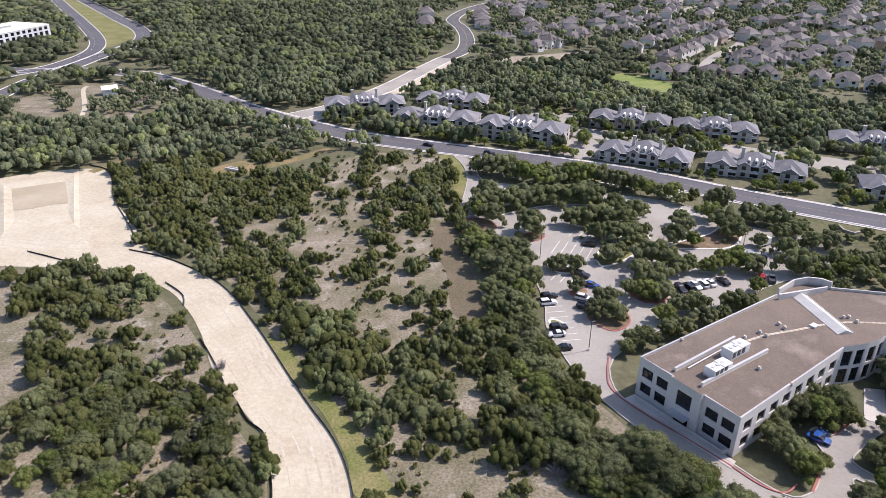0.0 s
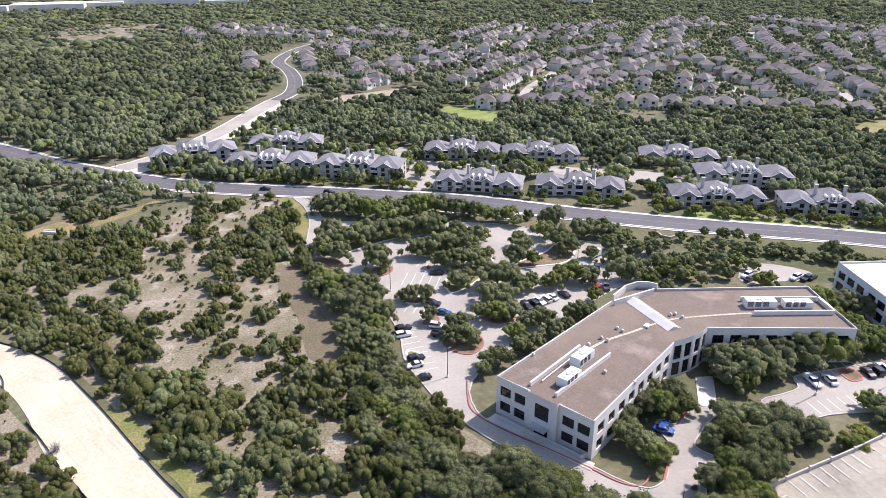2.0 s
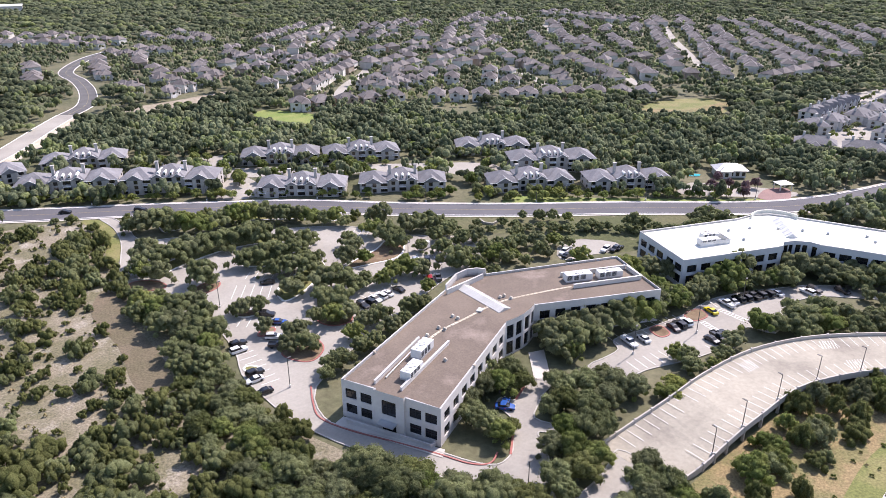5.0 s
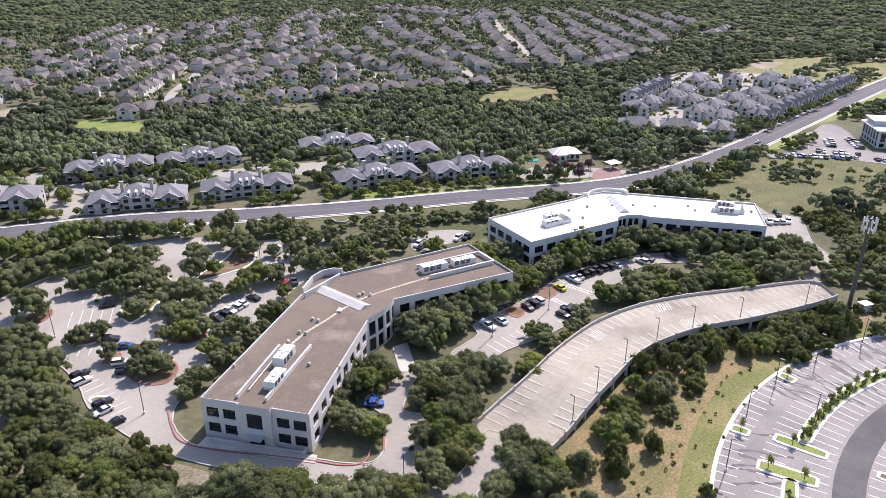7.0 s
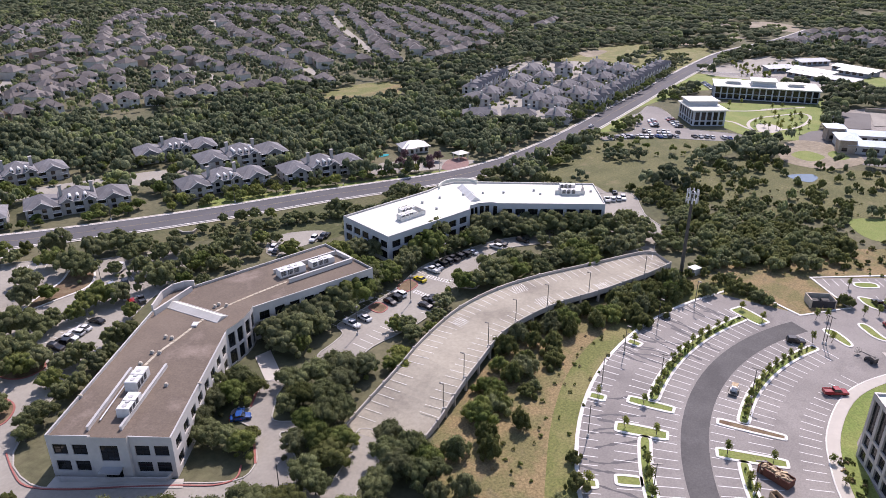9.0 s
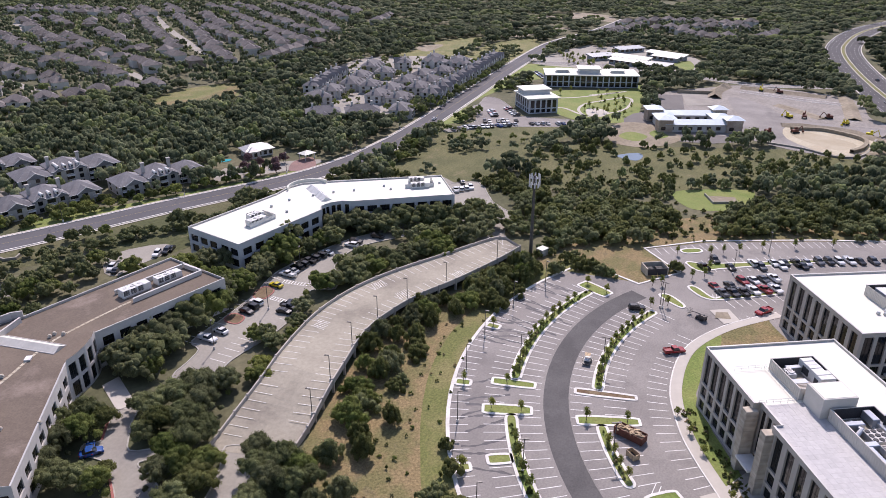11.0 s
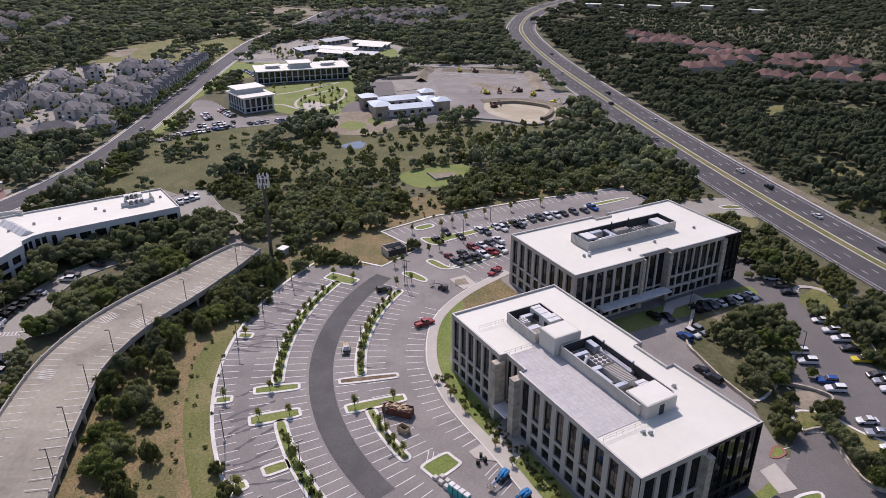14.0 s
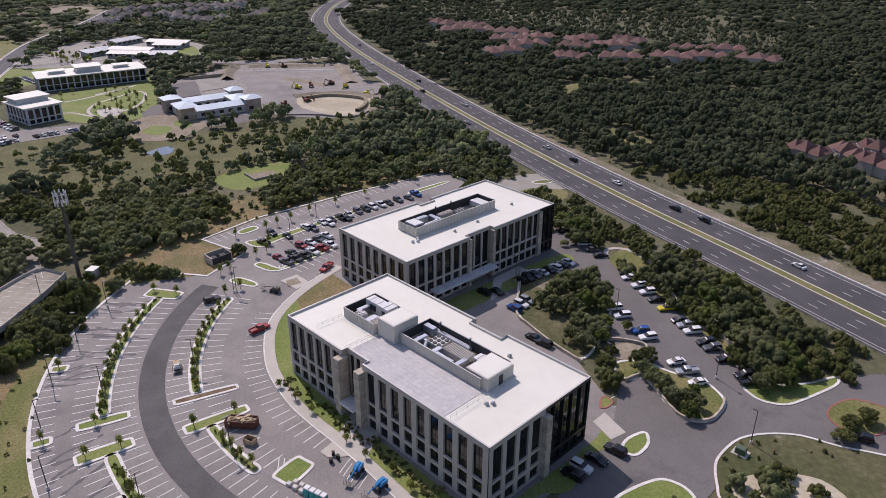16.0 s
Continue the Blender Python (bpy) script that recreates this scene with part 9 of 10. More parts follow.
def woods(rmin, rmax, step, width, lobes, sprays, size, name, label, shares=(0.26, 0.58, 0.16)):
    xy = scatter(rmin, rmax, step)
    xy = xy[clear(xy)]
    keep = np.ones(len(xy), bool)
    kept = keep.copy()
    den = field_noise(xy, 0.012) + 0.5 * field_noise(xy, 0.05, 9.0)
    keep &= den > -0.55
    for poly, level in SPARSE:
        keep &= ~inside(xy, poly) | (den > level)
    for p in THICK:
        keep |= inside(xy, p) & kept
    for p in HOODS:
        keep &= ~inside(xy, p)
    for p in APTS:
        keep &= ~inside(xy, p) | (rng.random(len(xy)) < 0.5)
    xy = xy[keep]
    w, tall = width * rng.uniform(0.65, 1.25, len(xy)), rng.uniform(4.0, 7.6, len(xy))
    for poly, level in SPARSE:
        size_ = np.where(inside(xy, poly), 0.66, 1.0)
        w, tall = w * size_, tall * size_
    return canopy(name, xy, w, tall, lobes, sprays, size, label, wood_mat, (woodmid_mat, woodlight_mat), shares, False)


hx = scatter(330, 1300, 7.5)
hx = hx[clear(hx, 50)]
pick = np.zeros(len(hx), bool)
for p in HOODS:
    pick |= inside(hx, p) & (rng.random(len(hx)) < 0.8)
hx = hx[pick]
w = rng.uniform(1.8, 4.4, len(hx))
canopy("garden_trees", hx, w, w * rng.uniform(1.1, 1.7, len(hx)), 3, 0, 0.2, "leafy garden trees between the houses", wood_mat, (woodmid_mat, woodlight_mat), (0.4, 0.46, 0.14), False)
# groves round the mast and south of the meadow
groves = [[(217, 58), (221, 50), (229, 37), (237, 26), (244, 19), (262, 22), (267, 34), (269, 52), (259, 67)], [(248, 6), (256, -8), (266, -22), (274, -41), (279, -59), (267, -78), (264, -84), (301, -93), (301, -69), (307, -55), (309, -37), (291, -14), (277, 5)], [(210, 96), (205, 77), (218, 69), (230, 64), (259, 70), (262, 81), (242, 82), (232, 87), (220, 96)], [(215, 123), (227, 103), (237, 89), (228, 79), (208, 91), (200, 104), (200, 117)]]
wx = scatter(180, 400, 4.3)
wx = wx[clear(wx)]
pick = np.zeros(len(wx), bool)
for p in groves:
    pick |= inside(wx, p)
wx = wx[pick & (rng.random(len(wx)) < 0.9)]
w = rng.uniform(2.2, 4.0, len(wx))
canopy("oak_scrub", wx, w, w * rng.uniform(1.1, 1.5, len(wx)), 13, 60, 0.07, "dense dark oak and juniper grove", oak_mat, (juniper_mat, greyoak_mat), (0.45, 0.3, 0.25), False)
gx = scatter(275, 400, 5.4)
gx = gx[clear(gx)]
gx = gx[inside(gx, SPARSE[3][0])]
gx = gx[(field_noise(gx, 0.06, 3.0) + 0.35 * rng.normal(size=len(gx))) > 0.0]
w = rng.uniform(1.5, 3.1, len(gx))
canopy("juniper_scrub", gx, w, w * rng.uniform(1.3, 1.7, len(gx)), 9, 50, 0.09, "round dark junipers scattered over the meadow", juniper_mat, (oak_mat, woodlight_mat), (0.6, 0.34, 0.06))
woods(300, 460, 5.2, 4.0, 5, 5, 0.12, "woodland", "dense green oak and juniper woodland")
# farther rings draw more of the lighter leaf colours, in place of haze
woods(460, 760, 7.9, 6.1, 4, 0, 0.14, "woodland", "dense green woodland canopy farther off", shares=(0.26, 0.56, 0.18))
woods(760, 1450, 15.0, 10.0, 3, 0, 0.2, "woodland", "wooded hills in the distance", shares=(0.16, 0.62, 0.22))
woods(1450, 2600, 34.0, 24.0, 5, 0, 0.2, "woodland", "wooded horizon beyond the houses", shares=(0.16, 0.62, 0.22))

# ---- vehicles ----


def side_extrude(shape, profile, half, pinch=0.06):
    """A body from a side profile of (x, z), with rounded shoulders."""
    rings = [(-half, 1 - pinch), (-half * 0.86, 1.0), (half * 0.86, 1.0), (half, 1 - pinch)]
    cx = sum(p[0] for p in profile) / len(profile)
    cz = sum(p[1] for p in profile) / len(profile)
    n, k = len(profile), len(shape.v)
    for y, f in rings:
        shape.v += [(cx + (x - cx) * f, y, cz + (z - cz) * f) for x, z in profile]
    for r in range(3):
        for j in range(n):
            a, b = k + r * n + j, k + r * n + (j + 1) % n
            shape.f.append((a, a + n, b + n, b))
    shape.f.append(tuple(k + j for j in range(n)))
    shape.f.append(tuple(k + 3 * n + n - 1 - j for j in range(n)))


CAR_PROFILES = {
    "sedan": ([(-2.35, 0.32), (-2.38, 0.72), (-2.2, 0.96), (-1.4, 1.02), (0.95, 1.0), (2.05, 0.82), (2.36, 0.62), (2.36, 0.32)], [(-1.75, 0.98), (-1.15, 1.42), (0.2, 1.44), (1.1, 0.98)], [(-1.1, 1.40), (-1.02, 1.46), (0.1, 1.47), (0.24, 1.41)], 0.9),
    "suv": ([(-2.35, 0.38), (-2.4, 0.9), (-2.3, 1.08), (0.95, 1.1), (2.1, 0.98), (2.38, 0.75), (2.38, 0.38)], [(-2.3, 1.06), (-2.05, 1.68), (0.1, 1.7), (0.95, 1.06)], [(-2.1, 1.66), (-2.0, 1.74), (0.0, 1.75), (0.15, 1.67)], 0.95),
    "pickup": ([(-2.85, 0.45), (-2.88, 1.05), (-0.7, 1.07), (1.2, 1.08), (2.6, 1.0), (2.85, 0.8), (2.85, 0.45)], [(-0.75, 1.05), (-0.6, 1.74), (0.7, 1.75), (1.35, 1.05)], [(-0.65, 1.72), (-0.55, 1.8), (0.62, 1.81), (0.76, 1.73)], 0.98),
}
wheel = Shape()
wheel.tube((0, -0.12, 0), (0, 0.12, 0), 0.35, 0.35, 12)
wheel_mesh = wheel.mesh("wheel", black_mat)
lens = Shape()
lens.box(0, 0, 0, 0.08, 0.38, 0.16)
lens_mesh = lens.mesh("headlight", lightclear_mat)
tail_mesh = lens.mesh("tail_light", lightred_mat)
CAR_MESHES = {}
for kind, (lower, glassy, lid, half) in CAR_PROFILES.items():
    g = Shape()
    side_extrude(g, glassy, half * 0.9, 0.14)
    gm = g.mesh("windows", glass_mat)
    for colour, paint in PAINTS.items():
        b_, r_ = Shape(), Shape()
        side_extrude(b_, lower, half)
        if kind == "pickup":
            for y in (-half * 0.86, half * 0.86):
                b_.box(-1.8, y, 1.05, 2.0, 0.14, 0.22)
            b_.box(-2.78, 0, 1.05, 0.14, half * 1.7, 0.22)
        side_extrude(r_, lid, half * 0.78, 0.1)
        CAR_MESHES[kind, colour] = (b_.mesh("body", paint), gm, r_.mesh("roof_panel", paint))


def car(x, y, heading, kind, colour, z=0.06, full=True, group="parked cars", label=""):
    body, glassy, lid = CAR_MESHES[kind, colour]
    words = {"sedan": "saloon car", "suv": "sport utility car", "pickup": "pickup truck"}[kind]
    ob = thing("pickup_truck" if kind == "pickup" else "car", x, y, z, heading, label or f"{colour} {words} parked on the paving", "car", group)
    part("body", body, None, ob), part("window", glassy, None, ob), part("roof_panel", lid, None, ob)
    reach, half = (1.75, 0.85) if kind == "pickup" else (1.42, 0.8)
    for sx in (-1, 1):
        for sy in (-1, 1):
            w_ = part("wheel", wheel_mesh, None, ob)
            w_.location = (sx * reach, sy * half, 0.35)
    if full and math.hypot(x, y) < 165:
        front = 2.83 if kind == "pickup" else 2.33
        for sy in (-1, 1):
            for mesh_, sx in ((lens_mesh, 1), (tail_mesh, -1)):
                l_ = part("headlight" if sx > 0 else "tail_light", mesh_, None, ob)
                l_.location = (sx * front, sy * half * 0.75, 0.68 if kind == "sedan" else 0.85)
    return ob


MIX = ["white", "black", "grey", "silver", "white", "black", "grey", "white", "silver", "black", "red", "blue"]


def cars(points, heading, colours="", kinds="", **more):
    for k, (x, y) in enumerate(points):
        c = {"w": "white", "b": "black", "g": "grey", "s": "silver", "r": "red", "u": "blue", "y": "yellow"}.get(colours[k:k + 1]) or MIX[rng.integers(12)]
        kd = {"s": "sedan", "v": "suv", "p": "pickup"}.get(kinds[k:k + 1]) or ("sedan", "suv", "suv", "sedan", "pickup")[rng.integers(5)]
        car(x, y, heading + rng.normal() * 0.03 + (math.pi if rng.random() < 0.3 else 0), kd, c, **more)


RB = math.atan2(-37, 21) - math.pi / 2
cars([(254.9, -51.5), (251.7, -48.0), (250.2, -43.6), (248.4, -39.6), (247.3, -36.4), (245.4, -33.2), (244.0, -30.2), (242.4, -27.2), (240.2, -23.6), (238.4, -20.4), (236.9, -16.9), (235.4, -13.6), (232.6, -7.4), (229.7, 4.0), (226.2, -1.1), (233.6, -16.2), (230.4, -10.2), (236.8, -22.4)], RB, "uggbwwbgsbbwwbbwgb")
cars([(223.3, -13.9), (221.3, -11.0), (219.2, -8.2), (217.2, -5.1), (222.8, 6.9), (215.7, -14.5), (213.8, -11.4), (211.8, -8.4), (209.4, -5.6), (207.8, -2.8), (206.3, 0.1), (210.0, 2.5), (213.0, -1.6)], math.atan2(-15, 12) - math.pi / 2, "wgwrbwrwbbgrb", "pssv")
car(199.2, -11.7, 2.5, "pickup", "red", label="red pickup truck parked beside the office")
cars([(177.0, -67.5), (178.0, -70.0), (179.2, -72.6), (180.5, -75.3), (181.7, -78.0), (182.8, -80.6), (184.0, -83.2), (185.0, -85.9), (172.7, -54.6), (172.0, -58.3)], math.atan2(-21, 10) + math.pi / 2, "bbgwbwbwbb")
cars([(161.8, -60.1), (163.4, -62.6), (165.0, -65.0)], 0.55, "uws")
cars([(208.1, -94.5), (204.2, -95.0), (200.2, -95.6), (196.7, -96.4), (191.7, -97.2), (187.3, -97.9)], 1.4, "bgywgb")
cars([(171.2, -99.8), (166.0, -100.2), (161.6, -100.6), (157.0, -100.8), (151.9, -101.0), (145.4, -101.4), (142.6, -101.5), (139.4, -101.6), (133.9, -102.0), (131.1, -102.1), (126.0, -102.4), (118.9, -102.8), (116.0, -102.8)], 1.53, "wwwbybswbgbbb")
cars([(155.4, -87.0), (151.0, -87.4), (142.8, -88.4), (139.5, -88.8), (127.8, -90.1), (123.5, -90.5), (118.9, -90.6)], 1.53, "wwuwwsw")
cars([(146.4, -60.0), (143.2, -61.6), (99.3, -52.6), (100.6, -56.4), (102.2, -61.4), (97.7, -50.1)], 0.6, "bbwbbb")
car(93.4, -113.0, 0.9, "suv", "black", group="moving cars", label="black sport utility car on the access road")
car(186.6, 21.7, -1.15, "suv", "black", label="black boxy car turning in the curved car park")
car(167.4, 8.8, -0.98, "pickup", "red", label="dark red pickup truck in the curved car park")
cars([(46.8, 204.8)], -0.3, "b"), cars([(40.9, 184.2), (42.6, 178.1), (39.1, 170.6), (39.0, 165.6)], -0.5, "buwb")
cars([(29.5, 171.5), (28.9, 168.1), (29.9, 155.5), (29.0, 152.4), (29.6, 146.3)], 0.2, "bwbwb")
cars([(67.5, 176.1), (70.0, 177.2), (72.3, 178.2), (74.6, 179.0), (77.0, 179.8), (81.3, 180.7)], 1.9, "bbwwwb")
cars([(95.6, 198.1), (99.6, 197.0), (103.7, 195.3), (94.0, 187.4), (93.3, 182.9), (96.0, 182.4)], 1.2, "sbbwrg")
cars([(122.7, 122.5), (127.3, 122.0), (138.9, 122.5), (141.6, 122.9), (144.3, 123.2), (155.7, 124.6), (163.3, 125.6), (166.0, 125.8), (168.7, 125.8), (171.4, 125.6), (174.1, 125.3), (176.9, 124.9), (179.6, 124.1), (182.3, 123.3)], 1.5, "wwbbwywsbbbbbw")
cars([(143.2, 112.7), (146.0, 112.9), (148.7, 113.1), (191.2, 119.2), (194.3, 119.1), (201.4, 114.6)], 1.6, "bbbwbb")
cars([(352 + 1.55 * k, 142.8 - 1.9 * k) for k in (0, 1, 2, 4, 5, 6, 8, 9, 10)], 0.7, "wgbswbuwg"), cars([(370 + 1.3 * k, 138.5 - 2.2 * k) for k in (0, 1, 3, 4, 5, 7)], 0.55, "bwgwsb")
cars([(77.4, 113.9)], -0.6, "u", "s"), cars([(144.0, 179.5), (143.3, 176.9), (158.2, 174.4), (161.1, 173.0), (163.5, 173.3)], 0.4, "wbwbb"), cars([(257.7, 108.5), (259.6, 106.9), (261.5, 105.4), (263.4, 104.0), (267.9, 109.8)], 0.6, "wwwwb")
car(78.0, 114.9, 0.75, "sedan", "blue", label="bright blue saloon car by the kerb")
for k in range(20):
    f_ = k / 19
    if k not in (5, 11, 12, 17):
        car(347.0 + 36.5 * f_ + 5.0 * math.sin(math.pi * f_), 148.0 - 51.0 * f_, 0.72, "sedan" if k % 3 else "suv", MIX[(k * 5) % 12] if k % 2 else "white", full=False)
for k in range(7):
    car(384.5 + 1.9 * k, 138.0 + 1.1 * k, 2.1, "suv" if k % 2 else "sedan", MIX[(k * 7 + 1) % 12], full=False)
for k in range(6):
    car(391.5 + 2.9 * k, 127.0 + 2.2 * k, 2.2, "sedan" if k % 2 else "suv", MIX[(k * 5 + 2) % 12], full=False)
for k in range(7):
    car(526 - 3.0 * k, 157 - 2.0 * k, 2.2, "sedan", MIX[(k * 3 + 2) % 12], full=False)
for (x, y), a, kd, c in zip([(-88.2, 354.2), (-72.8, 341.0), (-64.4, 336.9), (-6.9, 305.9), (19.8, 294.5), (363.7, 166.9), (337.7, 165.9), (-235, 452)], (-0.7, -0.6, -0.55, -0.35, -0.4, 0.1, 3.1, 0.2), ("suv", "sedan", "suv", "sedan", "suv", "sedan", "suv", "sedan"), ("black", "grey", "black", "black", "black", "white", "black", "grey")):
    car(x, y, a, kd, c, 0.1, False, "moving cars", f"{c} car driving on the asphalt road")
for (x, y), c in zip([(426.5, -91.4), (387.8, -107.9), (300.6, -123.7), (279.8, -128.1), (248.1, -133.5), (217.9, -142.0), (205.4, -146.4), (165.7, -154.5), (520, -74), (600, -76), (350, -99), (455, -95)], ("black", "white", "white", "black", "white", "black", "black", "white", "white", "grey", "silver", "black")):
    car(x, y, 0.22, "suv" if c == "black" else "sedan", c, 0.1, False, "moving cars", f"{c} car driving on the highway")
van = thing("box_trailer", 102.7, 205.5, 0.06, 0.5, "small white box trailer in the car park", "trailer")
s = Shape()
s.box(0, 0, 0.7, 4.6, 2.1, 2.1, chamfer=0.08)
part("box", s, unit_mat, van)
for sy in (-0.9, 0.9):
    w_ = part("wheel", wheel_mesh, None, van)
    w_.location = (0, sy, 0.35)
s = Shape()
s.box(2.9, 0, 0.5, 1.3, 0.12, 0.12)
part("tow_bar", s, steel_mat, van)

# ---- mast and small buildings ----
mast = thing("telecom_mast", 210, 61, 0, 0, "tall grey monopole mast crowned with white antennas", "mast")
s = Shape()
s.tube((0, 0, 0), (0, 0, 28), 0.62, 0.4, 12)
part("pole", s, steel_mat, mast)
for level, z in enumerate((25.0, 27.2)):
    s = Shape()
    for k in range(3):
        a, b = 2 * math.pi * k / 3, 2 * math.pi * (k + 1) / 3
        s.tube((1.5 * math.cos(a), 1.5 * math.sin(a), z), (1.5 * math.cos(b), 1.5 * math.sin(b), z), 0.06, 0.06, 5)
        s.tube((0, 0, z), (1.5 * math.cos(a), 1.5 * math.sin(a), z), 0.06, 0.06, 5)
    part("mount_frame", s, metal_mat, mast)
    for k in range(9):
        a = 2 * math.pi * k / 9 + 0.2 * level
        s = Shape()
        s.box(1.75 * math.cos(a), 1.75 * math.sin(a), z - 0.9, 0.22, 0.42, 1.9, a, 0.03)
        part("antenna", s, unit_mat, mast)
shed = thing("equipment_shelter", 211.6, 57.4, 0, -0.4, "small white flat-roofed equipment shelter by the mast", "shelter")
s = Shape()
s.box(0, 0, 0, 3.0, 2.4, 2.3)
part("wall", s, siding_mat, shed)
s = Shape()
s.box(0, 0, 2.3, 3.4, 2.8, 0.18)
part("roof", s, whiteroof_mat, shed)
shed = thing("storage_shed", -187, 396, 0, 0.5, "small white gabled shed among junipers", "shed")
s = Shape()
s.box(0, 0, 0, 8, 6, 3.4)
part("wall", s, whitewall_mat, shed)
s = Shape()
for q in (-1, 1):
    s.face((-4.3, q * 3.4, 3.2), (4.3, q * 3.4, 3.2), (4.3, 0, 5.0), (-4.3, 0, 5.0))
part("roof", s, whiteroof_mat, shed)
enc = thing("bin_enclosure", 213.5, 21.0, 0, math.atan2(-6, 3.7), "beige masonry bin store with dark metal gates", "enclosure")
for x, y, l, d in ((0, 2.4, 7.0, 0.3), (-3.4, 0, 0.3, 5.0), (3.4, 0, 0.3, 5.0)):
    s = Shape()
    s.box(x, y, 0, l, d, 2.6)
    part("wall", s, stone_mat, enc)
for x in (-1.65, 1.65):
    s = Shape()
    s.box(x, -2.4, 0.15, 3.1, 0.12, 2.3)
    part("gate", s, louvre_mat, enc, "dark steel gate leaf")
for x in (-1.6, 1.6):
    bn = thing("waste_bin", *(Matrix.Translation((213.5, 21.0, 0)) @ Matrix.Rotation(math.atan2(-6, 3.7), 4, "Z") @ Vector((x, 0.3, 0)))[:2], 0.05, math.atan2(-6, 3.7), "dark steel waste skip inside the bin store", "bin", "waste bins")
    s = Shape()
    s.box(0, 0, 0.1, 2.2, 1.8, 1.3, chamfer=0.1)
    part("tub", s, louvre_mat, bn)
    s = Shape()
    s.box(0, 0.3, 1.4, 2.2, 1.2, 0.08)
    part("lid", s, black_mat, bn)
# skip full of scrap, and a smaller one
skip = thing("roll_off_skip", 128.8, 12.9, 0.06, math.atan2(-5.7, -1.9), "rusty red roll-off skip heaped with timber scrap", "skip")
for x, y, l, d in ((0, 1.2, 6.6, 0.12), (0, -1.2, 6.6, 0.12), (3.3, 0, 0.12, 2.4), (-3.3, 0, 0.12, 2.4)):
    s = Shape()
    s.box(x, y, 0.2, l, d, 1.7)
    part("side", s, rust_mat, skip)
for k in range(8):
    for y in (-1.29, 1.29):
        s = Shape()
        s.box(-3.0 + 0.86 * k, y, 0.2, 0.12, 0.1, 1.7)
        part("rib", s, rust_mat, skip)
s = Shape()
s.box(0, 0, 0.1, 6.6, 2.3, 0.15)
part("floor_plate", s, rust_mat, skip)
s = Shape()
for k in range(70):
    s.box(rng.uniform(-2.9, 2.9), rng.uniform(-0.9, 0.9), rng.uniform(1.2, 1.9), rng.uniform(0.3, 1.6), rng.uniform(0.1, 0.5), rng.uniform(0.06, 0.3), rng.uniform(0, 3.1))
s.box(0, 0, 0.25, 6.4, 2.2, 1.2)
tagged(part("scrap_load", s, debris_mat, skip), "heaped timber and board scrap", kind="stuff")
skip = thing("waste_skip", 122.6, 11.2, 0.06, 0.9, "small weathered grey skip with an open top", "skip")
for x, y, l, d in ((0, 0.75, 2.4, 0.1), (0, -0.75, 2.4, 0.1), (1.2, 0, 0.1, 1.5), (-1.2, 0, 0.1, 1.5)):
    s = Shape()
    s.box(x, y, 0.1, l, d, 1.3)
    part("side", s, debris_mat, skip)
s = Shape()
s.box(0, 0, 0.05, 2.4, 1.5, 0.3)
part("floor_plate", s, louvre_mat, skip)
# buggy on a trailer, a boom lift, toilets, pallets
tr = thing("utility_trailer", 154.0, 28.3, 0.06, 0.1, "flat trailer carrying a small white utility buggy", "trailer")
s = Shape()
s.box(0, 0, 0.55, 4.6, 2.0, 0.14)
part("bed", s, steel_mat, tr)
for sx in (-0.5, 0.5):
    for sy in (-1.0, 1.0):
        w_ = part("wheel", wheel_mesh, None, tr)
        w_.location = (sx, sy, 0.35)
s = Shape()
side_extrude(s, [(-1.3, 0.8), (-1.3, 1.3), (0.2, 1.3), (1.3, 1.15), (1.35, 0.8)], 0.75)
part("buggy_body", s, unit_mat, tr)
s = Shape()
for x in (-0.8, 0.5):
    for y in (-0.65, 0.65):
        s.tube((x, y, 1.3), (x * 0.8, y, 2.2), 0.04, 0.04, 5)
s.box(-0.1, 0, 2.2, 1.6, 1.4, 0.06)
part("buggy_frame", s, debris_mat, tr)


def boom_lift(x, y, turn, mat, label):
    ob = thing("boom_lift", x, y, 0.06, turn, label, "machine")
    s = Shape()
    s.box(0, 0, 0.5, 2.6, 1.5, 0.5, chamfer=0.1)
    part("chassis", s, louvre_mat, ob)
    for sx in (-0.95, 0.95):
        for sy in (-0.85, 0.85):
            w_ = part("wheel", wheel_mesh, None, ob)
            w_.location = (sx, sy, 0.4)
    s = Shape()
    side_extrude(s, [(-1.5, 1.0), (-1.5, 1.7), (-0.2, 1.8), (0.6, 1.4), (0.6, 1.0)], 0.7)
    part("turret", s, mat, ob)
    s = Shape()
    s.tube((-1.0, 0.1, 1.8), (2.2, 0.1, 1.5), 0.2, 0.15, 8)
    s.tube((2.2, 0.1, 1.5), (3.4, 0.1, 1.2), 0.12, 0.1, 8)
    part("boom", s, mat, ob)
    s = Shape()
    s.box(3.9, 0.1, 0.7, 0.9, 1.5, 0.1)
    for yy in (-0.6, 0.1, 0.8):
        for xx in (3.5, 4.3):
            s.tube((xx, yy, 0.8), (xx, yy, 1.8), 0.03, 0.03, 4)
    for xx in (3.5, 4.3):
        s.tube((xx, -0.6, 1.8), (xx, 0.8, 1.8), 0.03, 0.03, 4)
    part("basket", s, steel_mat, ob)


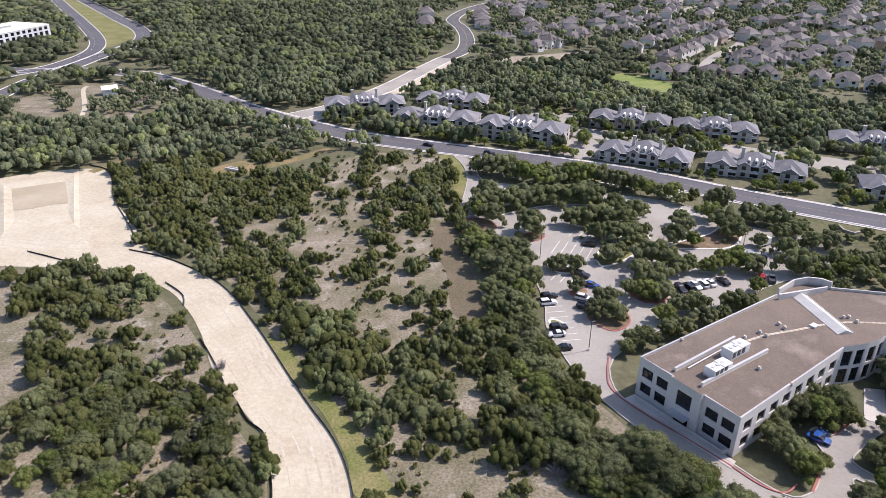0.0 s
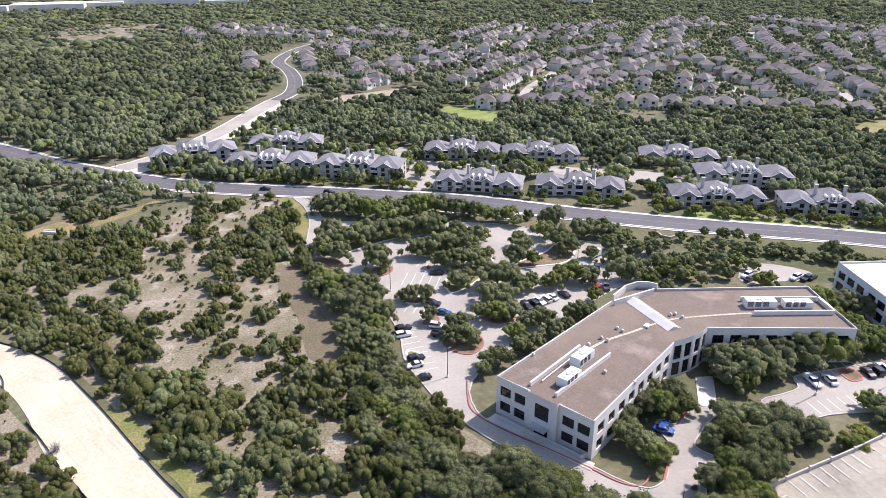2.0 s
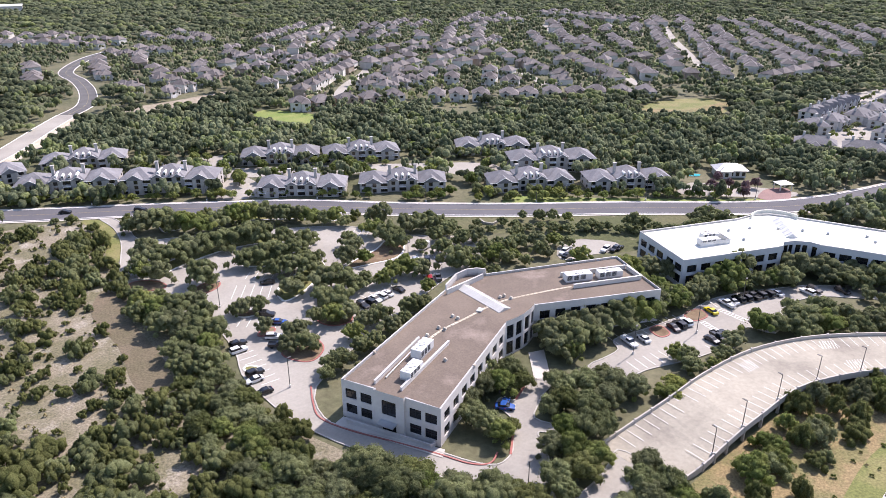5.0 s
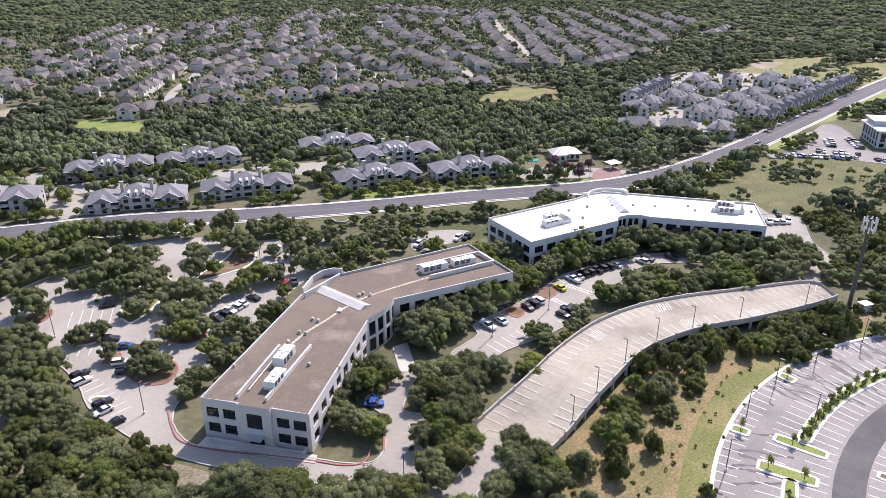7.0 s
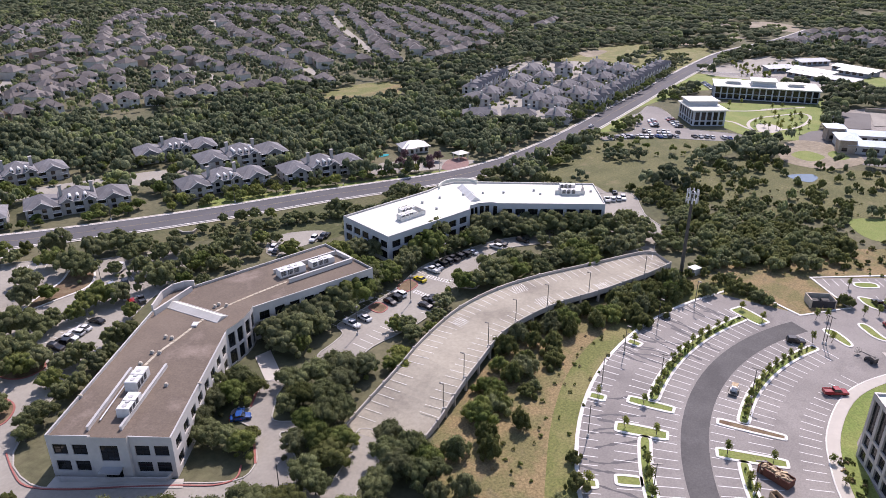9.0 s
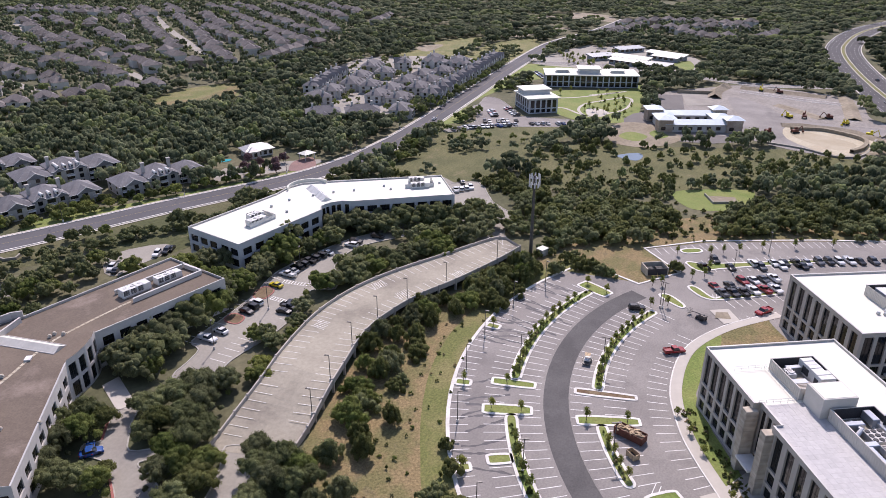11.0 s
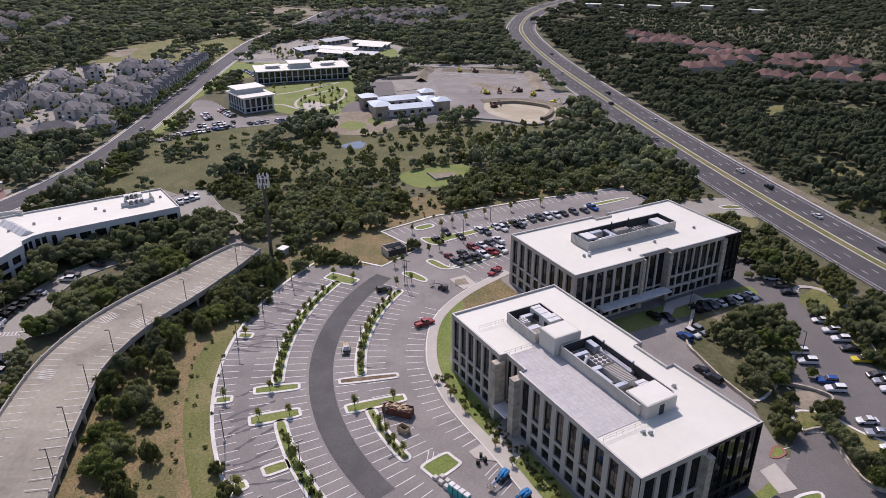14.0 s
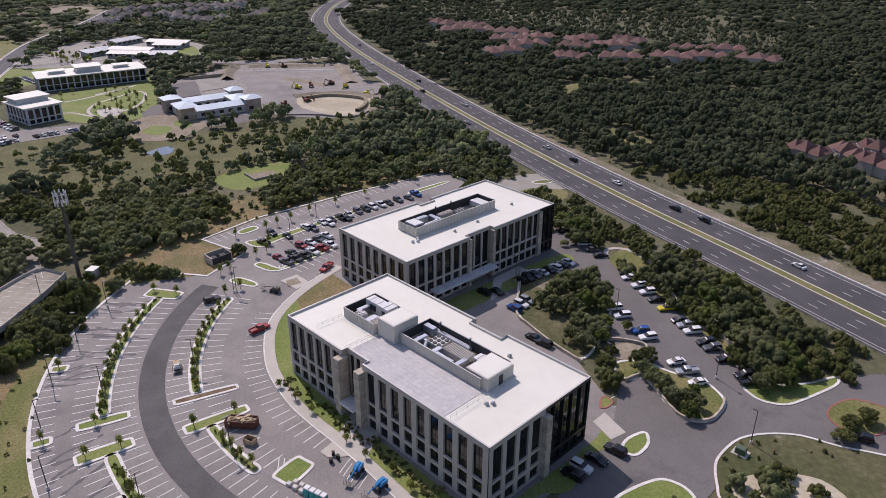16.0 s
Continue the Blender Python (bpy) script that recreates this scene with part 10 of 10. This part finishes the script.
bluepaint_mat = material("machine_blue_paint", (0.02, 0.22, 0.48), 0.4, fine=1, amount=0.1)
teal_mat = material("teal_plastic", (0.04, 0.36, 0.34), 0.5, fine=1, amount=0.08)
boom_lift(108.6, -9.3, 2.5, bluepaint_mat, "bright blue boom lift parked in a stall")
boom_lift(103.4, -13.0, 2.2, bluepaint_mat, "small blue boom lift by the footway")
boom_lift(188.0, 4.2, 1.0, steel_mat, "dark tracked mini crane on the car park")
for k in range(4):
    ob = thing("portable_toilet", 104.8 - 0.9 * k, 0.6 - 0.95 * k, 0.06, 0.8, "teal portable toilet with white roof", "toilet", "portable toilets")
    s = Shape()
    s.box(0, 0, 0, 1.1, 1.1, 2.1)
    part("cabin", s, teal_mat, ob)
    s = Shape()
    s.box(0, 0, 2.1, 1.2, 1.2, 0.2, chamfer=0.1)
    part("roof", s, unit_mat, ob)
    s = Shape()
    s.box(0.56, 0, 0.1, 0.04, 0.7, 1.8)
    part("door", s, teal_mat, ob)
for k in range(6):
    ob = thing("pallet_stack", 108.8 - 1.3 * (k % 3) - 0.3 * (k // 3), 3.6 - 1.1 * (k % 3) + 1.3 * (k // 3) - 1.0, 0.06, 0.8, "pallet stacked with grey wrapped boxes", "pallet", "pallets")
    s = Shape()
    for q in (-0.4, 0, 0.4):
        s.box(0, q, 0, 1.1, 0.1, 0.12)
    s.box(0, 0, 0.12, 1.1, 1.0, 0.03)
    part("pallet", s, debris_mat, ob)
    s = Shape()
    s.box(0, 0, 0.15, 1.0, 0.9, 0.5 + 0.1 * (k % 3), chamfer=0.05)
    part("load", s, stucco_mat, ob)
for k, (x, y) in enumerate(((114.8, -5.2), (113.6, -6.0), (112.8, -4.6))):
    ob = thing("waste_bin", x, y, 0.06, 0.5 * k, "black wheeled bin by the kerb", "bin", "waste bins")
    s = Shape()
    s.box(0, 0, 0, 0.6, 0.6, 1.0, chamfer=0.05)
    part("tub", s, black_mat, ob)
    s = Shape()
    s.box(0, 0, 1.0, 0.65, 0.65, 0.06)
    part("lid", s, black_mat, ob)
tx = thing("transformer", 95.8, -86.1, 0.14, 0.6, "squat green transformer cabinet on a pale concrete pad", "transformer")
s = Shape()
s.box(0, 0, 0, 3.2, 2.6, 0.15)
part("pad", s, walk_mat, tx)
s = Shape()
s.box(0, 0.1, 0.15, 2.0, 1.5, 1.4, chamfer=0.12)
part("cabinet", s, material("sage_green_paint", (0.10, 0.14, 0.09), 0.6, fine=1.0, amount=0.08), tx)
s = Shape()
s.box(0, -0.68, 0.3, 1.7, 0.06, 1.1)
part("door", s, louvre_mat, tx)
# flags
flag_mat = material("faded_flag_cloth", (0.35, 0.12, 0.13), 0.8, (0.2, 0.2, 0.32), fine=2.0, broad=1.2, amount=0.1)
for x, y in ((174.2, -43.0), (176.6, -47.6), (178.6, -51.4)):
    ob = thing("flagpole", x, y, 0.1, 0.6, "white flagpole with a limp flag", "flagpole", "flagpoles")
    s = Shape()
    s.tube((0, 0, 0), (0, 0, 11), 0.08, 0.05, 8)
    s.tube((0, 0, 11), (0, 0, 11.2), 0.12, 0.12, 8)
    part("pole", s, unit_mat, ob)
    s = Shape()
    for k in range(5):
        a, b = 0.05 + 0.22 * k, 0.05 + 0.22 * (k + 1)
        s.face((a, 0.12 * math.sin(2.2 * k), 8.8 - 0.25 * k), (b, 0.12 * math.sin(2.2 * k + 2.2), 8.6 - 0.25 * k), (b, 0.12 * math.sin(2.2 * k + 2.2), 10.5 - 0.2 * k), (a, 0.12 * math.sin(2.2 * k), 10.7 - 0.2 * k))
    part("flag", s, flag_mat, ob)
# silt fences along the haul road
for line in ([(-98.6, 200.0), (-82.7, 193.1), (-63.8, 178.2), (-48.9, 157.2), (-35.6, 135.0), (-28.9, 123.9), (-23.1, 115.0), (-19.2, 107.0), (-16.4, 97.7), (-15, 88)], [(-129.8, 198.5), (-113.6, 191.6), (-103.3, 187.3)], [(-79.9, 179.1), (-72.7, 172.2), (-70.4, 166.6)], [(-61.1, 150.4), (-55.6, 142.0), (-50.0, 132.3)], [(-44.9, 124.9), (-41.3, 119.2), (-36.5, 114.4), (-33.4, 105.1), (-31.5, 98.0), (-30, 88)], [(-100, 209), (-112, 228), (-122, 244), (-134, 270), (-146, 278)]):
    l = smooth(line, 5)
    o = l[0]
    ob = thing("silt_fence", *o, 0, label="low black fabric silt fence on stakes", category="fence", group="silt fences")
    m = [(x - o[0], y - o[1]) for x, y in l]
    s = Shape()
    a_, b_ = offset(m, 0.05), offset(m, -0.05)
    for j in range(len(m) - 1):
        for q in (a_, b_):
            s.face((*q[j], 0), (*q[j + 1], 0), (*q[j + 1], 0.5 + 0.06 * math.sin(j)), (*q[j], 0.5 + 0.06 * math.sin(j - 1)))
        s.face((*a_[j], 0.5), (*a_[j + 1], 0.5), (*b_[j + 1], 0.5), (*b_[j], 0.5))
    part("fabric", s, black_mat, ob)
    s = Shape()
    for x, y, _ in along(m, 2.5):
        s.box(x, y, 0, 0.06, 0.06, 0.75)
    part("stake", s, debris_mat, ob)
br = thing("footbridge", -84.6, 273, 0, -0.42, "short pale concrete footbridge with low walls", "bridge")
s = Shape()
s.box(0, 0, 0.3, 8.5, 1.8, 0.25)
part("deck", s, walk_mat, br)
for y in (-0.9, 0.9):
    s = Shape()
    s.box(0, y, 0.0, 8.5, 0.2, 0.9)
    part("wall", s, kerb_mat, br)
# ramp and red kerb before the brown office
rk = smooth([(40.6, 144), (38.8, 137), (38.4, 130.8), (42.6, 123.6), (49.5, 115.4), (56.2, 107.2), (60.6, 101.4), (64.4, 99.4), (67.6, 101.6)], 4)
s = Shape()
s.ridge(rk, 0.18, 0.23)
tagged(part("kerb", s, redkerb_mat), "red painted kerb along the fire lane", "kerb", kind="structure")
surface("footway", [(40.5, 127.2), (49.8, 114.4), (56.5, 105.6), (58.2, 107.6), (57.4, 108.6), (52, 115.2), (50.0, 121.6), (43.2, 128.8)], 0.16, walk_mat, "pale concrete ramp terrace before the office", "pavement")
for a, b in (((43.2, 126.4), (50.2, 117.2)), ((50.2, 117.2), (55.8, 109.6)), ((55.8, 109.6), (57.4, 110.0))):
    w_ = thing("ramp_wall", *a, 0, label="low smooth concrete ramp wall", category="wall", group="ramp walls")
    m = [(0, 0), (b[0] - a[0], b[1] - a[1])]
    l, r = offset(m, 0.15), offset(m, -0.15)
    s = Shape()
    s.prism([l[0], r[0], r[1], l[1]], 0, 1.1)
    part("wall", s, stucco_mat, w_)
# low wing walls of a drain outfall
s = Shape()
s.ridge([(134.4, 220.5), (134.2, 216.6), (136.5, 214.1), (140.2, 215.9)], 0.3, 0.9)
tagged(part("outfall_wall", s, concrete_mat), "low pale concrete wing wall of a drain outfall", "wall", kind="structure")
# guard rail along the highway
gl = offset(hwy_line, 15.2)
rail = thing("guard_rail", *gl[0], 0, label="galvanised steel guard rail beside the highway", category="guard rail")
m = [(x - gl[0][0], y - gl[0][1]) for x, y in gl if x < 420]
s = Shape()
a_, b_ = offset(m, 0.06), offset(m, -0.06)
for j in range(len(m) - 1):
    for q in (a_, b_):
        s.face((*q[j], 0.4), (*q[j + 1], 0.4), (*q[j + 1], 0.8), (*q[j], 0.8))
part("beam", s, metal_mat, rail)
s = Shape()
for x, y, _ in along(m, 4.0):
    s.box(x, y, 0, 0.15, 0.15, 0.75)
part("post_row", s, steel_mat, rail)
# campus paths
for c, closed in (([(449, 117), (452, 112), (458, 105), (474, 92), (487, 82)], False), ([(422, 98), (439, 98), (455, 89), (468, 79), (460, 73), (434, 73), (417, 82), (409, 90)], True), ([(422, 113), (422, 106), (413, 96), (408, 88)], False), ([(465, 102), (482, 86)], False)):
    c = smooth(c, 4, closed)
    s = Shape()
    s.ridge(c, 0.9, 0.08, closed)
    tagged(part("footway", s, walk_mat), "curved pale campus path", "pavement", kind="structure")
surface("plaza", smooth([(425, 94), (430, 88), (423, 80), (410, 82), (410, 89)], 3, True), 0.07, walk_mat, "oval pale garden plaza", "pavement")


def digger(x, y, turn, mat, label):
    ob = thing("excavator", x, y, 0.1, turn, label, "machine", "building machines")
    for sy in (-1.1, 1.1):
        s = Shape()
        side_extrude(s, [(-1.9, 0.2), (-2.0, 0.5), (-1.8, 0.9), (1.8, 0.9), (2.0, 0.5), (1.9, 0.2)], 0.3)
        s.v = [(p, q + sy, r) for p, q, r in s.v]
        part("track", s, black_mat, ob)
    s = Shape()
    s.box(-0.3, 0, 0.9, 3.2, 2.3, 1.1, chamfer=0.2)
    s.box(0.6, 0.6, 2.0, 1.3, 1.0, 1.1, chamfer=0.15)
    part("house", s, mat, ob)
    s = Shape()
    s.tube((1.2, -0.3, 1.8), (3.4, -0.3, 3.8), 0.25, 0.2, 6)
    s.tube((3.4, -0.3, 3.8), (4.8, -0.3, 1.0), 0.2, 0.15, 6)
    s.box(4.8, -0.3, 0.3, 0.8, 1.0, 0.8)
    part("boom", s, mat, ob)


for k, (x, y) in enumerate(((456, -26), (453, -17.8), (460.5, -39), (449, -47), (411.5, -7.5), (427, -57), (417.7, -21), (527, -0.6), (524, -12))):
    digger(x, y, 0.9 * k, PAINTS["yellow"] if k % 2 else rust_mat, "small excavator working on bare soil")
for k in range(26):
    x, y = 566 + 4.2 * (k % 13) + rng.normal(), 124 + 12 * (k // 13) + 2.2 * (k % 13) + rng.normal() * 2
    plant(YOUNG, "sapling", x, y, 5.0, 4.0, "young tree in the school car park", group="school saplings")
for x, y in ((428.7, 94.6), (420.6, 89.6), (416.4, 85.3), (420, 83.3), (431, 82.5), (447, 81.4), (456, 79.8), (455.5, 77), (446.6, 73.8), (434, 70.2), (418.5, 70.8), (415, 73.8), (419.3, 78), (421.4, 96.7), (469, 117.6), (460, 119.5), (466, 96), (473, 91), (440, 88), (436, 77), (426, 74), (450, 90)):
    plant(YOUNG, "sapling", x + rng.normal(), y + rng.normal(), rng.uniform(3.6, 5.6), rng.uniform(3.4, 5.0), "young tree beside the campus garden paths", group="campus saplings")
# street lamps along the main road
for k, (x, y, a) in enumerate(along(offset(main_line, 9.4), 46.0, 20.0)):
    if math.hypot(x, y) < 620:
        lamp_post(x, y, 0.1, 9.5, a - math.pi / 2)
